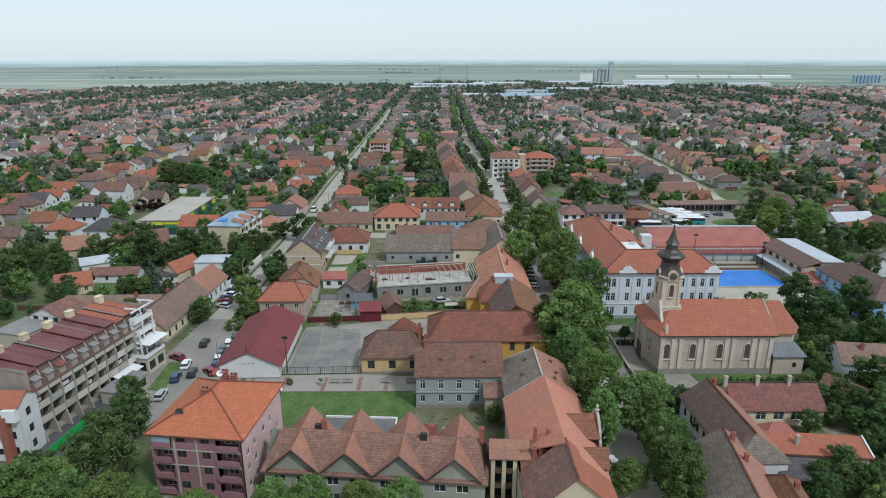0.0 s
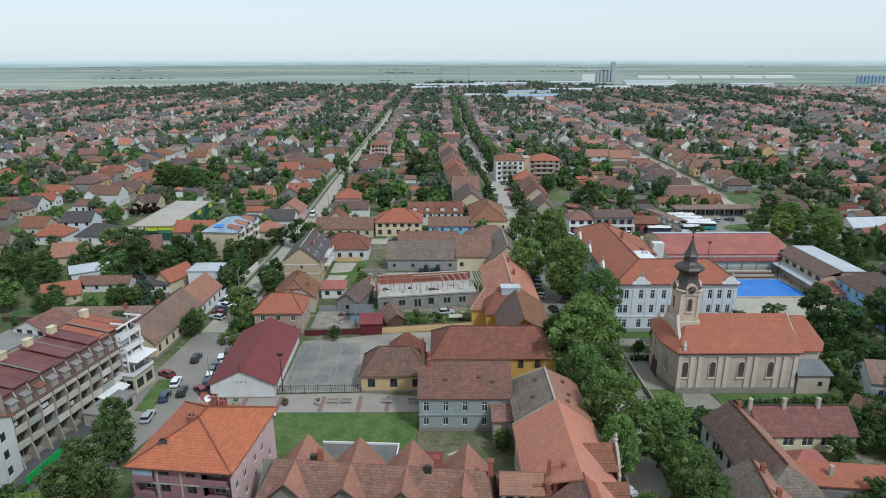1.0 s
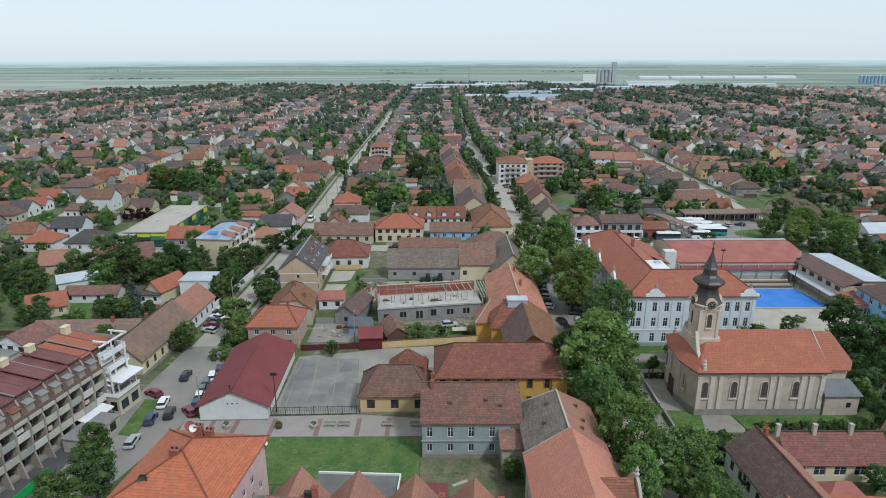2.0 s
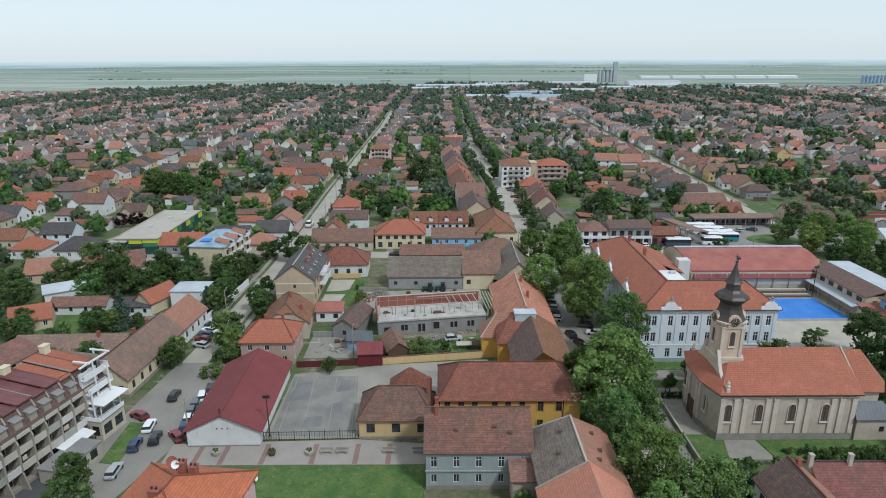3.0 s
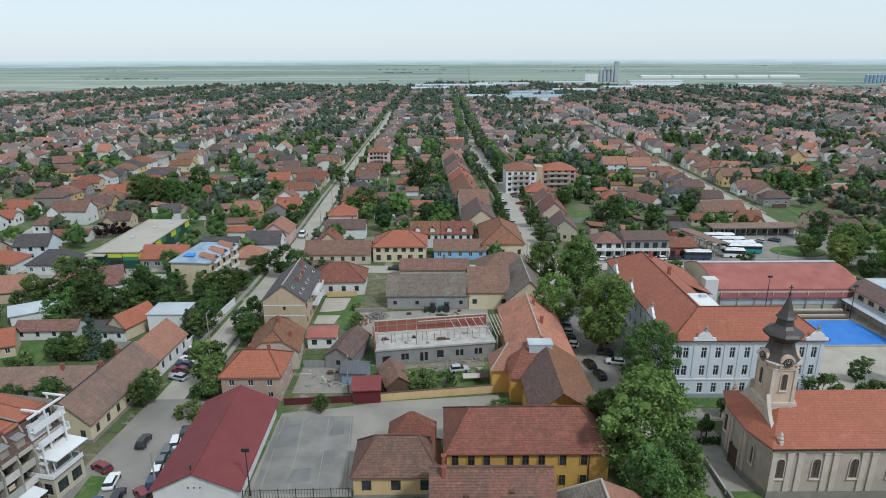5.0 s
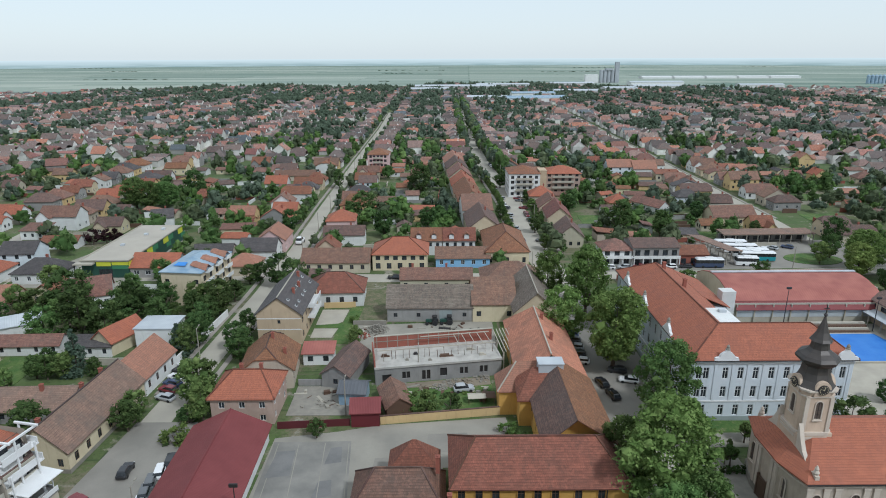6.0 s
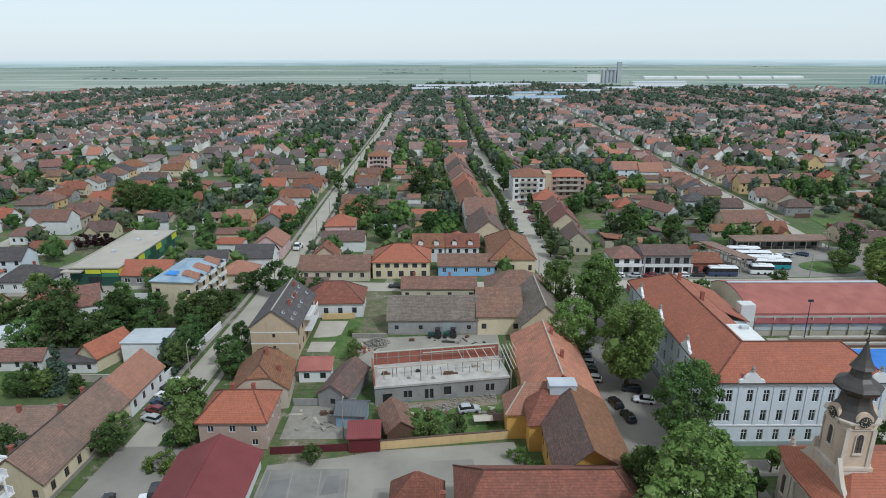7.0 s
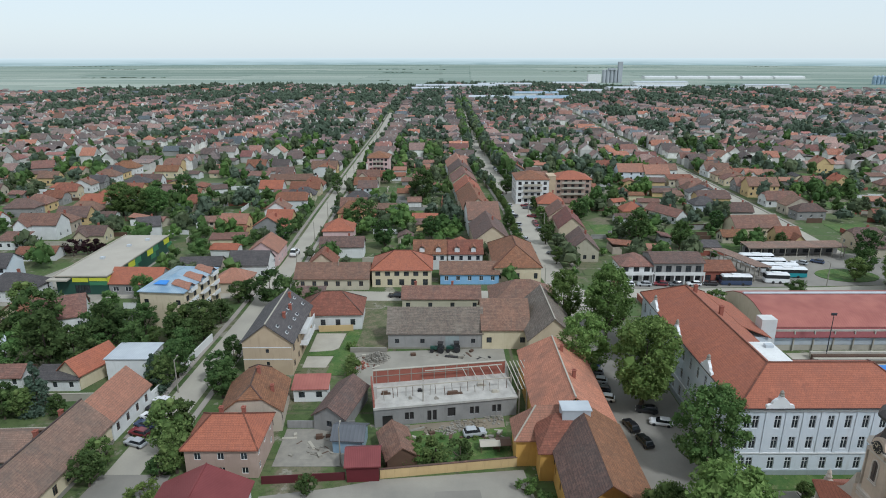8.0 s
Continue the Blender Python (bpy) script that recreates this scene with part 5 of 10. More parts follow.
# ---- buildings south-east of the church ----
def old_wing(name, label, x, y, w, d, h, rh, rot, wm, west, east, fac, chims):
    """A ridge-along-y house whose two slopes have tiles of different colour."""
    b = thing(name, x, y, rot, label, "house")
    claim(x, y, w + 1, d + 1, rot)
    walls(b, w, d, h, wm, fac, "brown", ("y", h + rh))
    pl = roof_planes(w, d, h, "gable", "y", rh, 0.45)
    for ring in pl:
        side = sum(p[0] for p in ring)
        slab("roof", [ring], west if side < 0 else east, b, 0.2, "weathered dark brown tile slope" if side < 0 else "lighter orange tile slope")
    part("ridge_cap", bar(Soup(), (0, -d / 2 - 0.3, h + rh + 0.2), (0, d / 2 + 0.3, h + rh + 0.2), 0.12), TILE_ORANGE, b)
    for cx, cy in chims:
        zr = h + rh * (1 - abs(cx) / (w / 2))
        chimney(b, cx, cy, zr - 0.4, zr + 1.3)
    return b


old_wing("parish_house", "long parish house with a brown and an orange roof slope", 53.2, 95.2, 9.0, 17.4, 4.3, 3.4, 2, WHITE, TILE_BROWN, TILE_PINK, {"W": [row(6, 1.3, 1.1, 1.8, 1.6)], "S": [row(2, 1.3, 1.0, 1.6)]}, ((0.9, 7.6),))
link = thing("link_roof", 53.2, 95.2, 2, "short mossy hipped roof linking two old houses", "roof")
slab("roof", [[(-4.7, -12.0, 4.2), (4.7, -12.0, 4.2), (0, -8.95, 7.75)], [(-4.95, -9.0, 4.1), (-4.7, -12.0, 4.2), (0, -8.95, 7.75)], [(4.7, -12.0, 4.2), (4.95, -9.0, 4.1), (0, -8.95, 7.75)]], TILE_MOSS, link, 0.15)
part("wall", Soup().box(-4.3, -11.8, 0, 4.3, -8.75, 4.1), WHITE, link)
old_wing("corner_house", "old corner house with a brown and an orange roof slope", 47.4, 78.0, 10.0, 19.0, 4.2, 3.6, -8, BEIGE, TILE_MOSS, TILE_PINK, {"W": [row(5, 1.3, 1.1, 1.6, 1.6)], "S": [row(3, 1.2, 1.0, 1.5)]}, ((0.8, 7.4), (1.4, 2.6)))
building("corner_annex", "hipped annex with a red-brown tile roof", "annex", 53.4, 75.0, 6.0, 11.0, 3.8, -8, ("hip", "y", 2.6), BEIGE, TILE_RED, {"E": [row(3, 1.2, 1.0, 1.3)], "S": [row(2, 1.2, 1.0, 1.3)]}, "dark", chims=((0.8, 0.5),), caps=TILE_PINK)
building("parish_wing", "single storey wing with red-brown roof and white bay windows", "house", 65.4, 104.6, 16.6, 8.6, 3.4, -0.5, ("gable", "x", 3.0), CREAM, TILE_MAROON,
         {"S": [row(5, 1.2, 1.9, 1.6, 0.8)], "E": [row(2, 1.2, 1.0, 1.2)]}, caps=TILE_BROWN)
for cx in (56.6, 62.6, 68.6):
    q = thing("roof_chimney", cx, 104.3, 0, "grey plastered chimney on the parish roof", "chimney")
    part("chimney_shaft", Soup().box(-0.3, -0.3, 5.9, 0.3, 0.3, 8.0).box(-0.36, -0.36, 8.002, 0.36, 0.36, 8.15), PALEC, q)
part("verge", bar(Soup(), (73.75, 100.0, 3.5), (73.75, 104.6, 6.65), 0.14), WHITEP, q)
gw = building("garden_wing", "long low wing with a bright orange tile roof", "house", 65.2, 89.0, 16.0, 3.6, 3.0, -6, ("shed", "x", 1.3), BEIGE, TILE_ORANGE, {"S": [row(5, 1.2, 1.0, 0.8, 1.6)]}, "dark")
part("verge", bar(Soup(), (8.3, -2.2, 3.3), (8.3, 2.2, 4.6), 0.12), WHITEP, gw)
part("chimney", Soup().box(-3.2, -0.4, 3.2, -2.6, 0.2, 5.4), PALEC, gw)
building("shed", "low shed with a dark mossy roof", "shed", 60.6, 83.6, 7.0, 3.6, 2.2, -8, ("shed", "x", 1.0), BROWNW, TILE_DARK, {}, "dark")
building("garden_pavilion", "small red hipped pavilion roof in a garden", "pavilion", 62.5, 95.6, 5.0, 3.0, 2.4, 0, ("hip", "x", 1.3), BEIGE, METAL_GYM, {}, "dark")
building("house", "small pale house with a weathered gable roof among trees", "house", 82.8, 108.6, 5.0, 7.5, 2.5, 35, ("gable", "y", 2.0), BLUEW, TILE_OLD, {"S": [row(1, 1.0, 0.8, 1.0)]})
building("house", "pale blue house with a faded tile roof behind trees", "house", 95.0, 119.5, 15.0, 7.5, 4.2, -8, ("gable", "x", 3.0), BLUEW, TILE_FADED, {"S": [row(3, 1.2, 1.0, 1.3, 1.6)]}, chims=((-3.0, -1.2),))
for xx, yy, ww, dd, rr, mt in ((160, 226, 14, 9, 20, TILE_RED), (166, 240, 16, 9, 5, METAL_GREY), (174, 228, 12, 14, 10, TILE_OLD), (139, 184, 7, 7, 0, TILE_BROWN), (151, 190, 9, 8, 8, TILE_BROWN), (146, 172, 8, 11, 0, TILE_OLD)):
    building("house", "single storey house among dark garden trees", "house", xx, yy, ww, dd, 3.4, rr, ("gable", "x" if ww > dd else "y", 2.6), WHITE, mt, {"S": [row(2, 1.0, 1.0, 1.3)], "W": [row(2, 1.0, 1.0, 1.3)]}, "dark")

# ---- street wing on the west side of the main street ----
def street_wing():
    b = thing("street_wing", 20.7, 84.0, 0, "large street wing with a smooth orange hipped tile roof", "building")
    claim(20.7, 84, 14, 28)
    claim(21, 105, 13, 16)
    walls(b, 12.6, 26.4, 7.2, BEIGE, {"W": [row(5, 1.2, 1.2, 1.8, 2), row(5, 4.4, 1.2, 1.8, 2)], "S": [row(2, 4.4, 1.4, 1.5, 2.4), row(2, 1.2, 1.4, 1.5, 2.4)]})
    x, y, o, e, t = 6.3, 13.2, 0.5, 7.1, 13.0
    planes = [[(-x - o, y + 0.8, e), (-x - o, -1.5, e), (0, -y + 5.6, t), (0, y - 1.0, t)], [(x + o, -y + 4.6, e), (x + o, y + 0.8, e), (0, y - 1.0, t), (0, -y + 4.6, t)], [(x + o, y + 0.8, e), (-x - o, y + 0.8, e), (0, y - 1.0, t)]]
    slab("roof", planes, TILE_SMOOTH, b, 0.22)
    ridge_caps(b, planes[:1] + planes[2:], PALEC)
    slab("cross_dormer_roof", [[(3.2, -4.6, 10.2), (3.2, -6.9, 8.0), (7.0, -6.9, 8.0), (7.0, -4.6, 10.2)], [(7.0, -4.6, 10.2), (7.0, -2.4, 8.0), (3.2, -2.4, 8.0), (3.2, -4.6, 10.2)]], TILE_RED, b, 0.14)
    part("dormer_wall", Soup().prism([(6.6, -6.6), (6.8, -6.6), (6.8, -2.6), (6.6, -2.6)], 6.8, 8.0), PALEC, b)
    # curved dormer gable over the street side
    slab("dormer_roof", [[(1.8, 3.0, 11.2), (7.0, 3.0, 11.2), (7.0, 6.4, 8.7), (3.9, 6.4, 8.7)], [(1.8, 3.0, 11.2), (3.9, -0.4, 8.7), (7.0, -0.4, 8.7), (7.0, 3.0, 11.2)]], TILE_RED, b, 0.15)
    prof = [(-3.6, 7.0), (-3.6, 8.0), (-3.1, 8.4), (-2.8, 9.4), (-2.0, 10.4), (-1.2, 11.2), (-0.5, 11.5), (0.5, 11.5), (1.2, 11.2), (2.0, 10.4), (2.8, 9.4), (3.1, 8.4), (3.6, 8.0), (3.6, 7.0)]
    s, kk = Soup(), len(prof)
    for xx in (6.9, 7.3):
        s.v += [(xx, 3.0 + a, z) for a, z in prof]
    s.f += [tuple(reversed(range(kk))), tuple(range(kk, 2 * kk))] + [(i, i + 1, i + 1 + kk, i + kk) for i in range(kk - 1)]
    s.lathe(7.1, 3.0, [(0.3, 11.5), (0.4, 11.8), (0.15, 12.1), (0.28, 12.4), (0.05, 12.9)], 8)
    part("bell_gable", s, PALEC, b, "grey curved baroque gable with a finial")
    for cx, cy in ((-3.6, -2.6), (-1.8, -3.0)):
        chimney(b, cx, cy, 9.0, 12.0, 0.45)
    return b


street_wing()


def north_wing():
    """The old wing between the orange roof and the grey facade; its slopes differ in age."""
    b = thing("north_wing", 21.0, 105.2, 0, "old wing with a grey mossy and a faded pink roof slope", "building")
    walls(b, 12.2, 14.4, 6.9, GREYB, {"E": [row(4, 1.2, 1.1, 1.8), row(4, 4.3, 1.1, 1.8)], "W": [row(2, 4.3, 1.1, 1.7, 1.0)]})
    x, y, e, t = 6.6, 7.2, 6.75, 11.2
    slab("roof", [[(-x, y + 0.4, e), (-x, -y, e), (0, -y, t), (0, y - 2.2, t)]], TILE_MOSS, b, 0.22, "grey lichened tile slope")
    slab("roof", [[(x, -y, e), (x, y + 0.4, e), (0, y - 2.2, t), (0, -y, t)], [(x, y + 0.4, e), (-x, y + 0.4, e), (0, y - 2.2, t)]], TILE_PINK, b, 0.22, "faded pink tile slope")
    part("ridge_cap", bar(bar(Soup(), (0, -y, t + 0.05), (0, y - 2.2, t + 0.05), 0.14), (0, y - 2.2, t + 0.05), (-x, y + 0.4, e + 0.05), 0.12), PALEC, b)
    for cx, cy in ((-3, -2), (-2, 2.6), (3, 3), (3.4, -1), (2.6, -4)):
        zz = t - (t - e) * abs(cx) / x
        part("roof_vent", Soup().box(cx - 0.3, cy - 0.25, zz - 0.1, cx + 0.3, cy + 0.25, zz + 0.35), BROWNW, b)
    return b


north_wing()
TILE_OLD2 = tiled("tile_patchwork", (0.275, 0.122, 0.082), (0.20, 0.092, 0.064), (0.125, 0.094, 0.074), 0.04, lichen=0.95)
g = building("grey_house", "two storey grey-green house with a patched red tile roof", "building", 6.4, 112.9, 16.6, 12.0, 6.95, 0, ("gable", "x", 4.1), GREYB, TILE_OLD2,
             {"S": [(5, 1.3, 0.95, 1.5, 0.75), (5, 4.1, 1.0, 1.9, 0.75)], "W": [row(3, 4.1, 1.0, 1.8)]}, "white", 0.35, caps=TILE_OLD, base=0.8)
part("cornice", Soup().box(-8.45, -6.2, 3.35, 8.3, -6.004, 3.6).box(-8.45, -6.25, 6.5, 8.3, -6.005, 6.8), GREYB, g)
for cx, cy in ((-6.6, 1.5), (-6.6, -1.0)):
    chimney(g, cx, cy, 9.0, 12.0, 0.55)
for cx, cy in ((-3.6, -3.2), (2.6, -2.8), (5.0, -3.6)):
    zz = 6.95 + 4.1 * (1 - abs(cy) / 6)
    part("roof_vent", Soup().box(cx - 0.35, cy - 0.25, zz - 0.1, cx + 0.35, cy + 0.35, zz + 0.4), BROWNW, g)
building("porch", "low porch with a brown tile roof beside the grey house", "annex", 13.6, 104.8, 4.6, 3.9, 4.6, 0, ("shed", "x", 1.0), BEIGE, TILE_OLD, {}, "dark")

# ---- ochre school block ----
f = building("ochre_building", "two storey ochre building with a red-brown hipped tile roof", "building", 12.9, 128.0, 25.2, 12.4, 7.4, 0, ("hip", "x", 3.9), YELLOW, TILE_RED,
             {}, "brown", 0.5, hip=9.0, caps=TILE_RED)
for u in (1.6, 4.1, 6.5, 10.1, 12.5, 15.0, 18.3, 21.6):
    for z in (1.2, 4.9):
        w = add_window(f, (u - 12.9, -6.2 - 0.14, z), 0, 1.05, 1.9, "brown")
        part("reveal", Soup().box(-0.62, -0.02, -0.08, -0.53, 0.14, 1.98).box(0.53, -0.02, -0.08, 0.62, 0.14, 1.98), YELLOW, w)
part("downpipe", Soup().box(9.4, -6.34, 0, 9.55, -6.204, 7.3), DARKM, f)
lw = building("ochre_wing", "single storey pale yellow wing with a brown tile roof", "building", -7.6, 125.2, 13.2, 9.0, 4.1, 0, ("hip", "x", 3.9), YELLOWL, TILE_OLD,
              {"S": [(3, 1.2, 1.5, 1.9, 1.3)], "W": [row(2, 1.2, 1.2, 1.8)]}, "dark", 0.45, hip=3.4, caps=TILE_OLD, base=0.5)
chimney(lw, 5.8, 1.0, 6.5, 9.2)
building("pyramid_roof_annex", "small annex with a pyramid tile roof", "annex", -5.5, 132.2, 7.5, 5.0, 4.6, 0, ("hip", "x", 3.4), YELLOW, TILE_RED, {"W": [row(1, 1.4, 1.0, 1.5)]}, "dark", hip=0.3)


def long_wing():
    b = thing("long_street_wing", 20.0, 150.0, 0, "long street building with a patched orange roof and ochre walls", "building")
    claim(20, 160, 15, 50)
    s = Soup()
    wall_run(s, (-6.0, -15.0), (7.0, -15.0), 0, 5.8)
    wall_run(s, (7.0, -15.0), (7.0, 33.0), 0, 5.8)
    wall_run(s, (7.0, 33.0), (-6.0, 33.0), 0, 5.8)
    hl = []
    for i in range(5):
        u = 3 + i * 5.2
        hl.append((u - 0.55, u + 0.55, 1.3, 3.1))
        add_window(b, (-6.0, 33.0 - u, 1.3), -90, 1.1, 1.8, "white")
    wall_run(s, (-6.0, 33.0), (-6.0, 4.0), 0, 5.8, hl)
    hl = []
    for i in range(4):
        u = 3.2 + i * 3.8
        hl.append((u - 0.4, u + 0.4, 2.0, 3.6))
        add_window(b, (-4.5, 4.0 - u, 2.0), -90, 0.8, 1.6, "brown")
    wall_run(s, (-4.5, 4.0), (-4.5, -15.0), 0, 5.8, hl)
    s.face((-4.5, -15.0, 5.8), (7.0, -15.0, 5.8), (0.4, -15.0, 10.3)).face((-5.9, 5.6, 5.6), (7.0, 5.6, 5.6), (0.4, 5.6, 10.7))
    part("wall", s, YELLOW, b)
    # north length, patched orange
    e, t = 5.75, 11.0
    slab("roof", [[(-6.5, 33.4, e), (-6.5, 5.5, e), (0, 5.5, t), (0, 29.5, t)], [(7.5, 5.5, e), (7.5, 33.4, e), (0, 29.5, t), (0, 5.5, t)], [(7.5, 33.4, e), (-6.5, 33.4, e), (0, 29.5, t)]], TILE_PATCH, b, 0.22)
    # south length: dark slope to the yard, orange slope to the street
    slab("roof", [[(-5.0, 5.5, e), (-5.0, -16.5, e), (0.4, -16.5, t - 0.4), (0.4, 5.5, t - 0.4)]], TILE_BROWN, b, 0.22, "dark weathered tile slope")
    slab("roof", [[(7.8, -16.5, e), (7.8, 5.45, e), (0.45, 5.45, t - 0.4), (0.45, -16.5, t - 0.4)]], TILE_RED, b, 0.22)
    # cross wings with ochre gables
    for nm, x0, y0, x1, y1, hh, tt in (("cross_wing", -10.2, 2.0, -3.5, 7.8, 5.3, 8.8), ("stair_wing", -6.8, -1.8, -3.4, 3.6, 5.6, 9.4)):
        part(nm, Soup().prism([(x0, y0), (x1, y0), (x1, y1), (x0, y1)], 0, hh), YELLOW, b)
    my = 4.9
    slab("cross_roof", [[(-10.7, 1.5, 5.2), (-0.2, 1.5, 5.2), (-0.2, my, 10.2), (-6.8, my, 9.8)], [(-0.2, 8.3, 5.2), (-10.7, 8.3, 5.2), (-6.8, my, 9.8), (-0.2, my, 10.2)], [(-10.7, 8.3, 5.2), (-10.7, 1.5, 5.2), (-6.8, my, 9.8)]], TILE_PINK, b, 0.2)
    slab("stair_roof", [[(-7.3, -2.3, 5.5), (-0.6, -2.3, 5.5), (-0.6, 2.2, 10.0), (-4.2, 2.2, 10.0)], [(-7.3, 3.4, 7.2), (-7.3, -2.3, 5.5), (-4.2, 2.2, 10.0)]], TILE_RED, b, 0.2)
    part("roof_box", Soup().box(-3.0, 1.4, 9.2, 1.6, 4.2, 10.9).box(-3.15, 1.25, 10.902, 1.75, 4.35, 11.06), METAL_GREY, b, "pale sheet metal roof box")
    part("window_dark", Soup().box(-4.6, -1.92, 3.2, -3.8, -1.802, 4.3), DARKM, b)
    for cx, cy, tp in ((1.4, 14, 11.4), (1.0, 24, 11.5)):
        chimney(b, cx, cy, 8.0, tp, 0.6)
    part("ridge_cap", bar(bar(Soup(), (0, 5.5, t + 0.05), (0, 29.5, t + 0.05), 0.12), (-6.8, my, 9.9), (-10.6, 1.5, 5.3), 0.1), PALEC, b)
    return b


TILE_PATCH = tiled("tile_patched", (0.60, 0.255, 0.155), (0.53, 0.215, 0.130), (0.25, 0.130, 0.092), 0.04, lichen=0.9, rows=0.4)
long_wing()

# ---- maroon hall ----
hb = thing("metal_hall", -38.1, 131.2, 1.2, "low white hall with a maroon sheet metal roof", "hall")
claim(-38.1, 132.2, 15, 28)
walls(hb, 12.6, 25.4, 3.3, WHITE, {"E": [row(6, 1.7, 1.4, 0.7, 2)]}, "dark", ("y", 6.3))
pl = roof_planes(12.6, 25.4, 3.3, "gable", "y", 3.0, 0.7)
slab("roof", pl, METAL_RED, hb, 0.16)
part("ridge_flashing", bar(Soup(), (0, -13.05, 6.5), (0, 13.05, 6.5), 0.09), METAL_RED, hb)
part("verge", bar(bar(Soup(), (-7.0, -13.1, 3.1), (0, -13.1, 6.42), 0.07), (0, -13.1, 6.42), (7.0, -13.1, 3.1), 0.07), METAL_RED, hb)
for ux in (-0.9, 0.0, 0.9):
    part("wall_vent", Soup().box(ux - 0.1, -12.78, 3.6, ux + 0.1, -12.702, 3.8), DARKM, hb)
part("flue", Soup().lathe(-0.4, -12.0, [(0.1, 5.8), (0.1, 7.0), (0.16, 7.05), (0.16, 7.2)], 8), DARKM, hb)
part("plinth", Soup().box(-6.36, -12.78, 0, 6.36, -12.703, 0.35), STONE, hb)


# ---- pink apartment house ----
def pink_house():
    b = thing("apartment_house", -33.4, 89.2, -6.5, "four storey pink apartment house with a bright orange hipped roof", "apartment building")
    claim(-33.4, 89.2, 18, 19)
    w, d, h = 14.6, 16.0, 11.4
    s = Soup()
    hs = []
    # south front: two loggia bays and two window bays
    for z in (0.6, 3.4, 6.2, 8.9):
        hs += [(0.4, 3.4, z + 0.1, z + 2.2), (10.4, 14.2, z + 0.1, z + 2.2)]
        for u, ww in ((4.9, 1.5), (8.8, 1.4)):
            hs.append((u - ww / 2, u + ww / 2, z + 0.9, z + 2.2))
            add_window(b, (-w / 2 + u, -d / 2, z + 0.9), 0, ww, 1.3, "brown")
    wall_run(s, (-w / 2, -d / 2), (w / 2, -d / 2), 0, h, hs, 0.25)
    he = []
    for z in (1.4, 4.2, 7.0, 9.7):
        for u in (2.0, 4.6, 8.2, 11.0, 13.6):
            if (u, z) in ((8.2, 9.7), (13.6, 7.0)):
                continue
            he.append((u - 0.55, u + 0.55, z, z + 1.3))
            add_window(b, (w / 2, -d / 2 + u, z), 90, 1.1, 1.3, "white")
    se = Soup()
    wall_run(se, (w / 2, -d / 2), (w / 2, d / 2), 0, h, he, 0.2)
    wall_run(se, (w / 2, d / 2), (-w / 2, d / 2), 0, h)
    wall_run(se, (-w / 2, d / 2), (-w / 2, -d / 2), 0, h)
    # front takes a pink about half the value of the other three walls
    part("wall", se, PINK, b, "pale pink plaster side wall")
    part("front_wall", s, PINKD, b, "darker pink front wall with loggias")
    for z in (0.6, 3.4, 6.2, 8.9):
        for u0, u1, col in ((0.4, 3.4, PINKD), (10.4, 14.2, PINKD)):
            bal = Soup().box(-w / 2 + u0 + 0.02, -d / 2 - 0.35, z, -w / 2 + u1 - 0.02, -d / 2 + 1.4, z + 0.1)
            bal.box(-w / 2 + u0 + 0.02, -d / 2 - 0.35, z + 0.102, -w / 2 + u1 - 0.02, -d / 2 - 0.25, z + 0.95)
            bal.box(-w / 2 + u0 + 0.02, -d / 2 + 1.4, z, -w / 2 + u1 - 0.02, -d / 2 + 1.5, z + 2.3)
            part("balcony", bal, PINKD, b)
            gl = add_window(b, (-w / 2 + (u0 + u1) / 2, -d / 2 + 1.2, z + 0.3), 0, 1.8, 1.7, "white")
    part("floor_band", Soup().box(-w / 2 - 0.05, -d / 2 - 0.07, 8.4, w / 2 + 0.05, -d / 2 - 0.004, 8.6).box(-w / 2 - 0.05, -d / 2 - 0.07, 5.7, w / 2 + 0.05, -d / 2 - 0.004, 5.9), PALEC, b)
    part("glazed_loggia", Soup().box(-w / 2 + 0.45, -d / 2 - 0.30, 9.86, -w / 2 + 3.35, -d / 2 - 0.22, 11.0), METAL_BLUE, b, "teal glazing over the top loggia")
    for px in (-3.4, 0.1):
        part("downpipe", Soup().box(px - 0.12, -d / 2 - 0.12, 0, px + 0.12, -d / 2 - 0.004, h), PALEC, b)
    part("downpipe", Soup().box(w / 2 - 0.15, -d / 2 - 0.18, 0, w / 2 + 0.0, -d / 2 - 0.005, h), DARKM, b)
    planes = roof_planes(w, d, h, "hip", "y", 3.6, 0.6, 1.4)
    slab("roof", planes, TILE_VIVID, b, 0.28)
    ridge_caps(b, planes, TILE_VIVID)
    part("eaves_board", Soup().box(-w / 2 - 0.62, -d / 2 - 0.64, h - 0.35, w / 2 + 0.62, -d / 2 - 0.604, h - 0.1), BROWNW, b)
    for cx, cy, cw in ((-0.9, -1.6, 1.3), (0.0, 3.4, 0.9), (1.4, 3.6, 0.9)):
        zz = h + 3.6 * (1 - abs(cx) / (w / 2)) - 0.8
        c = part("chimney", Soup().box(cx - cw / 2, cy - 0.45, zz - 0.4, cx + cw / 2, cy + 0.45, zz + 1.6).box(cx - cw / 2 - 0.1, cy - 0.55, zz + 1.602, cx + cw / 2 + 0.1, cy + 0.55, zz + 1.75), BRICK, b)
        for q in (-0.3, 0.3):
            part("flue", Soup().lathe(cx + q, cy, [(0.14, zz + 1.75), (0.14, zz + 2.05)], 8), DARKM, c)

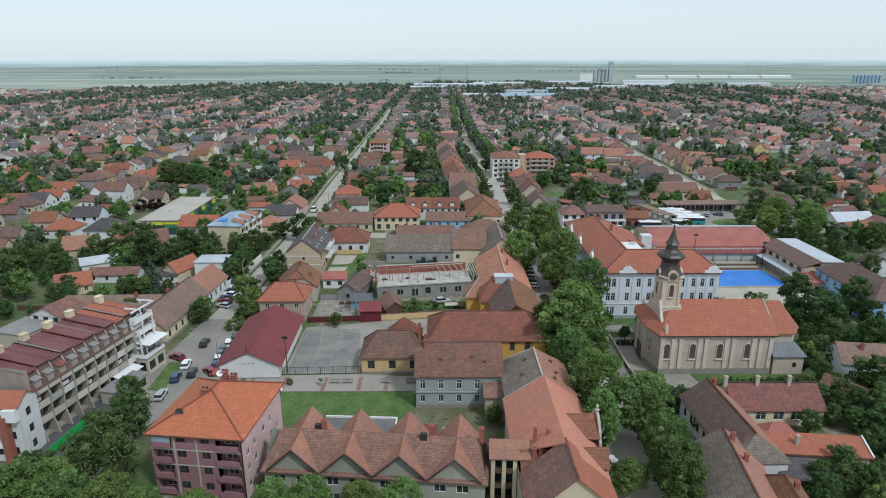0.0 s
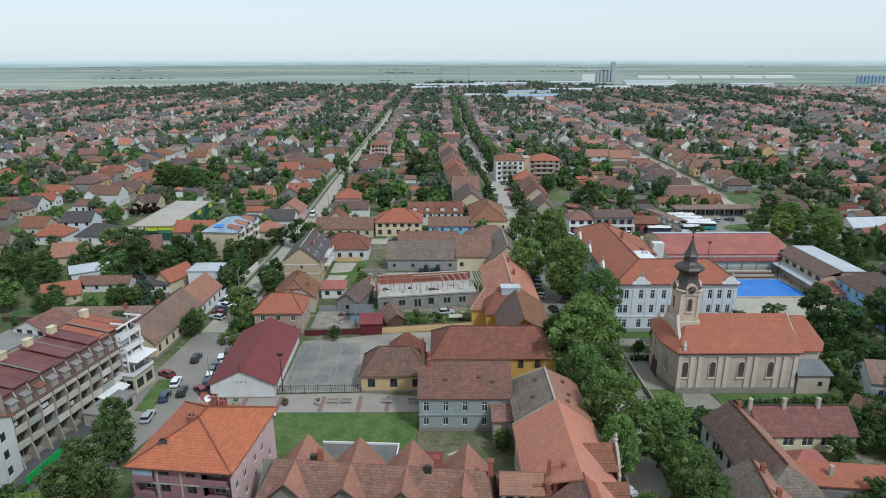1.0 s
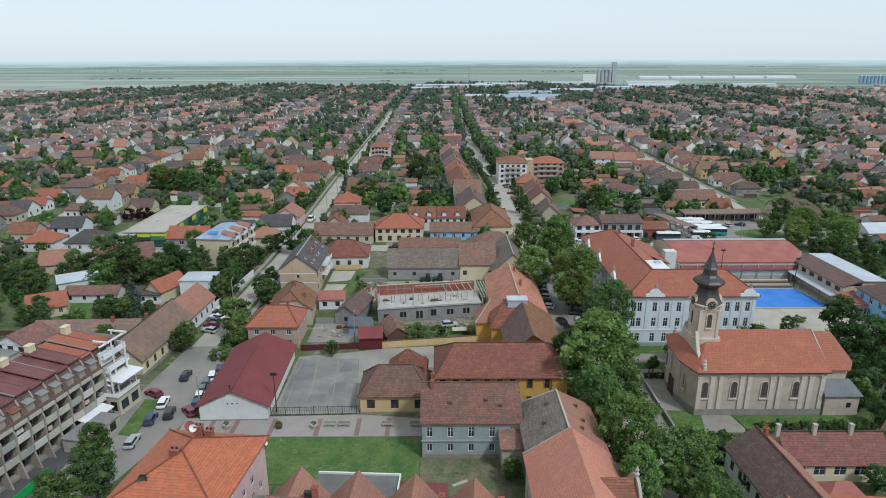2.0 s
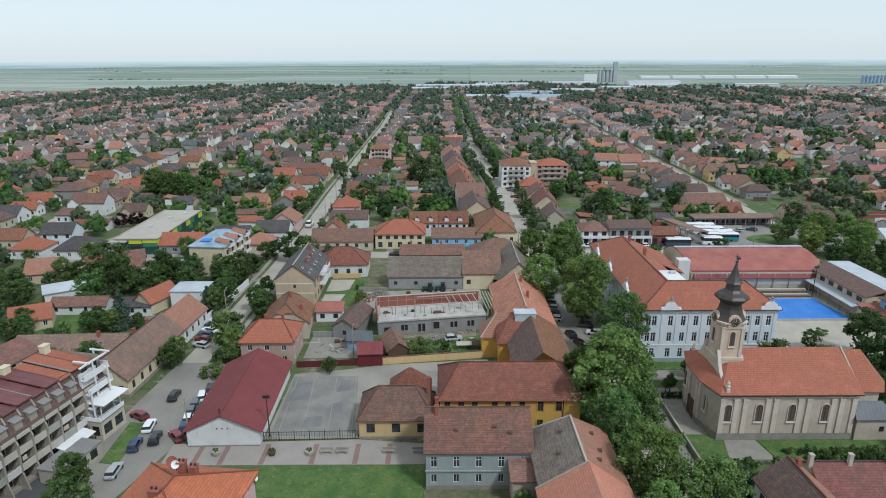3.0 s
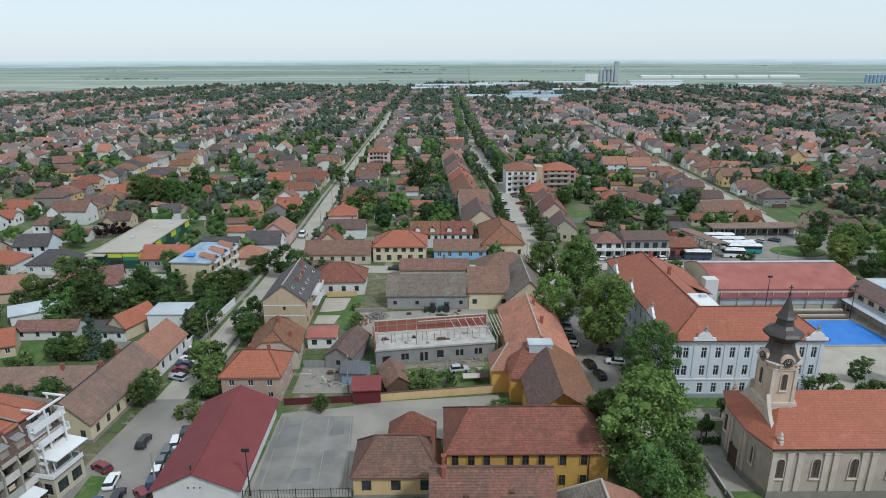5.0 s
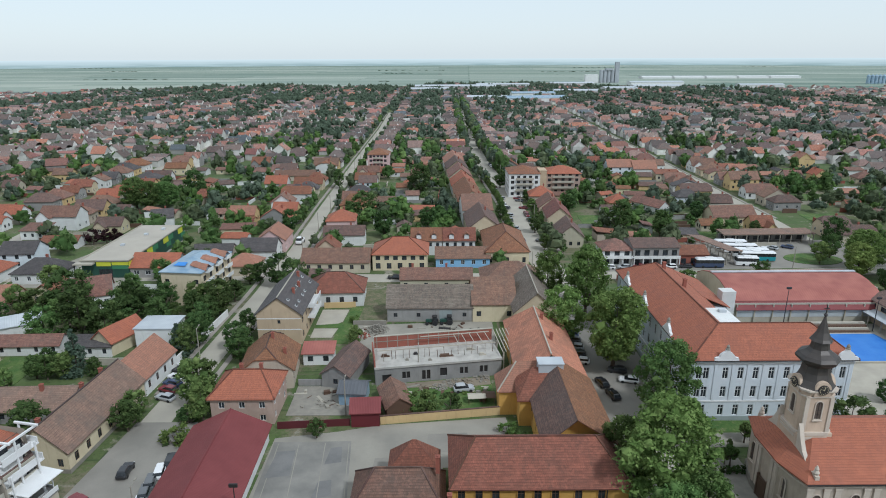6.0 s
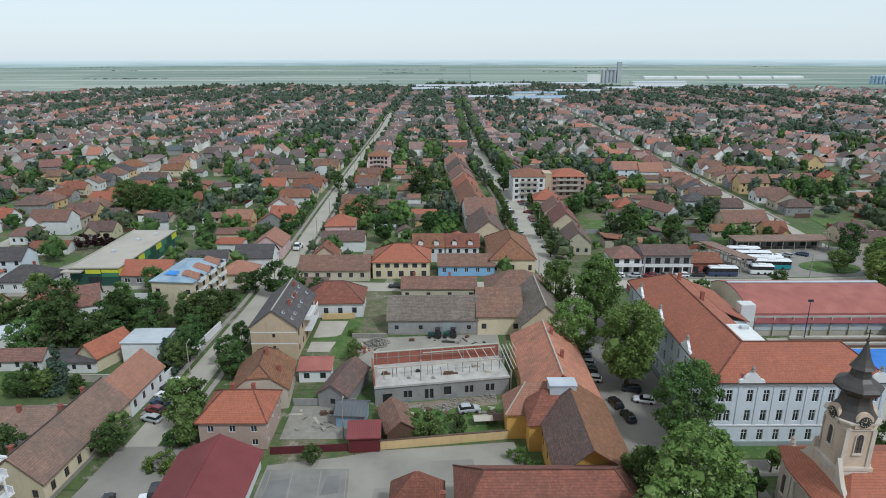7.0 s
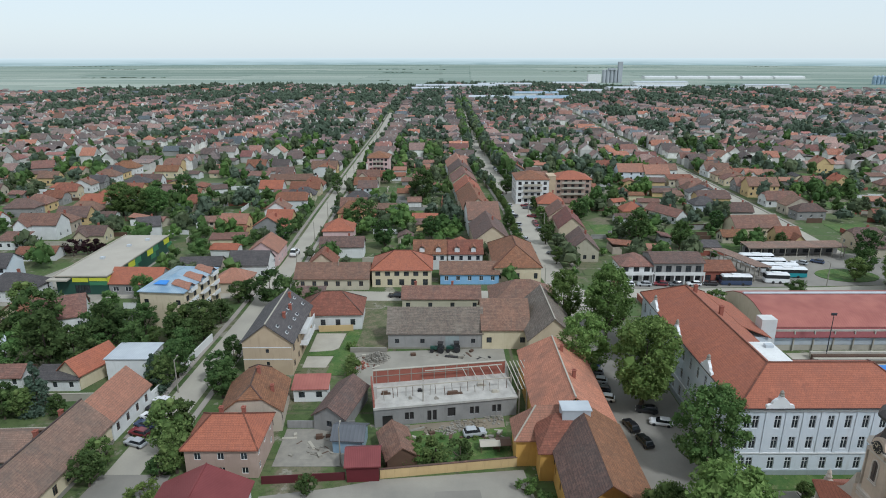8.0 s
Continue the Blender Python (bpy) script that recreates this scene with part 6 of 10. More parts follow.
    def dish(x, y, z, col, r=0.6, ang=200):
        a = part("satellite_dish", Soup().lathe(0, 0, [(0.05, 0), (r * 0.5, 0.05), (r * 0.85, 0.14), (r, 0.22), (r * 0.84, 0.16), (r * 0.5, 0.08)], 14), col, b)
        a.matrix_basis = Matrix.Translation((x, y, z)) @ Euler((radians(65), 0, radians(ang))).to_matrix().to_4x4()
        part("dish_arm", bar(Soup(), (x, y, z - 1.0), (x, y, z), 0.04), DARKM, b)
    dish(-3.6, -5.2, 13.2, DARKM, 0.65, 10)
    dish(-1.4, 3.6, 15.6, BRICK, 0.75, 10)
    dish(-0.6, 3.0, 15.7, WHITEP, 0.55, 10)
    dish(w / 2 + 0.2, d / 2 - 0.3, 10.6, WHITEP, 0.45, 90)
    return b


pink_house()


# ---- row with cross gables ----
def gable_row():
    b = thing("gabled_row", -6.9, 83.6, -5.8, "long grey house row with four pairs of orange cross gables", "row house")
    claim(-6.9, 83.6, 36, 13, -5.8)
    w, d, h, t = 33.6, 9.6, 6.0, 10.0
    x, y = w / 2, d / 2
    s = Soup()
    gx = [-12.2, -4.0, 4.1, 12.3]
    hs = []
    for g0 in gx:
        for u, ww in ((-2.2, 1.8), (1.2, 1.8)):
            hs.append((x + g0 + u - ww / 2, x + g0 + u + ww / 2, 3.6, 4.9))
            add_window(b, (g0 + u, -y, 3.6), 0, ww, 1.3, "white")
            hs.append((x + g0 + u - ww / 2, x + g0 + u + ww / 2, 0.8, 2.1))
            add_window(b, (g0 + u, -y, 0.8), 0, ww, 1.3, "white")
    wall_run(s, (-x, -y), (x, -y), 0, h, hs)
    wall_run(s, (x, -y), (x, y), 0, h)
    wall_run(s, (x, y), (-x, y), 0, h)
    wall_run(s, (-x, y), (-x, -y), 0, h)
    for g0 in gx:
        part("gable_wall", Soup().face((g0 - 3.7, -y - 0.003, h - 0.2), (g0 + 3.7, -y - 0.003, h - 0.2), (g0, -y - 0.003, t - 0.6)), GREYG, b)
        part("gable_wall", Soup().face((g0 + 3.7, y + 0.003, h - 0.2), (g0 - 3.7, y + 0.003, h - 0.2), (g0, y + 0.003, t - 0.1)), GREYG, b)
    s.face((x, -y, h), (x, y, h), (x, 0, t)).face((-x, y, h), (-x, -y, h), (-x, 0, t))
    part("wall", s, GREYG, b)
    planes = roof_planes(w, d, h - 0.1, "hip", "x", t - h, 0.5, x - 1.6)
    slab("roof", planes, TILE_OLD, b, 0.2)
    for g0 in gx:
        zt, ze = t + 0.15, h - 0.1
        slab("cross_gable_roof", [[(g0 - 4.0, y + 1.1, ze), (g0 - 4.0, -y - 0.5, ze), (g0, -y - 0.5, zt - 0.5), (g0, y + 1.1, zt + 0.3)]], TILE_PINK, b, 0.18, "pale orange gable slope")
        slab("cross_gable_roof", [[(g0 + 4.0, -y - 0.5, ze), (g0 + 4.0, y + 1.1, ze), (g0 + 0.02, y + 1.1, zt + 0.3), (g0 + 0.02, -y - 0.5, zt - 0.5)]], TILE_PINK, b, 0.18, "pale orange gable slope")
        part("verge_tiles", bar(bar(Soup(), (g0 - 4.0, -y - 0.5, ze), (g0, -y - 0.5, zt - 0.5), 0.12), (g0, -y - 0.5, zt - 0.5), (g0 + 4.0, -y - 0.5, ze), 0.12), TILE_BROWN, b)
    for cx in (-8.6, 8.3, 16.0):
        chimney(b, cx, 0.5, 9.0, 11.4, 0.7)
    for cx, cy in ((-9.6, 0.6), (7.2, -0.4)):
        part("roof_light", Soup().box(cx - 0.5, cy - 0.3, 9.2, cx + 0.5, cy + 0.3, 10.6), DARKM, b)
    return b


GREYG = plain("olive_grey_plaster", (0.34, 0.335, 0.275), (0.28, 0.275, 0.225), 0.92)
gable_row()
part_b = building("flat_roof_shed", "low shed with a grey sheet roof behind the row", "shed", -11.6, 95.6, 12.5, 5.0, 2.6, -3, ("shed", "x", 0.4), WHITE, FELT, {}, "dark", 0.2)
part("parapet", Soup().box(-6.5, 2.72, 2.9, 6.5, 2.95, 3.5).box(6.3, -2.6, 2.9, 6.5, 2.71, 3.5), WHITEP, part_b, "white parapet edge")
building("red_shed", "low shed with a dull red sheet roof", "shed", -1.6, 94.6, 7.4, 3.6, 2.3, -3, ("shed", "x", 0.6), BEIGE, METAL_RED, {}, "dark", 0.2)


def loggia_block():
    b = thing("loggia_block", 13.3, 81.6, -3, "narrow apartment front with stacked open loggias", "apartment building")
    claim(14.2, 79, 8, 8)
    w, d, h = 5.6, 4.6, 8.4
    s = Soup().box(-w / 2, 1.5 - d / 2, 0, w / 2, d / 2, h)
    part("wall", s, BEIGE, b)
    for i in range(4):
        part("column", Soup().box(-w / 2 + i * 1.65, -d / 2, 0, -w / 2 + i * 1.65 + 0.6, -d / 2 + 0.5, h), CREAM, b)
    for z in (0.2, 2.9, 5.6):
        part("balcony", Soup().box(-w / 2, -d / 2 + 0.1, z, w / 2, 1.5 - d / 2, z + 0.15).box(-w / 2, -d / 2 + 0.12, z + 0.152, w / 2, -d / 2 + 0.2, z + 0.9), BROWNW, b)
        for u in (-1.6, 0.1, 1.8):
            add_window(b, (u, 1.5 - d / 2 - 0.19, z + 0.3), 0, 1.1, 1.9, "dark")
    slab("roof", roof_planes(w, d, h, "gable", "x", 1.5, 0.3), TILE_PINK, b)
    return b


loggia_block()
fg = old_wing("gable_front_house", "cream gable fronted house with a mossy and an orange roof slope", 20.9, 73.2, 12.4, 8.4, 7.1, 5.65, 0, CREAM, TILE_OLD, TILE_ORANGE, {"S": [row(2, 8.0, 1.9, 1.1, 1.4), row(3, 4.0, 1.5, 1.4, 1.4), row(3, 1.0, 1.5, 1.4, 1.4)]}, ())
building("side_house", "low link roof of red-brown tiles with chimneys", "house", 18.3, 80.2, 6.6, 4.2, 7.0, 0, ("gable", "x", 2.2), BEIGE, TILE_RED, {"S": [row(2, 4.2, 1.0, 1.4)]}, "dark", 0.3, chims=((-1.5, -0.6), (-0.5, -0.6)))


# ---- long apartment block with mansard ----
def mansard_block():
    b = thing("apartment_block", -70.74, 112.85, -12.1, "long concrete apartment block with a maroon stepped mansard roof", "apartment building")
    claim(-71, 111, 20, 44)
    L, D, h = 31.0, 11.0, 9.2
    xe, y0 = D / 2, -L / 2
    n = 11
    m = L / n
    s = Soup()
    hs = []
    for i in range(n):
        for z in (0.4, 3.4, 6.3):
            hs.append((i * m + 0.25, (i + 1) * m - 0.25, z + 0.2, z + 2.3))
    wall_run(s, (xe, y0), (xe, y0 + L), 0, h, hs, 1.3)
    wall_run(s, (xe, y0 + L), (-xe, y0 + L), 0, 14)
    wall_run(s, (-xe, y0 + L), (-xe, y0), 0, 12)
    wall_run(s, (-xe, y0), (xe, y0), 0, 14)
    part("wall", s, BLOCKW, b)
    back = Soup().box(xe - 1.45, y0 + 0.1, 0.3, xe - 1.31, y0 + L - 0.1, h)
    part("loggia_back", back, GREY, b)
    for i in range(n + 1):
        yy = y0 + i * m
        fin = Soup()
        fin.prism([(xe + 0.01, yy - 0.14), (xe + 1.5, yy - 0.14), (xe + 1.5, yy + 0.14), (xe + 0.01, yy + 0.14)], 0, 3.2, [(xe + 0.01, yy - 0.14), (xe + 0.7, yy - 0.14), (xe + 0.7, yy + 0.14), (xe + 0.01, yy + 0.14)])
        fin.prism([(xe + 0.01, yy - 0.14), (xe + 0.7, yy - 0.14), (xe + 0.7, yy + 0.14), (xe + 0.01, yy + 0.14)], 3.2, 8.2, [(xe + 0.01, yy - 0.14), (xe + 1.0, yy - 0.14), (xe + 1.0, yy + 0.14), (xe + 0.01, yy + 0.14)])
        fin.prism([(xe - 0.4, yy - 0.14), (xe + 1.0, yy - 0.14), (xe + 1.0, yy + 0.14), (xe - 0.4, yy + 0.14)], 8.2, 13.0, [(xe - 1.6, yy - 0.14), (xe - 1.2, yy - 0.14), (xe - 1.2, yy + 0.14), (xe - 1.6, yy + 0.14)])
        part("fin_wall", fin, BLOCKW, b)
    for i in range(n):
        ya, yb = y0 + i * m + 0.16, y0 + (i + 1) * m - 0.16
        for z in (3.4, 6.3):
            part("balcony", Soup().box(xe - 1.2, ya, z - 0.1, xe + 0.75, yb, z + 0.1).box(xe + 0.62, ya, z + 0.102, xe + 0.75, yb, z + 1.15), (RAIL, RAIL, RAIL_W, RAIL, RAIL_G)[(i * 3 + int(z)) % 5], b)
        part("balcony", Soup().box(xe - 1.0, ya, 9.0, xe + 0.85, yb, 9.2).box(xe + 0.74, ya, 9.202, xe + 0.88, yb, 9.7), RAIL, b)
        for z in (0.4, 3.4, 6.3):
            add_window(b, (xe - 1.30 + 0.18, (ya + yb) / 2, z + 0.25), 90, 1.9, 1.7, "brown" if (i + int(z)) % 3 else "white")
        # mansard dormer
        dm = part("dormer", Soup().prism([(xe - 1.9, ya + 0.55), (xe + 0.3, ya + 0.55), (xe + 0.3, yb - 0.55), (xe - 1.9, yb - 0.55)], 9.7, 11.6), BLOCKW, b)
        slab("dormer_roof", [[(xe - 2.4, ya + 0.4, 12.4), (xe + 0.55, ya + 0.4, 11.6), (xe + 0.55, yb - 0.4, 11.6), (xe - 2.4, yb - 0.4, 12.4)]], (TILE_RED if i == 2 else GREY_SHEET), dm, 0.14)
        w1 = new("window", window_meshes(1.1, 1.0, "white")[0])
        w1.parent, w1.matrix_basis = dm, pose(xe + 0.20, (ya + yb) / 2, 10.2, 0, 0, 90)
    # mansard slope, cap roof in steps
    slab("mansard", [[(xe + 0.6, y0, 9.6), (xe + 0.6, y0 + L, 9.6), (xe - 1.5, y0 + L, 13.2), (xe - 1.5, y0, 13.2)]], TILE_BROWN, b, 0.2)
    for i in range(n):
        ya, yb = y0 + i * m, y0 + (i + 1) * m
        dz = 0.35 * (i % 2)
        slab("cap_roof", [[(xe - 0.8, ya + 0.1, 13.0 + dz), (xe - 0.8, yb - 0.1, 13.0 + dz), (-xe + 0.3, yb - 0.1, 14.1 + dz), (-xe + 0.3, ya + 0.1, 14.1 + dz)]], TILE_ORANGE if i >= n - 3 else METAL_OX, b, 0.2)
        part("roof_parapet", bar(Soup(), (xe - 0.9, ya, 13.3), (-xe + 0.2, ya, 14.42), 0.10), METAL_OX if i % 3 else GREY_SHEET, b)
    slab("rear_roof", [[(-xe + 0.35, y0, 14.0), (-xe + 0.35, y0 + L, 14.0), (-xe - 0.6, y0 + L, 11.6), (-xe - 0.6, y0, 11.6)]], METAL_OX, b, 0.2)
    for i in (1, 3, 5, 7, 10):
        part("chimney", Soup().box(-xe + 0.6, y0 + i * m + 0.5, 13.4, -xe + 1.7, y0 + i * m + 1.9, 15.5).box(-xe + 0.5, y0 + i * m + 0.4, 15.502, -xe + 1.8, y0 + i * m + 2.0, 15.65), CREAM, b)
    # white stepped end: balconies one above the other behind tall white posts, open beams on top
    ya, yb = y0 + L - 5.4, y0 + L - 0.6
    part("end_wall", Soup().box(xe + 0.02, ya, 0, xe + 0.45, yb - 1.0, 12.6), WHITE, b, "white rendered end bay")
    for j, z in enumerate((3.1, 5.9, 8.7, 11.4)):
        q = xe + 2.3 - 0.35 * j
        part("end_balcony", Soup().box(xe + 0.46, ya, z - 0.15, q, yb, z + 0.02).box(q - 0.12, ya, z + 0.022, q, yb, z + 1.0).box(xe - 2.6, yb + 0.002, z - 0.15, q, yb + 1.3, z + 0.02).box(xe - 2.6, yb + 1.18, z + 0.022, q - 0.125, yb + 1.3, z + 1.0), WHITEP, b, "white end balcony")
        for k in range(2):
            add_window(b, (xe + 0.44, ya + 1.3 + 2.3 * k, z + 0.2), 90, 1.3, 1.9, "dark")
    for px, py, tp in ((xe + 2.0, ya + 0.1, 9.8), (xe + 2.0, yb - 0.1, 12.6), (xe + 1.2, (ya + yb) / 2, 14.2), (xe - 1.4, yb + 1.0, 14.6)):
        part("end_post", Soup().box(px - 0.11, py - 0.11, 0, px + 0.11, py + 0.11, tp), WHITEP, b, "tall white post")
    for a, c in (((xe + 1.2, ya - 0.6, 14.2), (xe + 1.2, yb + 1.6, 14.2)), ((xe - 2.0, yb + 1.0, 14.6), (xe + 2.0, yb + 1.0, 14.6)), ((xe - 1.6, ya + 1.2, 14.4), (xe + 1.8, ya + 1.2, 14.4))):
        part("end_beam", bar(Soup(), a, c, 0.14), WHITEP, b, "white open roof beam")
    rb = random.Random(4)
    for i in range(n - 1):
        for z in (3.4, 6.3):
            if rb.random() < 0.2:
                yy = y0 + i * m + rb.uniform(0.5, 1.0)
                part("laundry" if rb.random() < 0.5 else "awning", Soup().box(xe + 0.2, yy, z + 1.2, xe + 0.26, yy + rb.uniform(0.6, 1.5), z + 2.0), rb.choice((WHITE, CREAM, WHITE, BEIGE)), b)
    return b


RAIL = plain("cream_railing", (0.50, 0.47, 0.39), (0.40, 0.375, 0.31), 0.9, 0.4)
RAIL_W = plain("pale_railing", (0.60, 0.58, 0.53), (0.50, 0.48, 0.44), 0.9, 0.4)
RAIL_G = plain("grey_green_railing", (0.36, 0.37, 0.32), (0.29, 0.30, 0.26), 0.9, 0.4)
METAL_OX = ribbed("oxide_sheet", (0.125, 0.042, 0.042), (0.17, 0.062, 0.058), 0.55, 1.2, 0.1)
GREY_SHEET = plain("grey_sheet", (0.26, 0.25, 0.235), (0.20, 0.19, 0.18), 0.8)
mansard_block()
tn = building("terrace_block", "white two storey terrace block beside the apartments", "annex", -61.6, 123.8, 4.4, 6.0, 3.6, -12.1, ("flat", "x", 0), BEIGE, GREY_SHEET, {"E": [row(2, 0.8, 2.0, 2.0, 0.6)], "S": [row(2, 0.8, 1.5, 2.0, 0.5)]}, "dark", 0.15)
part("parapet", Soup().box(-2.3, -3.12, 3.86, 2.3, -3.0, 4.6).box(2.18, -2.99, 3.86, 2.3, 3.1, 4.6), WHITEP, tn, "white terrace parapet")
cn = thing("cafe_canopy", -60.9, 124.3, -12.1, "white fabric canopy over a roof terrace", "canopy", z=3.85)
slab("canopy", [[(-2.2, -3.0, 3.1), (2.3, -3.0, 2.9), (2.8, 2.9, 3.2), (-2.2, 2.9, 3.5)]], WHITEP, cn, 0.12)
for px, py in ((-1.9, -2.6), (1.2, -2.6), (1.2, 2.2), (-1.9, 2.2)):
    part("post", Soup().box(px - 0.06, py - 0.06, 0, px + 0.06, py + 0.06, 2.95), WHITEP, cn)
cn = thing("shop_canopy", -62.6, 117.2, -12.1, "white sloping shop canopy on thin posts", "canopy")
slab("canopy", [[(-2.4, -3.6, 3.4), (1.6, -3.6, 2.7), (1.6, 2.6, 2.7), (-2.4, 2.6, 3.4)]], WHITEP, cn, 0.12)
for px, py in ((1.4, -3.4), (1.4, -0.4), (1.4, 2.4), (-2.2, -3.4), (-2.2, 2.4)):
    part("post", Soup().box(px - 0.06, py - 0.06, 0, px + 0.06, py + 0.06, 2.6), DARKM, cn)
building("terrace_annex", "low flat annex with a grey felt roof", "annex", -61.2, 112.6, 4.6, 8.5, 2.6, -12, ("flat", "x", 0), PALEC, GREY_SHEET, {"E": [row(3, 0.6, 1.6, 1.7)]}, "dark", 0.2)
w2 = building("white_block", "white balconied apartment house with an orange roof", "apartment building", -73.4, 93.3, 12.0, 5.2, 10.4, 0, ("gable", "x", 1.5), WHITE, TILE_ORANGE,
              {"S": [row(4, 1.2, 1.6, 1.5, 1.0), row(4, 4.2, 1.6, 1.5, 1.0), row(4, 7.4, 1.6, 1.5, 1.0)], "E": [row(1, 1.2, 1.2, 1.5), row(1, 4.2, 1.2, 1.5), row(1, 7.4, 1.2, 1.5)]}, "dark", 0.4)
for z in (3.4, 6.6):
    part("balcony", Soup().box(-6.0, -3.8, z - 0.15, 3.2, -2.61, z).box(-6.0, -3.8, z + 0.002, 3.2, -3.68, z + 1.0), WHITEP, w2)
part("brick_pier", Soup().box(3.3, -3.9, 0, 4.5, -2.62, 9.0), BRICK, w2, "red brick pier")
part("bay", Soup().box(4.0, -3.6, 8.0, 6.2, -2.63, 10.2), WHITEP, w2, "white boxed bay under the eaves")
fence = thing("green_fence", -63.6, 97.4, 83, "bright green sheet fence on posts", "fence")
part("sheet", Soup().box(-5.6, -0.05, 0.2, 5.0, 0.05, 1.7), TARP, fence)
for i in range(5):
    part("post", Soup().box(-5.5 + i * 2.6, 0.052, 0, -5.4 + i * 2.6, 0.15, 1.6), DARKM, fence)

# houses behind the block
building("house", "tall gable house with a brown roof and shaded balconies", "house", -92.5, 144.0, 9.5, 8.0, 5.2, -14, ("gable", "y", 2.4), WHITE, TILE_OLD, {"S": [row(3, 1.0, 1.6, 1.6), row(3, 3.9, 1.6, 1.6)], "E": [row(3, 3.8, 1.1, 1.3)]}, "dark")
building("barn", "long low barn with a wide faded brown roof", "barn", -83.6, 154.2, 24.5, 9.0, 2.8, 2, ("gable", "x", 2.4), GREY, TILE_FADED, {"S": [row(5, 1.0, 1.0, 1.1)]}, "dark", chims=((6, -0.8),))
building("flat_annex", "flat roofed grey annex behind the block", "annex", -96.5, 137.0, 9, 9, 4.0, -14, ("flat", "x", 0), BEIGE, GREY_SHEET, {}, "dark", 0.2)
# row along the west street
building("street_row", "long old street house with a weathered brown tile roof", "house", -66.3, 147.3, 9.4, 23.8, 4.2, -4, ("gable", "y", 4.1), CREAM, TILE_FADED, {"E": [row(7, 1.2, 1.1, 1.7, 1.6)], "S": [row(2, 1.2, 1.0, 1.5)]}, "brown", 0.45, chims=((-1.6, -9), (-1.0, 2), (-2.5, 10)), caps=TILE_BROWN, base=0.8)
building("street_row", "white street house with a red-orange tile roof", "house", -64.8, 166.2, 8.8, 13.0, 4.0, -4, ("gable", "y", 3.7), WHITE, TILE_PINK, {"E": [row(4, 1.2, 1.0, 1.6, 1.2)], "N": [row(1, 1.2, 1.0, 1.4)]}, "brown", 0.4)
building("flat_house", "white flat roofed cube house", "house", -67.8, 183.4, 8.8, 7.4, 5.6, 0, ("flat", "x", 0), WHITE, METAL_GREY, {"S": [row(1, 1.4, 0.9, 0.8)]}, "dark", 0.25)
building("house", "small house with an orange gable roof", "house", -77.5, 183.0, 6.0, 10.0, 3.4, -22, ("gable", "y", 2.6), CREAM, TILE_ORANGE, {"S": [row(2, 1.0, 0.9, 1.2)]})
building("garden_row", "long low outbuilding with a brown tile roof", "outbuilding", -96.5, 180.3, 14.5, 5, 2.6, 2, ("gable", "x", 1.6), WHITE, TILE_OLD, {"S": [row(4, 0.9, 0.9, 1.2)]}, "dark")
building("garden_row", "low white outbuilding with a grey roof", "outbuilding", -81.5, 179.0, 9.5, 4.5, 2.6, 0, ("shed", "x", 0.9), WHITE, TILE_DARK, {"S": [row(3, 0.9, 0.9, 1.2)]}, "dark")

# ---- houses north of the hall ----
ph = building("house", "two storey beige house with an orange hipped roof", "house", -38.2, 154.2, 11.6, 10.0, 5.7, 0, ("hip", "x", 3.0), ROSE, TILE_ORANGE, {"S": [row(3, 3.4, 1.1, 1.3, 1.5), row(3, 0.8, 1.1, 1.2, 1.5)], "E": [row(3, 3.4, 1.1, 1.3), row(2, 0.8, 1.1, 1.3)]}, "white", 0.5, chims=((2.5, 0.8), (-1.5, 1.4)), hip=2.6, caps=TILE_ORANGE)
building("house", "house with a steep orange hipped roof", "house", -37.6, 167.6, 10.6, 11.5, 4.4, 6, ("half", "y", 4.2), BEIGE, TILE_RED, {"S": [row(3, 1.2, 1.1, 1.4, 1.5)], "E": [row(2, 1.2, 1.1, 1.4)]}, "dark", 0.5, chims=((0.6, 1.5), (3.4, -1.6)), caps=TILE_OLD)
building("summer_kitchen", "small white outbuilding with a red sheet roof", "outbuilding", -28.6, 174.5, 6.6, 4.0, 2.8, 2, ("shed", "x", 0.9), WHITE, METAL_GYM, {"S": [row(2, 0.9, 1.2, 1.3)]}, "dark")
building("shed", "shed with a mossy tile roof", "shed", -21.6, 168.0, 6.0, 12.0, 3.2, -14, ("gable", "y", 2.0), GREY, TILE_BROWN, {"S": [row(1, 1.0, 1.0, 1.2)]}, "dark")
building("shed", "grey shed with a sheet roof", "shed", -18.6, 158.0, 5.2, 5.0, 2.8, -4, ("gable", "x", 1.2), METAL_BLUE, SLATE, {}, "dark")
building("red_shed", "dark red shed with a red sheet roof", "shed", -15.4, 150.6, 5.2, 5.0, 3.2, 3, ("gable", "x", 1.5), plain("maroon_wall", (0.12, 0.012, 0.018), (0.10, 0.012, 0.016), 0.8), METAL_RED, {}, "dark")
building("shed", "leaning shed with an old brown tile roof", "shed", -10.2, 155.2, 5.0, 8.0, 2.4, 16, ("gable", "y", 1.8), BROWNW, TILE_OLD, {}, "dark")
dh = building("house", "tall beige house with a dark tiled roof and white balconies", "house", -39.6, 193.6, 10.4, 20.5, 7.8, 0, ("gable", "y", 4.0), TAN, TILE_DARK, {"S": [row(1, 5.2, 0.7, 0.9), row(1, 2.2, 0.7, 0.9)], "E": [row(5, 1.0, 1.4, 1.6, 1.5), row(5, 4.6, 1.4, 1.6, 1.5)]}, "dark", 0.6, chims=((2.4, 2), (2.2, -3), (1.2, 7)), caps=PALEC)
part("floor_band", Soup().box(-5.25, -10.3, 3.6, 5.2, -10.254, 3.85).box(-5.25, -10.3, 6.4, 5.2, -10.255, 6.6), WHITEP, dh)
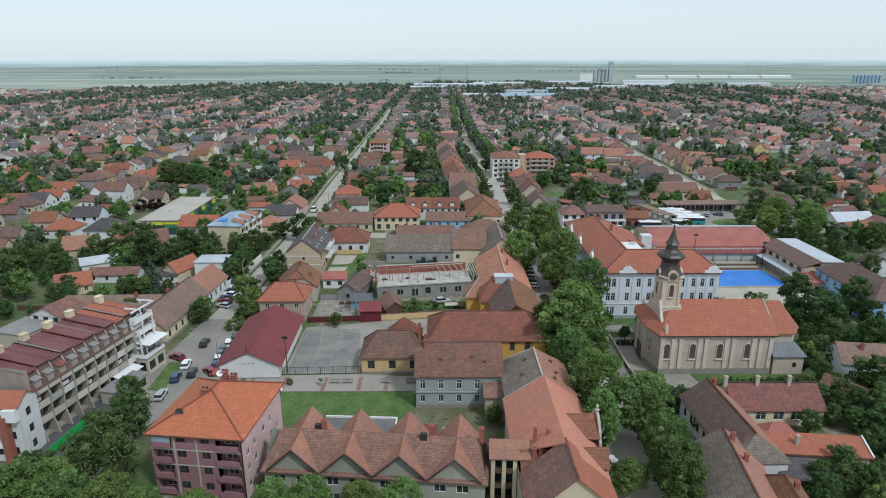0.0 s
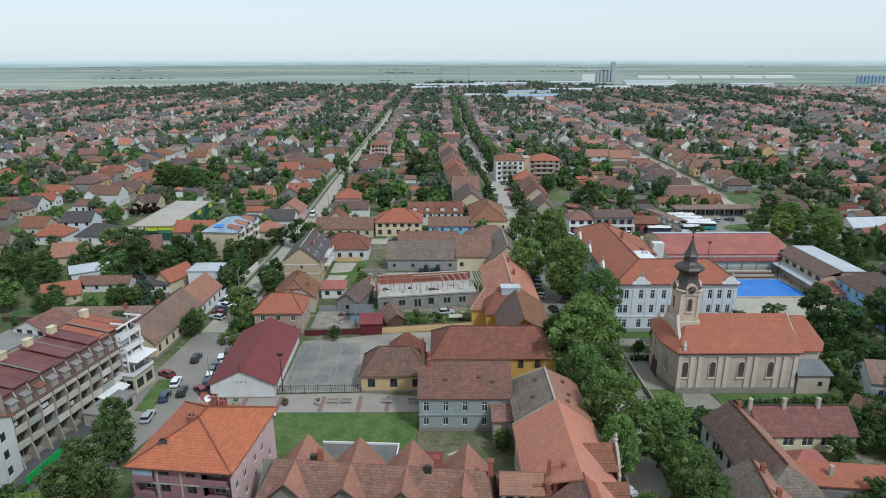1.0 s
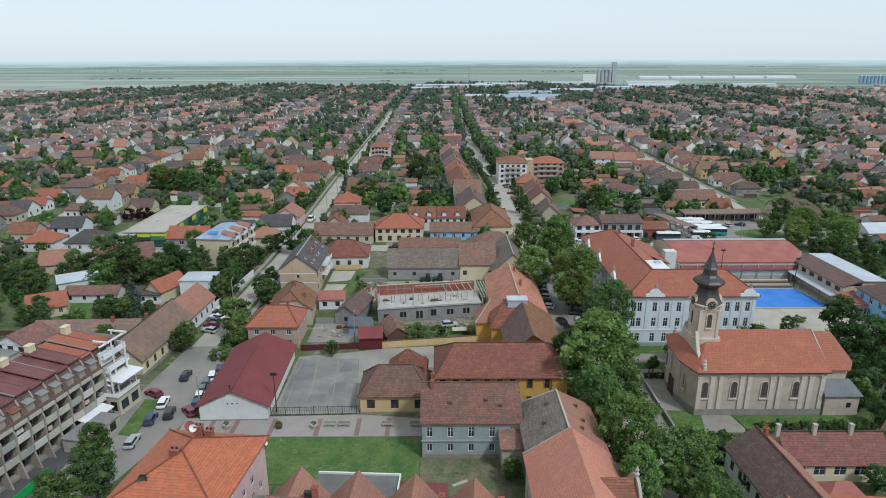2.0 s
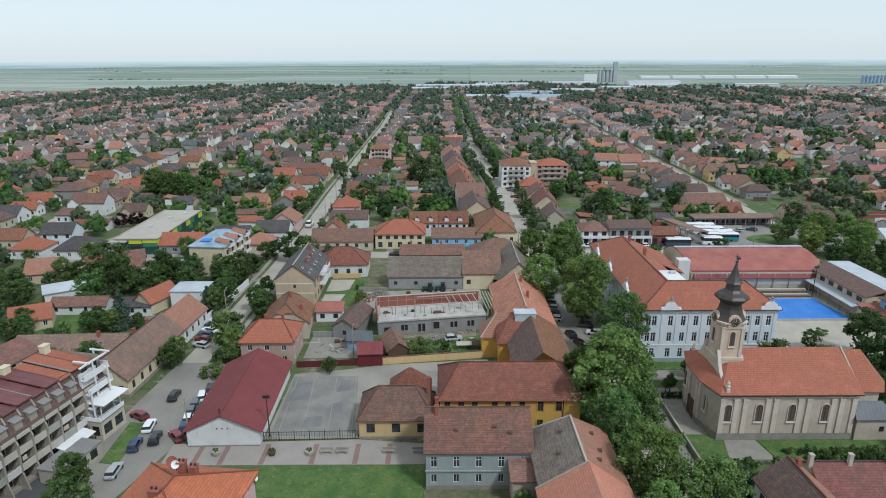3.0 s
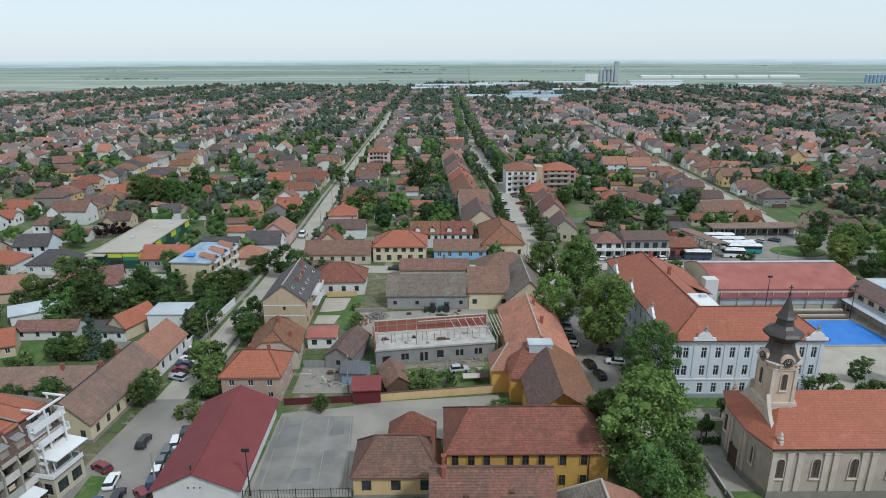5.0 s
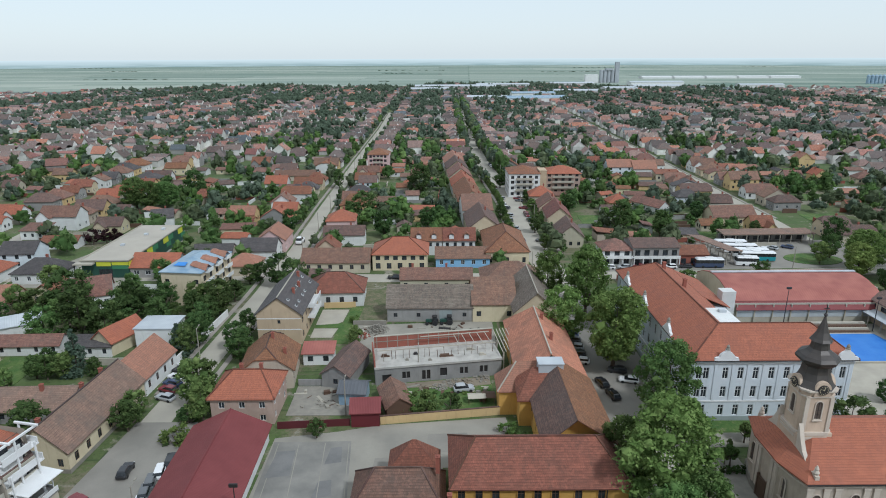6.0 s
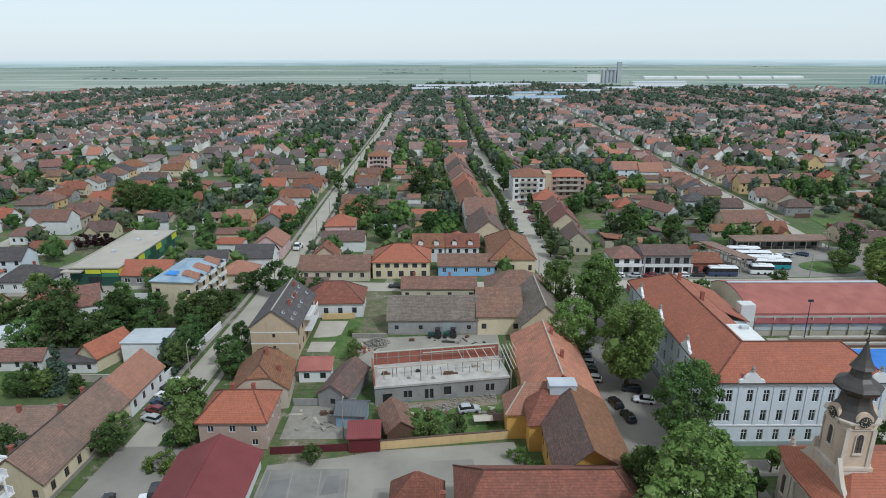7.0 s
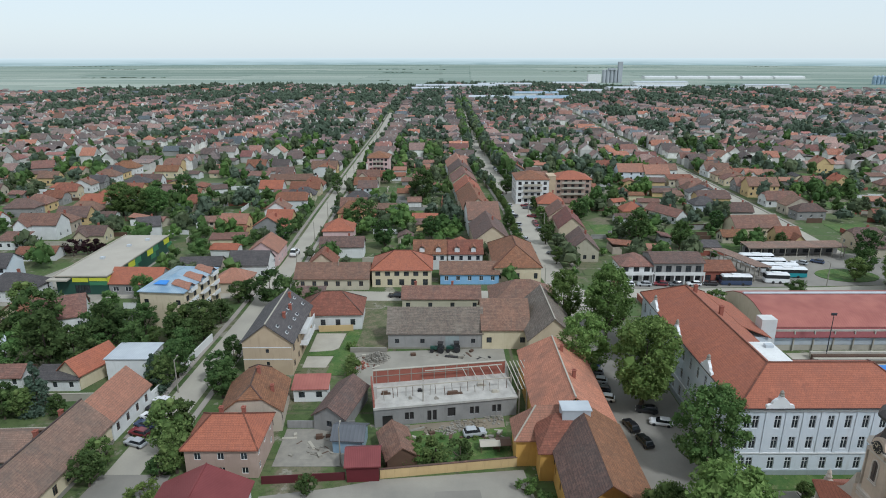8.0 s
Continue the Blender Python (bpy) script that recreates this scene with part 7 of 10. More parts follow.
for z in (3.6, 6.4):
    part("balcony", Soup().box(5.21, -3, z - 0.15, 7.0, 6, z).box(6.88, -3, z + 0.002, 7.0, 6, z + 1.0).box(5.6, -3.0, z + 0.003, 6.87, -2.9, z + 1.0), WHITEP, dh, "white balcony")
for sy in (-8.2, -5.4, -1.0, 1.6, 4.6, 8.0):
    for sx in (2.0, 3.9):
        if (sy, sx) not in ((-5.4, 2.0), (4.6, 3.9)):
            zs = 7.8 + 4.0 * (1 - sx / 5.2) + 0.2
            sk = part("roof_window", Soup().box(-0.32, -0.5, 0, 0.32, 0.5, 0.12), WHITEP, dh, "small roof window in a pale frame")
            sk.matrix_basis = pose(sx, sy, zs, 0, 37.6, 0)
            part("pane", Soup().box(-0.25, -0.43, 0.121, 0.25, 0.43, 0.14), GLASS, sk)
building("corner_house", "white corner house with a red-brown hipped roof", "house", -30.4, 211.6, 15.5, 10.5, 4.4, 2, ("hip", "x", 3.8), WHITE, TILE_RED, {"S": [row(4, 1.2, 1.2, 1.6, 1.6)]}, "dark", 0.5, caps=TILE_OLD)
bn = building("barn", "long brick barn with a mossy brown tile roof", "barn", -4.0, 200.5, 22.0, 9.5, 4.1, 0, ("gable", "x", 4.4), GREY, TILE_MOSS, {"S": [row(4, 1.4, 1.0, 1.1, 1.6)]}, "dark", 0.35, base=0.4)
part("barn_door", Soup().box(2.4, -4.86, 0.41, 5.6, -4.752, 3.2), GREYB, bn, "grey sliding barn door")
building("courtyard_house", "house with a reddish gable roof and dark street slope", "house", 12.5, 203.0, 11.0, 15.0, 5.0, 0, ("gable", "x", 4.6), CREAM, TILE_OLD, {"S": [row(2, 1.6, 1.2, 1.4)]}, "dark", 0.4)
building("street_house", "street house with a steep dark brown roof", "house", 22.5, 200.0, 11.0, 21.0, 5.2, 0, ("gable", "y", 5.0), CREAM, TILE_MOSS, {"E": [row(5, 1.4, 1.1, 1.8)]}, "dark", 0.4, caps=PALEC)
building("street_house", "corner house with a faded red hipped roof", "house", 19.0, 217.5, 17.0, 13.0, 5.0, 0, ("hip", "x", 4.2), CREAM, TILE_OLD, {"E": [row(3, 1.4, 1.1, 1.8)]}, "dark", 0.4)
building("cross_street_house", "old low street house with a brown roof", "house", -2.5, 222.0, 21.0, 7.0, 3.4, 0, ("gable", "x", 2.4), BEIGE, TILE_OLD, {"S": [row(4, 1.0, 1.1, 1.3)]}, "dark", 0.3, chims=((-7, 0.5), (3, 0.5)))
# north side of the cross street
building("cross_street_house", "long brown street house with a low tile roof", "house", -34.5, 239.0, 21.5, 10.0, 3.6, 0, ("gable", "x", 3.2), BEIGE, TILE_OLD, {"S": [row(6, 1.2, 1.2, 1.5, 1.6)]}, "brown", 0.4)
yh = building("yellow_house", "two storey cream house with an orange hipped roof", "house", -14.2, 242.5, 17.5, 12.5, 5.6, 0, ("hip", "x", 3.8), CREAM, TILE_ORANGE, {"S": [row(6, 3.5, 1.5, 1.4, 1.0), row(5, 0.6, 1.5, 1.9, 1.0)]}, "dark", 0.5, caps=TILE_ORANGE)
building("blue_row_house", "low pale blue street house with a faded tile roof", "house", 6.0, 242.5, 17.5, 8.0, 3.4, 0, ("gable", "x", 2.6), BLUEL, TILE_OLD, {"S": [row(5, 1.2, 1.2, 1.5, 1.2)]}, "white", 0.4)
for i, (xx, ww) in enumerate(((-6.0, 10.5), (5.2, 11.0))):
    wr = building("white_row_house", "white two storey house with a red tile roof and dormers", "house", xx, 256.5, ww, 9.0, 5.4, 0, ("gable", "x", 3.2), WHITE, TILE_RED, {"S": [row(4, 3.2, 1.1, 1.4, 0.9), row(3, 0.8, 1.1, 1.5, 0.9)]}, "dark", 0.4)
    for q in (-2.6, 2.6):
        part("dormer", Soup().prism([(q - 0.8, -4.2), (q + 0.8, -4.2), (q + 0.8, -1.2), (q - 0.8, -1.2)], 5.6, 7.2), WHITE, wr)
        slab("dormer_roof", [[(q - 1.1, -4.5, 7.1), (q, -4.5, 8.0), (q, -1.0, 8.0), (q - 1.1, -1.0, 7.1)][::-1], [(q, -4.5, 8.0), (q + 1.1, -4.5, 7.1), (q + 1.1, -1.0, 7.1), (q, -1.0, 8.0)][::-1]], TILE_RED, wr, 0.12)
building("street_house", "corner street house with a bright red tile roof", "house", 20.5, 252.0, 14.0, 25.0, 5.2, 0, ("hip", "y", 4.6), CREAM, TILE_RED, {"E": [row(6, 1.4, 1.1, 1.8)], "S": [row(3, 1.4, 1.1, 1.8)]}, "dark", 0.4, caps=TILE_RED)
# houses along the west side of the main street, further on
for i, (yy, ln, mt, hh) in enumerate(((278, 22, TILE_BROWN, 5.6), (301, 20, TILE_OLD, 6.4), (322, 18, TILE_RED, 5.0), (341, 17, TILE_RED, 4.4), (360, 18, TILE_ORANGE, 4.4), (381, 20, TILE_OLD, 5.0), (403, 21, TILE_BROWN, 5.4), (427, 22, TILE_PINK, 5.0))):
    building("street_house", ("tall street house with a weathered brown tile roof", "street house with a red tile roof")[i in (2, 3, 4)], "house", 14.6 - i * 1.1, yy, 12.0, ln, hh, 2.5, ("gable", "y" if i != 1 else "x", 4.6), (CREAM, WHITE, BEIGE)[i % 3], mt, {"S": [row(2, 1.2, 1.1, 1.5)], "E": [row(4, 1.2, 1.1, 1.6)]}, "dark", 0.4, chims=((1.5, 2),))
# apartment houses
for xx, yy, ww, dd, hh, col, rmx in ((39.5, 352, 15, 17, 11.5, WHITE, TILE_RED), (59.2, 356, 17, 14, 10.5, ROSE, TILE_ORANGE), (-37.5, 417, 12, 14, 11.0, PINK, TILE_RED)):
    q = building("apartment_house", "four storey apartment house with loggias and a tile roof", "apartment building", xx, yy, ww, dd, hh, 0, ("hip", "x", 2.8), col, rmx, {"S": [row(5, z, 1.5, 1.5, 1.0) for z in (1.0, 3.8, 6.6, 9.0)], "W": [row(4, z, 1.4, 1.5, 1.2) for z in (1.0, 3.8, 6.6, 9.0)]}, "brown", 0.4)
    for z in (3.4, 6.2, 8.7):
        part("balcony", Soup().box(-ww / 2 + 3.2, -dd / 2 - 1.1, z - 0.12, ww / 2 - 3.2, -dd / 2 - 0.004, z).box(-ww / 2 + 3.2, -dd / 2 - 1.1, z + 0.002, ww / 2 - 3.2, -dd / 2 - 1.0, z + 0.9), PALEC, q)
st = thing("stair_tower", 48.8, 349.5, 0, "tan stair tower between two apartment houses", "tower")
part("shaft", Soup().box(-1.7, -3.5, 0, 1.7, 5, 12.4).box(-1.85, -3.65, 12.402, 1.85, 5.1, 12.6), TAN, st)
# corner blocks west of the cross street
bt = building("apartment_house", "cream apartment house with a pale blue sheet roof", "apartment building", -71.0, 217.0, 11.5, 19.0, 9.8, -6, ("hip", "y", 2.0), CREAM, METAL_BLUE, {"S": [row(2, 6.4, 1.2, 1.3, 1.0)], "E": [row(5, z, 1.5, 1.5, 1.2) for z in (1.2, 4.0, 6.8)]}, "dark", 0.4)
for z in (3.7, 6.5, 9.2):
    for yy in (-6, 0, 6):
        part("balcony", Soup().box(5.76, yy - 1.6, z - 0.12, 7.0, yy + 1.6, z).box(6.9, yy - 1.6, z + 0.002, 7.0, yy + 1.6, z + 0.95), WHITEP, bt)
for yy in (-6, 0, 6):
    slab("roof_gable", [[(2.0, yy - 1.8, 11.4), (6.4, yy - 1.8, 9.9), (6.4, yy, 11.2), (2.0, yy, 11.8)], [(6.4, yy + 1.8, 9.9), (2.0, yy + 1.8, 11.4), (2.0, yy, 11.8), (6.4, yy, 11.2)]], TILE_PINK, bt, 0.15)
part("blue_tarp", Soup().face((-3.0, -7.6, 11.0), (0.5, -7.6, 11.0), (0.5, -5.8, 11.5), (-2.2, -5.8, 11.5)), plain("blue_sheet", (0.05, 0.22, 0.60), (0.08, 0.28, 0.65), 0.6), bt, "bright blue sheet on the roof")
building("house", "low house with an orange roof by the store", "house", -90.3, 235.2, 14.5, 9.5, 3.5, -2, ("gable", "x", 3.2), GREY, TILE_ORANGE, {"S": [row(4, 1.0, 1.7, 1.4, 1.0)]}, "white", 0.4)
sm = building("store", "long flat roofed store with green and yellow wall panels", "store", -105.2, 251.5, 14.6, 42.0, 5.4, 0, ("flat", "x", 0), GREENP, STORER, {"S": [(4, 0.5, 1.7, 2.4, 5.2)]}, "dark", 0.3)
for i in range(10):
    part("wall_panel", Soup().box(7.31, -20.9 + i * 4.2, 3.3, 7.40, -16.8 + i * 4.2, 5.2), YELLP if i % 3 == 0 else GREENL if i % 3 == 1 else GREENP, sm)
    if i % 3 == 0:
        part("wall_panel", Soup().box(7.31, -18.8 + i * 4.2, 1.5, 7.38, -15.0 + i * 4.2, 3.2), GREENL, sm, "mid green wall panel")
part("wall_panel", Soup().box(-2.6, -21.1, 3.9, 1.9, -21.004, 5.2), YELLP, sm, "bright yellow wall panel")
part("wall_panel", Soup().box(2.2, -21.1, 4.2, 7.3, -21.004, 5.2), YELLP, sm, "bright yellow wall panel")
part("wall_panel", Soup().box(2.2, -21.1, 2.9, 7.3, -21.004, 4.1), GREENL, sm, "mid green wall panel")
part("canopy", Soup().box(-8.6, -23.4, 4.9, -2.7, -21.41, 5.3), PALEC, sm, "pale entrance canopy")
part("canopy_post", Soup().box(-8.4, -23.2, 0, -8.15, -22.95, 4.9), DARKM, sm)
part("roof_edge", Soup().box(-7.7, -21.4, 5.66, 7.7, -21.2, 5.95).box(7.5, -21.19, 5.66, 7.7, 21.4, 5.95).box(-7.7, -21.19, 5.66, -7.5, 21.4, 5.95), PALEC, sm)
for i, (cx, cy) in enumerate(((0, 8), (3, 15), (-2, -5))):
    part("roof_unit", Soup().box(cx - 0.6, cy - 0.6, 5.66, cx + 0.6, cy + 0.6, 6.3), METAL_GREY, sm)


# ---- bus station ----
def shop_row(x, y, w, d, h, label, roof, wm, rm, floors):
    b = building("shop_row", label, "shops", x, y, w, d, h, 0, roof, wm, rm, {"S": [row(max(2, int(w / 3)), z, 1.7, 1.9, 0.7) for z in floors]}, "dark", 0.5)
    for z in floors[1:]:
        for i in range(int(w / 3) + 1):
            part("column", Soup().box(-w / 2 + (w - 0.3) * i / int(w / 3), -d / 2 - 1.55, 0, -w / 2 + (w - 0.3) * i / int(w / 3) + 0.3, -d / 2 - 1.25, z - 0.602), WHITE, b)
        part("gallery", Soup().box(-w / 2, -d / 2 - 1.6, z - 0.6, w / 2, -d / 2 - 0.004, z - 0.4).box(-w / 2, -d / 2 - 1.6, z - 0.398, w / 2, -d / 2 - 1.5, z + 0.4), WHITE, b)
    return b


shop_row(56.3, 244.5, 9.5, 9, 5.4, "two storey shops with red mansard roofs", ("hip", "x", 2.6), WHITE, TILE_OLD, (0.5, 3.4))
shop_row(68.8, 245.0, 15, 11, 6.4, "dark glazed shopping gallery with white balconies", ("gable", "x", 1.6), GREY, TILE_BROWN, (0.5, 3.5))
shop_row(81.4, 244.5, 9.5, 9, 3.8, "low shop with a brick red roof", ("gable", "x", 1.8), BRICK, TILE_RED, (0.5,))


def open_roof(name, label, x, y, w, d, h, rot, rm, rise, posts):
    """A long roof on posts, open on all sides, with a beam along each edge."""
    b = thing(name, x, y, rot, label, "shelter")
    claim(x, y, w, d, rot)
    slab("roof", [[(-w / 2, -d / 2, h + 0.2), (w / 2, -d / 2, h + 0.2), (w / 2, d / 2, h + 0.2 + rise), (-w / 2, d / 2, h + 0.2 + rise)]], rm, b, 0.18)
    for s in (-1, 1):
        part("beam", Soup().box(-w / 2, s * (d / 2 - 0.4) - 0.12, h - 0.3, w / 2, s * (d / 2 - 0.4) + 0.12, h), PALEC, b)
        for i in range(posts):
            px = -w / 2 + 0.5 + (w - 1.0) * i / (posts - 1)
            part("post", Soup().box(px - 0.12, s * (d / 2 - 0.4) - 0.12, 0, px + 0.12, s * (d / 2 - 0.4) + 0.12, h - 0.3), CONC, b)
    return b


open_roof("market_roof", "long open market roof of brown sheet on posts", 92.0, 250.0, 20.0, 6.4, 4.2, 108, TILE_FADED, 0.8, 6)
sr = open_roof("station_roof", "long platform roof over the bus bays", 118.0, 266.5, 34.0, 6.5, 3.6, 2, TILE_FADED, 0.4, 9)
part("ticket_wall", Soup().box(-16.8, 1.2, 0, 16.8, 1.5, 3.25), GREY, sr)
for i in range(8):
    add_window(sr, (-14.6 + i * 4.1, 1.04, 0.5), 0, 2.6, 2.2, "dark")

# ---- houses in the west gardens ----
building("house", "white house with a red hipped roof", "house", -141.0, 230.5, 11.0, 9.5, 3.5, 0, ("hip", "x", 3.2), WHITE, TILE_ORANGE, {"S": [row(3, 1.1, 1.1, 1.4)]}, chims=((1, 1),))
building("house", "white house with a dark hipped roof", "house", -123.8, 230.0, 14.5, 10.0, 3.5, 0, ("hip", "x", 3.4), WHITE, TILE_DARK, {"S": [row(4, 1.1, 1.1, 1.4)]}, chims=((1, 1),))
building("house", "pale blue two storey house with a grey roof", "house", -139.0, 244.5, 11.0, 9.0, 5.0, 4, ("gable", "x", 3.0), BLUEW, TILE_DARK, {"S": [row(3, 3.2, 1.2, 1.4), row(3, 0.9, 1.2, 1.4)]}, "dark")
building("house", "cream house with a pink gable roof", "house", -121.5, 206.0, 9.5, 9.0, 3.4, 12, ("gable", "x", 3.4), CREAM, TILE_PINK, {"S": [row(2, 1.1, 1.1, 1.4)], "E": [row(2, 1.1, 1.0, 1.4)]})
building("house", "small house with a red gable roof", "house", -110.2, 212.0, 8.0, 7.5, 3.3, -8, ("gable", "y", 2.8), CREAM, TILE_RED, {"S": [row(2, 1.1, 1.1, 1.4)]})
building("house", "grey white gable house with a brown roof", "house", -98.5, 209.0, 11.5, 9.0, 4.0, 24, ("gable", "x", 4.0), WHITE, TILE_OLD, {"S": [row(2, 1.1, 1.1, 1.4)]})
building("shed_row", "long pale sheet roofed shed in a garden", "shed", -107.0, 190.5, 10.5, 4.5, 2.6, 32, ("shed", "x", 1.2), WHITE, METAL_GREY, {}, "dark")
building("house", "low house with an orange gable roof", "house", -103.8, 170.5, 9.0, 7.0, 3.0, 26, ("gable", "x", 2.8), CREAM, TILE_ORANGE, {"S": [row(2, 1.0, 1.0, 1.3)]})
building("house", "small house with a salmon hipped roof", "house", -63.4, 235.8, 10.0, 8.5, 3.4, 0, ("hip", "x", 2.8), BEIGE, TILE_PINK, {"S": [row(3, 1.1, 1.1, 1.4)]})
building("house", "white gable house with a grey roof", "house", -61.8, 248.0, 12.0, 8.5, 4.5, 0, ("gable", "x", 3.2), WHITE, TILE_DARK, {"S": [row(3, 1.1, 1.1, 1.4)], "E": [row(2, 3.0, 0.8, 1.1)]}, "dark")
building("house", "pink house with a faded red roof", "house", -60.6, 262.0, 10.0, 12.0, 4.6, 0, ("gable", "y", 3.4), PINK, TILE_PINK, {"S": [row(2, 1.1, 1.1, 1.4)], "E": [row(3, 1.1, 1.1, 1.4)]})
building("house", "salmon pink house with an orange hipped roof", "house", -40.0, 285.0, 11.0, 10.0, 5.2, 3, ("hip", "x", 3.2), PINK, TILE_ORANGE, {"S": [row(3, 1.1, 1.1, 1.4)], "W": [row(2, 1.1, 1.1, 1.4)]}, chims=((1, 1),))
for i, (xx, yy, ww, dd, hh, kd, ax, rr, wm, rm, rt, say) in enumerate((
        (101.0, 402.0, 14.0, 10.0, 5.4, "gable", "x", 3.6, BLUEW, TILE_PINK, 0, "two storey pale row house with a faded red roof"), (114.6, 400.5, 13.0, 11.0, 4.6, "gable", "x", 4.0, WHITE, TILE_PINK, 0, "white row house with a faded red roof"),
        (-84.8, 363.5, 11.0, 8.5, 4.2, "gable", "x", 3.2, WHITE, TILE_ORANGE, 0, "white house with a wide orange roof"), (-81.5, 391.0, 22.0, 7.0, 3.0, "gable", "x", 2.4, BEIGE, TILE_OLD, 2, "long low house with a brown tile roof"),
        (-70.0, 315.0, 9.5, 9.0, 5.2, "gable", "y", 3.4, WHITE, TILE_OLD, 4, "white gable fronted house with a brown roof"), (-37.5, 359.0, 9.0, 8.0, 5.4, "gable", "x", 2.8, BLUEW, TILE_BROWN, 0, "pale blue two storey house with a brown roof"),
        (-39.0, 398.5, 13.0, 7.0, 3.4, "gable", "x", 2.6, CREAM, TILE_RED, 0, "low house with a bright red tile roof"), (45.5, 331.0, 11.0, 10.0, 4.5, "hip", "x", 3.6, BEIGE, TILE_ORANGE, -4, "corner house with an orange hipped roof"),
        (46.4, 294.0, 9.5, 18.0, 4.6, "gable", "y", 4.0, CREAM, TILE_MAROON, -3, "street house with a maroon tile gable roof"), (45.6, 267.0, 9.0, 15.0, 4.4, "gable", "y", 3.8, BEIGE, TILE_BROWN, -3, "street house with a dark brown gable roof"),
        (46.2, 311.5, 10.0, 14.0, 4.2, "gable", "y", 3.8, CREAM, TILE_OLD, -3, "street house with an old brown gable roof"), (118.8, 361.5, 6.2, 9.5, 3.8, "hip", "y", 3.0, BEIGE, TILE_OLD, 0, "small house with a brown hipped roof"),
        (126.0, 361.5, 6.6, 9.5, 3.8, "hip", "y", 3.0, BEIGE, TILE_OLD, 0, "small house with a weathered hipped roof"), (112.7, 330.0, 10.8, 8.0, 3.8, "hip", "x", 2.8, BLUEW, TILE_DARK, 0, "pale house with a grey hipped roof"),
        (91.6, 316.0, 17.0, 6.4, 3.2, "gable", "x", 2.4, WHITE, TILE_OLD, -62, "long white shed with a brown tile roof"), (104.0, 283.5, 7.4, 5.0, 2.6, "gable", "x", 1.8, BEIGE, TILE_RED, 3, "low outbuilding with a red tile roof"))):
    building("house", say, "house", xx, yy, ww, dd, hh, rt, (kd, ax, rr), wm, rm, {"S": [row(3 if ww > 8 else 2, 1.0, 1.1, 1.4, 1.1)] + ([row(3, 3.6, 1.0, 1.2, 1.4)] if hh > 5 else []), "E" if xx < 0 else "W": [row(3 if dd > 12 else 2, 1.0, 1.0, 1.4, 1.2)]}, "dark", chims=((1.2, 0.8),))
building("house", "house with a brick red gable roof and white verges", "house", 116.5, 293.0, 17.5, 10.0, 4.0, 4, ("gable", "x", 3.6), CREAM, TILE_OLD, {"S": [row(4, 1.1, 1.2, 1.5)]}, "dark", caps=PALEC)

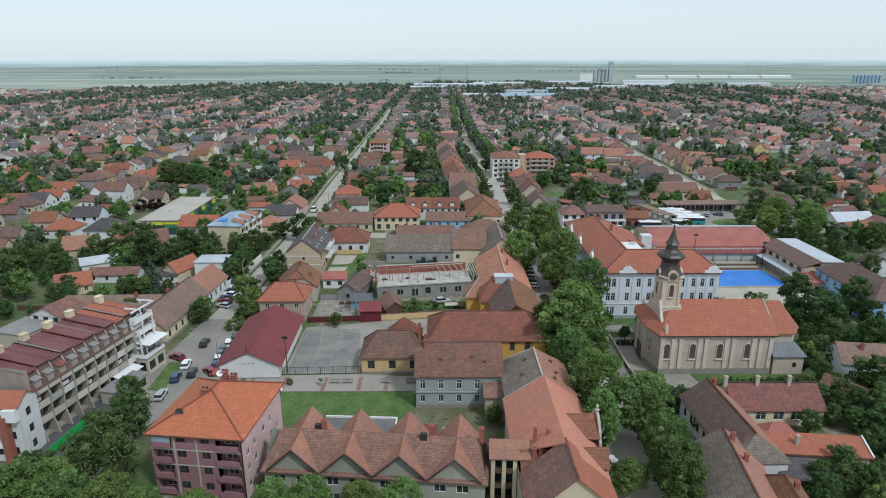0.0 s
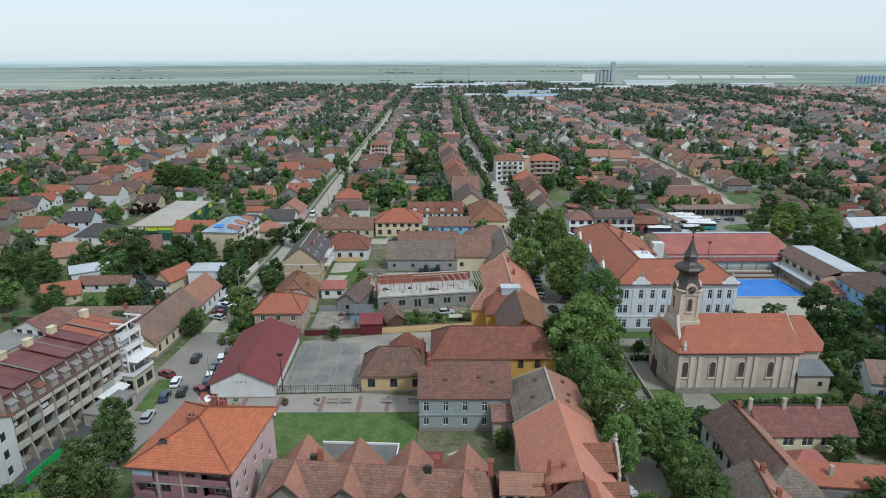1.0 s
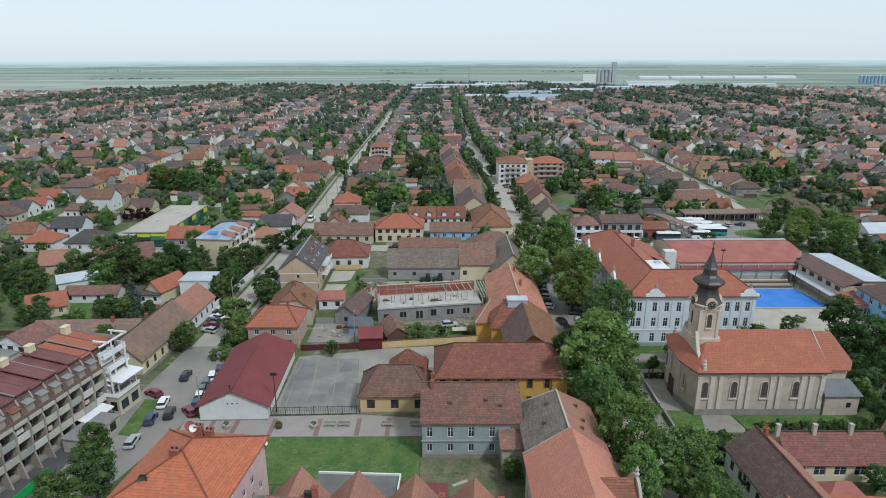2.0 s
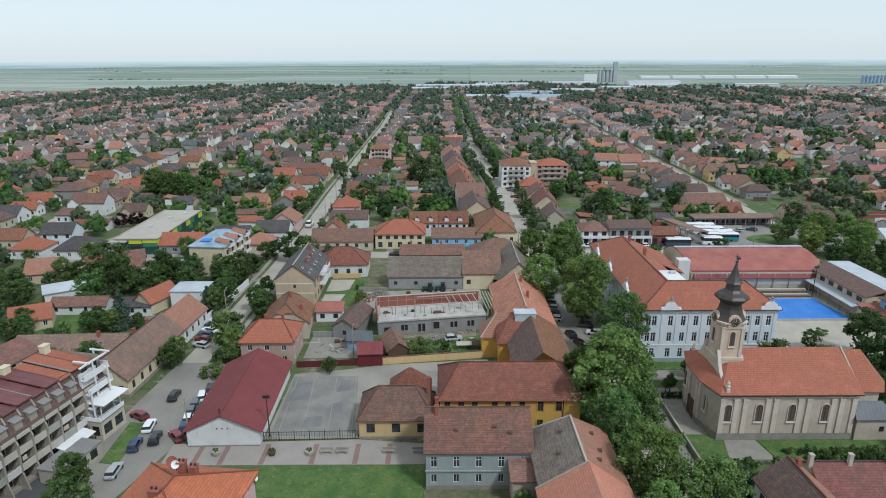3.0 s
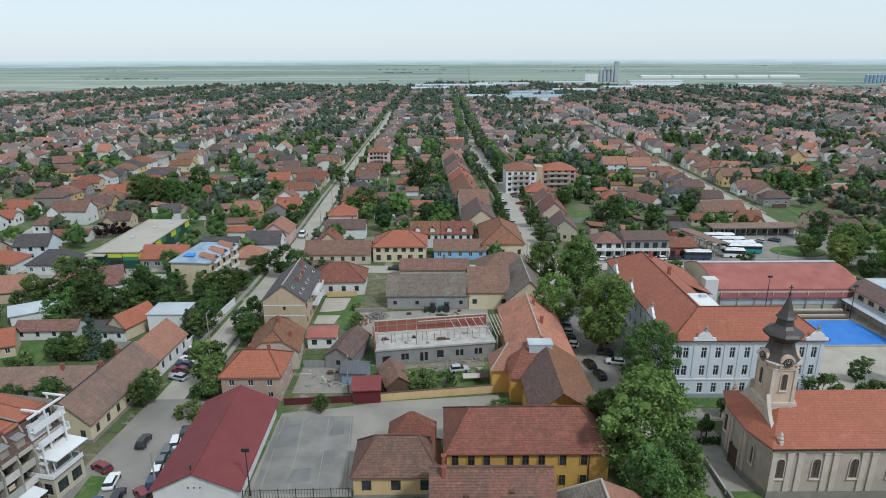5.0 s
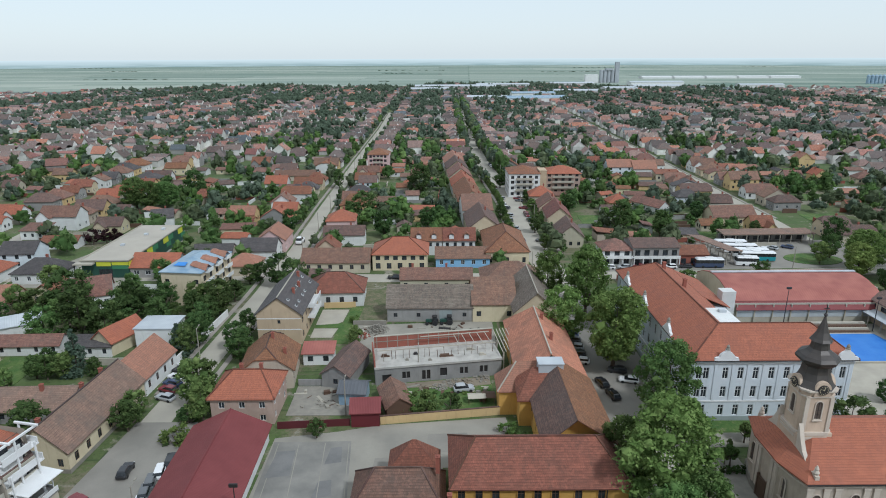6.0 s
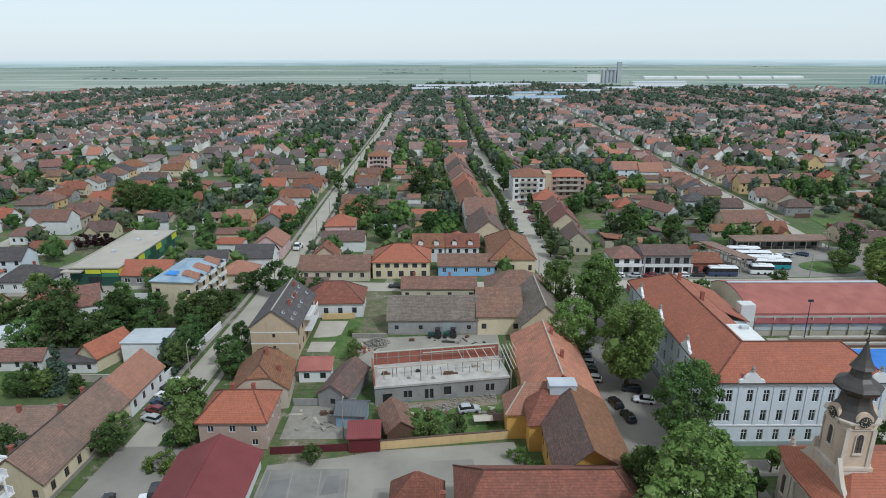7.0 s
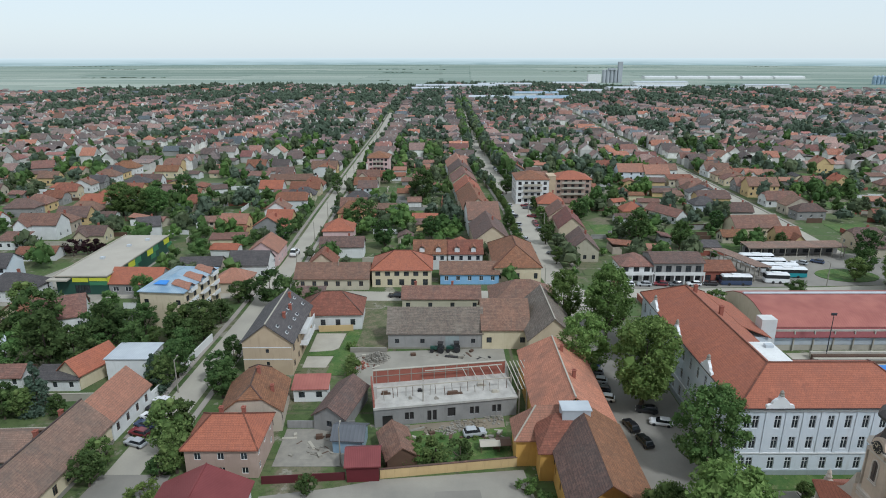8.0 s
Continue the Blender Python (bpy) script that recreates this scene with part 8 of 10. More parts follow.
# ---- building shell under construction ----
SCREED = plain("dusty_screed", (0.50, 0.475, 0.43), (0.33, 0.315, 0.285), 0.93, 0.5, 4)
def shell():
    b = thing("building_shell", -14.9, 163.4, 9.0, "unfinished grey block building with open upper floor", "construction")
    claim(-1.5, 170, 32, 16)
    w, d, h = 27.0, 9.5, 3.7
    s, hs = Soup(), []
    for u, ww, z, hh in ((2.4, 1.9, 0.05, 2.2), (6.0, 0.75, 1.0, 1.6), (6.9, 0.75, 1.0, 1.6), (10.2, 0.75, 0.4, 2.2), (11.2, 0.75, 0.4, 2.2), (14.4, 1.5, 0.9, 1.9), (18.3, 0.75, 1.0, 1.6), (19.3, 0.75, 1.0, 1.6), (22.6, 0.75, 1.0, 1.6), (23.6, 0.75, 1.0, 1.6)):
        hs.append((u - ww / 2, u + ww / 2, z, z + hh))
    wall_run(s, (0, 0), (w, 0), 0, h, hs, 0.3)
    wall_run(s, (w, 0), (w, d), 0, h)
    wall_run(s, (w, d), (0, d), 0, h)
    wall_run(s, (0, d), (0, 0), 0, h)
    part("wall", s, GREY, b)
    # added dark sheets behind the empty holes, in place of the shade inside
    for hx in hs:
        part("opening", Soup().box(hx[0], 0.29, hx[2], hx[1], 0.31, hx[3]), DARKM, b)
    part("slab", Soup().box(-0.15, -0.25, h + 0.002, w + 0.15, d, h + 0.25), SCREED, b)
    part("kerb", Soup().box(-0.15, -0.25, h + 0.252, w + 0.15, -0.02, h + 0.42), SCREED, b)
    part("rear_wall", Soup().box(0.4, d - 0.3, h + 0.252, w, d, h + 3.0), BRICK, b, "red brick rear wall with concrete ties")
    for i in range(9):
        part("wall_tie", Soup().box(0.9 + i * 2.3, d - 0.36, h + 0.252, 1.06 + i * 2.3, d - 0.302, h + 3.0), STONE, b)
    part("wall_band", Soup().box(0.45, d - 0.38, h + 1.75, w * 0.72, d - 0.303, h + 1.88), STONE, b)
    part("ring_beam", Soup().box(0.3, d - 0.4, h + 3.002, w + 0.1, d + 0.02, h + 3.16), PALEC, b)
    part("side_wall", Soup().box(-0.15, 0.3, h + 0.253, 0.15, d - 0.302, h + 1.9), BRICK, b)
    part("pier", Soup().box(0.2, 3.3, h + 0.253, 0.75, 3.8, h + 2.9), SCREED, b)
    part("tie_beam", Soup().box(0.4, 3.5, h + 2.28, w - 0.5, 3.65, h + 2.45), PALEC, b)
    part("roof_beam", bar(Soup(), (10.5, d - 1.6, h + 2.9), (w - 1.0, d - 1.6, h + 3.0), 0.09), PALEC, b)
    rng = random.Random(5)
    for i in range(17):
        x = 1.8 + i * 1.5 + rng.uniform(-0.5, 0.5)
        y = rng.choice((3.55, 3.55, 2.9, 4.4))
        part("prop", bar(Soup(), (x + rng.uniform(-0.15, 0.15), y - rng.uniform(0.0, 0.3), h + 0.25), (x, y, h + (2.3 if y == 3.55 else rng.uniform(1.5, 2.2))), 0.045), (BROWNW, STONE)[i % 3 == 0], b)
    for i in range(5):
        part("rafter", bar(Soup(), (18.4 + i * 1.75, 3.55, h + 2.5), (17.9 + i * 1.75, d - 1.6, h + 3.0), 0.06), PALEC, b)
    for i, (x, y, ln) in enumerate(((1.6, 4.6, 1.8), (6.6, 2.2, 0.7), (8.6, 4.6, 1.1), (14.0, 2.6, 3.0), (11.4, 1.4, 0.8), (22.6, 2.0, 1.5), (20.4, 4.8, 1.7))):
        part("stacked_timber", Soup().box(x, y, h + 0.252, x + ln, y + 0.6, h + 0.42).box(x + 0.15, y + 0.1, h + 0.422, x + ln * 0.7, y + 0.7, h + rng.uniform(0.55, 0.8)), (BROWNW, STONE, DARKM)[i % 3] if i < 5 else PALEC, b)
    # open frame at the east end
    for i in range(5):
        part("post", Soup().box(w + 0.4 + (i % 3) * 1.5, 0.2 + (i // 3) * 6, 0, w + 0.65 + (i % 3) * 1.5, 0.45 + (i // 3) * 6, 5.2), PALEC, b)
    for i in range(6):
        part("beam", bar(Soup(), (w + 0.3 + i * 0.75, 0.2, 5.3), (w + 0.3 + i * 0.75, d, 6.4), 0.08), PALEC, b)


shell()
# low walls and fences of the near blocks
def scatter(x0, y0, x1, y1, n, seed, label, mats, size=0.35, group="odds and ends in the yards"):
    """Single boards, crates and blocks that lie about."""
    rng = random.Random(seed)
    for i in range(n):
        k = size * rng.uniform(0.5, 1.6)
        o = new("plank" if i % 2 else "block", Soup().box(-k * (3 if i % 2 else 1), -k * 0.6, 0, k * (3 if i % 2 else 1), k * 0.6, k * (0.3 if i % 2 else 0.9)).mesh("plank" if i % 2 else "block", mats[i % len(mats)]))
        o.matrix_basis = pose(rng.uniform(x0, x1), rng.uniform(y0, y1), 0.05, 0, 0, rng.uniform(0, 180))
        tagged(o, label, "board" if i % 2 else "block", group)


def low_wall(name, label, a, c, h, t, mat, cap=None):
    d = Vector((c[0] - a[0], c[1] - a[1]))
    b = thing(name, a[0], a[1], math.degrees(math.atan2(d.y, d.x)), label, "wall")
    part("wall_body", Soup().box(0, -t / 2, 0, d.length, t / 2, h), mat, b)
    if cap:
        part("coping", Soup().box(-0.05, -t / 2 - 0.06, h + 0.002, d.length + 0.05, t / 2 + 0.06, h + 0.1), cap, b)
    return b


low_wall("yard_wall", "pale yellow rendered yard wall", (-12.6, 149.0), (10.0, 152.1), 1.7, 0.3, YELLOWL, TILE_OLD)
low_wall("fence_wall", "dark red sheet fence", (-31.5, 147.6), (-18.2, 148.6), 1.5, 0.12, plain("maroon_sheet", (0.10, 0.015, 0.02), (0.085, 0.014, 0.018), 0.7))
low_wall("garden_wall", "pale garden wall", (-33.0, 205.2), (-24.5, 205.8), 1.6, 0.25, YELLOWL)
low_wall("church_wall", "low stone wall along the church walk", (44.0, 121.0), (44.0, 138.5), 0.8, 0.25, CONC, PALEC)
low_wall("churchyard_wall", "grey churchyard wall", (44.0, 104.0), (44.0, 120.6), 1.0, 0.25, STONE, STONE)
low_wall("court_wall", "low pale wall before the blue court", (77.3, 171.8), (108.0, 171.8), 0.5, 0.3, PALEC)
low_wall("plot_wall", "grey block wall between plots", (-31.0, 163.4), (-18.5, 163.4), 1.5, 0.2, GREY)
low_wall("farm_wall", "old brick and stone yard wall", (-23.6, 193.9), (-15.2, 193.9), 1.2, 0.4, STONE)
low_wall("lot_wall", "long pale boundary wall", (-60.2, 172.6), (-57.6, 200), 2.0, 0.25, WHITE)


def railing(a, c, h, label):
    d = Vector((c[0] - a[0], c[1] - a[1]))
    b = thing("iron_fence", a[0], a[1], math.degrees(math.atan2(d.y, d.x)), label, "fence")
    n = int(d.length / 0.45)
    part("rail", Soup().box(0, -0.03, 0.25, d.length, 0.03, 0.31).box(0, -0.03, h - 0.2, d.length, 0.03, h - 0.14), DARKM, b)
    for i in range(n + 1):
        o = part("bar", RAIL_BAR if i % 6 else RAIL_POST, None, b)
        o.matrix_basis = pose(d.length * i / n, 0, 0)


RAIL_BAR = Soup().box(-0.02, -0.02, 0.1, 0.02, 0.02, 1.95).mesh("bar", DARKM)
RAIL_POST = Soup().box(-0.06, -0.06, 0, 0.06, 0.06, 2.1).mesh("bar", DARKM)
railing((-31.2, 120.0), (-14.5, 120.5), 2.0, "dark iron bar fence along the school yard")
mast(-30.4, 121.0, 8.5, "tall dark wooden pole by the yard fence")


def planter(x, y, dark):
    b = thing("planter", x, y, 0, "round dark planter on the promenade" if dark else "pale concrete planter with flowers", "planter", "planters on the promenade", z=0.10)
    part("tub", Soup().lathe(0, 0, [(0.45, 0), (0.65, 0.5), (0.7, 0.9), (0.55, 0.92)], 12), BROWNW if dark else PALEC, b)
    o = new("plant", TREES["bush1"][0])
    o.parent, o.matrix_basis = b, Matrix.LocRotScale((0, 0, 0.7), None, (0.42, 0.42, 0.35))


def bench(x, y):
    b = thing("bench", x, y, 0, "grey slatted bench on concrete feet", "bench", "benches on the promenade", z=0.10)
    for dx in (-0.8, 0.8):
        part("foot", Soup().box(dx - 0.12, -0.25, 0, dx + 0.12, 0.25, 0.42), CONC, b)
    for i in range(4):
        part("slat", Soup().box(-1.1, -0.24 + i * 0.125, 0.425, 1.1, -0.14 + i * 0.125, 0.47), CONC, b)
    part("backrest", Soup().box(-1.1, 0.26, 0.5, 1.1, 0.31, 0.95), CONC, b)


for x, d in ((-38.3, 0), (-28.7, 1), (-22.2, 0)):
    planter(x, 115.9, d)
for x in (-19.4, -16.7, -8.6, -3.4):
    bench(x, 116.4)


# ---- clutter of yards and plots ----
def heap(x, y, r, h, label, mat, seed, n=40):
    """A loose heap of broken pieces."""
    rng = random.Random(seed)
    s = Soup()
    for i in range(n):
        a, q = rng.uniform(0, 6.28), r * math.sqrt(rng.random())
        z = h * (1 - q / r) * rng.uniform(0.5, 1.0)
        k = rng.uniform(0.08, 0.30)
        cx, cy, b = q * math.cos(a), q * math.sin(a), rng.uniform(0, 1.5)
        ring = [(cx + k * math.cos(b + j * 1.57) * rng.uniform(0.7, 1.4), cy + k * math.sin(b + j * 1.57) * rng.uniform(0.7, 1.2)) for j in range(4)]
        s.prism(ring, -0.05, z + k * 0.6)
    o = new("rubble_heap", s.mesh("rubble_heap", mat))
    o.matrix_basis = pose(x, y, 0.04)
    return tagged(o, label, "rubble", "heaps in the yards", "stuff")


heap(-17.2, 190.6, 3.0, 1.9, "heap of pale rubble and timber in the farm yard", STONE, 3, 190)
heap(-20.5, 187.4, 2.0, 0.8, "low heap of broken bricks", BRICK, 4, 30)
for i, (hx, hy, hr) in enumerate(((-1.4, 162.4, 1.7), (4.0, 164.4, 2.0), (1.4, 164.0, 2.2), (-4.6, 162.0, 1.2), (7.4, 166.0, 2.0))):
    heap(hx, hy, hr, 0.5, "low heap of earth and rubble before the shell", (STONE, DIRT)[i % 2], 10 + i, 60)
for i in range(9):
    tree("bush%d" % (i % 3), -8.5 + i * 2.0, 157.2 + (i * 1.7) % 2.6, 0.6 + 0.12 * (i % 3), 0.9 + 0.2 * (i % 2))
scatter(-10, 160, 9, 163.5, 22, 5, "weathered building material lying on the ground", (PALEC, BROWNW, STONE))
scatter(-30, 153, -19, 162, 18, 6, "odd board or block lying in a back yard", (PALEC, BROWNW, CONC))
scatter(-22, 186, -16, 192, 14, 7, "timber and block beside the rubble heap", (PALEC, BROWNW, STONE))
scatter(-8, 190.5, 9, 194.5, 12, 8, "farm clutter along the barn wall", (DARKM, BROWNW, CONC), 0.45)
scatter(-2, 90, 12, 104, 14, 9, "odd board or block lying on bare earth", (PALEC, BROWNW, CONC))
heap(-24.5, 156.4, 1.6, 0.5, "scattered boards and debris in a back yard", STONE, 31, 24)


def tractor(x, y, ang):
    b = thing("tractor", x, y, ang, "dark farm tractor parked in the yard", "tractor", z=0.05)
    part("bonnet", Soup().prism([(-0.4, 0.2), (0.4, 0.2), (0.35, 1.9), (-0.35, 1.9)], 0.75, 1.35), GREENP, b)
    part("cab", Soup().prism([(-0.7, -1.1), (0.7, -1.1), (0.7, 0.2), (-0.7, 0.2)], 0.8, 2.3, [(-0.6, -1.0), (0.6, -1.0), (0.6, 0.1), (-0.6, 0.1)]), CARGLASS, b)
    part("roof", Soup().box(-0.68, -1.1, 2.302, 0.68, 0.2, 2.42), DARKM, b)
    for wx in (-0.75, 0.75):
        for wy, k in ((-0.6, 2.3), (1.5, 1.4)):
            o = part("wheel", WHEEL, None, b)
            o.matrix_basis = Matrix.LocRotScale((wx, wy, 0.32 * k), None, (k, k, k))


def pallet_stack(x, y, n, label="stack of wooden pallets in the yard"):
    b = thing("pallet_stack", x, y, 8, label, "pallets", "stacks in the yards")
    for i in range(n):
        part("pallet", Soup().box(-0.6, -0.4, 0.02 + i * 0.16, 0.6, 0.4, 0.14 + i * 0.16), BROWNW, b)


for x, y, n in ((-24.5, 160.0, 5), (-22.8, 160.4, 3), (7.0, 157.0, 4), (-9.0, 192.2, 4)):
    pallet_stack(x, y, n)
for x, y, w2, d2 in ((5.8, 156.6, 3.4, 2.0), (8.2, 157.0, 2.4, 2.4)):
    cv = thing("covered_frame", x, y, 4, "small garden frame with a pale cover", "shed", "frames in the plot")
    slab("cover", roof_planes(w2, d2, 1.3, "gable", "x", 0.4, 0.1), PALEC if w2 > 3 else BROWNW, cv, 0.08)
    for qx in (-w2 / 2 + 0.1, w2 / 2 - 0.1):
        for qy in (-d2 / 2 + 0.1, d2 / 2 - 0.1):
            part("post", Soup().box(qx - 0.05, qy - 0.05, 0, qx + 0.05, qy + 0.05, 1.4), BROWNW, cv)

# ---- cars ----
def car_meshes():
    """Body, cabin, lamps and wheel of a hatchback, 4.2 m long, facing +y."""
    def loft(s, rings):
        n0, k = len(s.v), len(rings[0])
        for r in rings:
            s.v += r
        for j in range(len(rings) - 1):
            s.f += [(n0 + j * k + i, n0 + j * k + (i + 1) % k, n0 + (j + 1) * k + (i + 1) % k, n0 + (j + 1) * k + i) for i in range(k)]
        s.f += [tuple(n0 + i for i in reversed(range(k))), tuple(n0 + (len(rings) - 1) * k + i for i in range(k))]
        return s

    def rect(y0, y1, x, z, r=0.18):
        return [(-x + r, y0, z), (x - r, y0, z), (x, y0 + r, z), (x, y1 - r, z), (x - r, y1, z), (-x + r, y1, z), (-x, y1 - r, z), (-x, y0 + r, z)]
    body = loft(Soup(), [rect(-2.0, 2.0, 0.80, 0.28), rect(-2.1, 2.1, 0.87, 0.50), rect(-2.08, 2.05, 0.87, 0.72), rect(-2.0, 1.85, 0.80, 0.90)])
    glass = loft(Soup(), [rect(-1.85, 0.95, 0.78, 0.905, 0.1), rect(-1.55, 0.25, 0.64, 1.36, 0.1)])
    roof = loft(Soup(), [rect(-1.58, 0.28, 0.66, 1.362, 0.12), rect(-1.40, 0.12, 0.58, 1.46, 0.15)])
    lamp = Soup().box(-0.72, 2.06, 0.55, -0.42, 2.13, 0.72).box(0.42, 2.06, 0.55, 0.72, 2.13, 0.72)
    return body, glass, roof, lamp


cb, cg, cr2, cl = car_meshes()
CAR = {}
for nm, m in CARP.items():
    CAR[nm] = (cb.mesh("body", m), cr2.mesh("roof", m))
CAR_G, CAR_L = cg.mesh("windows", CARGLASS), cl.mesh("headlight", WHITEP)


def wheel_mesh():
    s = Soup().lathe(0, 0, [(0.20, -0.1), (0.31, -0.1), (0.32, -0.06), (0.32, 0.06), (0.31, 0.1), (0.20, 0.1)], 14)
    r = Soup().lathe(0, 0, [(0.05, -0.085), (0.199, -0.09), (0.199, 0.09), (0.05, 0.085)], 10)
    for q in (s, r):
        q.v = [(z, x, y) for x, y, z in q.v]
    return s.mesh("wheel", TYRE), r.mesh("rim", CHROME)


WHEEL, RIM = wheel_mesh()
COL = {"white": "white", "silver": "silver grey", "black": "black", "blue": "dark blue", "red": "dark red", "grey": "dark grey", "teal": "teal"}


def car(x, y, ang, colour, k=1.0, tall=1.0):
    b = thing("car", x, y, ang, COL[colour] + " parked hatchback car on the asphalt", "car", "parked cars", z=0.04)
    b.scale = (k, k, k * tall)
    part("body", CAR[colour][0], None, b)
    part("roof", CAR[colour][1], None, b)
    part("window_band", CAR_G, None, b)
    part("headlight", CAR_L, None, b)
    for wx in (-0.78, 0.78):
        for wy in (-1.3, 1.3):
            o = part("wheel", WHEEL, None, b)
            o.matrix_basis = pose(wx, wy, 0.32)
            part("rim", RIM, None, o)
    USED.append((x, y, 2, 2))
    return b


car(-53.6, 124.2, 8, "white")
car(-50.8, 120.4, 10, "black")
car(-47.2, 121.0, 42, "red")
car(-53.5, 118.4, 8, "blue")
car(-53.6, 111.2, 4, "silver")
car(-57.0, 127.8, 60, "red")
car(-53.4, 135.0, 4, "black")
for x, y, c in ((-47.0, 124.2, "blue"), (-47.4, 127.0, "white"), (-47.8, 129.7, "grey"), (-48.0, 132.2, "grey"), (-47.6, 134.8, "white"), (-47.0, 137.6, "black")):
    car(x, y, 12, c)
for x, y, c in ((-56.5, 158.1, "silver"), (-57.2, 161.2, "red"), (-57.4, 163.8, "blue"), (-57.5, 166.4, "white"), (-57.7, 169.2, "black"), (-57.6, 172.0, "white")):
    car(x, y, 70, c)
for x, y, a, c in ((38.3, 164.1, 75, "white"), (37.0, 168.4, 75, "black"), (37.9, 175.0, 70, "grey"), (38.0, 178.6, 70, "silver"), (33.4, 158.2, 12, "black"), (32.4, 163.0, 12, "black"), (29.9, 172.8, 75, "white"), (30.0, 176.2, 75, "black"), (30.2, 179.8, 75, "silver"), (30.4, 183.6, 75, "grey"), (30.5, 187.0, 75, "blue"), (30.4, 190.6, 75, "white")):
    car(x, y, a, c)
car(3.4, 160.8, -80, "silver", 1.02, 1.15)
car(-15.5, 228.4, 88, "black")
car(-12.4, 232.2, 10, "white")
car(-103.1, 225.6, 85, "black")
car(-52.7, 266.8, -5, "white", 1.25, 1.5)
car(31.7, 88.5, 10, "white")
car(30.6, 93.2, 8, "red")
crng = random.Random(12)
for i in range(26):
    y = 262 + i * 7 + crng.uniform(-2, 2)
    for side in (-1, 1):
        if crng.random() < 0.6:
            car(float(np.interp(y, [q[1] for q in MAIN_ST], [q[0] for q in MAIN_ST])) + side * 3.9, y, 4 + crng.choice((0, 60, 180)), crng.choice(list(CARP)[:6]))
for i, (x, y, a) in enumerate(((53, 237.0, 80), (58, 237.0, 85), (63, 237.2, 80), (67.5, 237.0, 95), (73, 237.2, 85), (78, 237.4, 80), (112, 256, 40), (116, 257, 40), (122, 258, 50), (48.5, 236.6, 80))):
    car(x, y, a, ("white", "silver", "red", "grey", "white", "black", "white", "silver", "blue", "red")[i])


def coach(x, y, ang, colour, ln=11.0):
    b = thing("coach", x, y, ang, "white coach with a coloured stripe at the station" if colour == "white" else "large parked %s coach at the station" % COL[colour], "coach", "coaches at the station", z=0.05)
    h = ln / 2
    part("body", Soup().prism([(-1.2, -h), (1.2, -h), (1.25, -h + 0.3), (1.25, h - 0.4), (1.1, h), (-1.1, h), (-1.25, h - 0.4), (-1.25, -h + 0.3)], 0.35, 1.6), CARP[colour], b)
    part("window_band", Soup().prism([(-1.18, -h + 0.05), (1.18, -h + 0.05), (1.22, h - 0.4), (1.08, h - 0.05), (-1.08, h - 0.05), (-1.22, h - 0.4)], 1.602, 2.75), CARGLASS, b)
    part("roof", Soup().prism([(-1.22, -h), (1.22, -h), (1.22, h - 0.3), (-1.22, h - 0.3)], 2.752, 3.15, [(-1.0, -h + 0.2), (1.0, -h + 0.2), (1.0, h - 0.6), (-1.0, h - 0.6)]), CARP["white"], b)
    part("roof_unit", Soup().box(-0.7, -1.4, 3.152, 0.7, 1.2, 3.38), WHITEP, b)
    for wx in (-1.12, 1.12):
        for wy in (-h + 2.6, h - 2.4):
            o = part("wheel", WHEEL, None, b)
            o.matrix_basis = Matrix.LocRotScale((wx, wy, 0.45), None, (1.5, 1.42, 1.42))


for x, y, a, c, l in ((101.5, 258.5, 86, "white", 11), (102.6, 253.6, 86, "white", 11.5), (104.0, 248.6, 86, "white", 11.5), (104.4, 244.6, 86, "teal", 11.5), (98.6, 239.6, 84, "white", 7), (85.6, 238.0, 88, "blue", 9)):
    coach(x, y, a, c, l)


# ---- poles ----
def street_lamp(x, y, h=8.0, ang=0):
    b = thing("utility_pole", x, y, ang, "slender grey pole with a lamp arm", "pole", "poles along the streets")
    part("pole", POLE, None, b).scale = (1, 1, h / 8)
    o = part("arm", POLE_ARM, None, b)
    o.matrix_basis = pose(0, 0, h - 8)


POLE = Soup().lathe(0, 0, [(0.16, 0), (0.09, 8)], 7).mesh("pole", CONC)
POLE_ARM = bar(Soup().box(1.3, -0.12, 7.95, 1.9, 0.12, 8.1), (0, 0, 7.7), (1.4, 0, 8.0), 0.04).mesh("arm", CONC)
tractor(0.5, 194.2, 90)
tractor(-3.2, 194.0, 85)
for y in range(250, 620, 32):
    t = (y - 250) / 370
    street_lamp(-48.2 - 7 * t, y, 8, 180)
    if y > 262:
        street_lamp(38.8 - 19 * t, y + 12, 8, 180)
for x, y in ((-19.5, 152.2), (-45.5, 122.2), (-56.2, 176), (-6, 166), (-33, 238), (27.5, 232), (46, 236), (112, 236), (132, 262)):
    street_lamp(x, y, 7.5, 90)

# ---- trees that stand out ----
# street trees of the main street, from south to north
for key, tx, ty, tr, th in (("big1", 38.8, 79.9, 4.8, 11.0), ("big2", 31.8, 81.2, 3.2, 6.5), ("big1", 39.5, 88.0, 3.6, 10.5), ("big2", 30.5, 93.1, 3.8, 12.0), ("big1", 38.4, 96.2, 4.6, 13.0), ("big0", 31.8, 102.0, 4.7, 15.5), ("big1", 29.6, 113.5, 4.2, 14.0),
                            ("big2", 31.7, 125.0, 7.6, 20.0), ("big1", 35.4, 118.6, 4.0, 12.0), ("big1", 27.4, 131.0, 3.6, 13.0), ("big1", 40.4, 148.6, 4.9, 17.5), ("big0", 36.5, 170.2, 7.0, 19.5), ("big0", 26.9, 180.4, 5.0, 16.0), ("big1", 42.6, 187.0, 3.9, 12.0), ("big2", 37.2, 200.5, 5.8, 19.5), ("big0", 28.2, 208.6, 4.3, 15.5)):
    tree(key, tx, ty, tr * 1.3, th)
tree("big0", -55.4, 73.1, 5.6, 12.9)
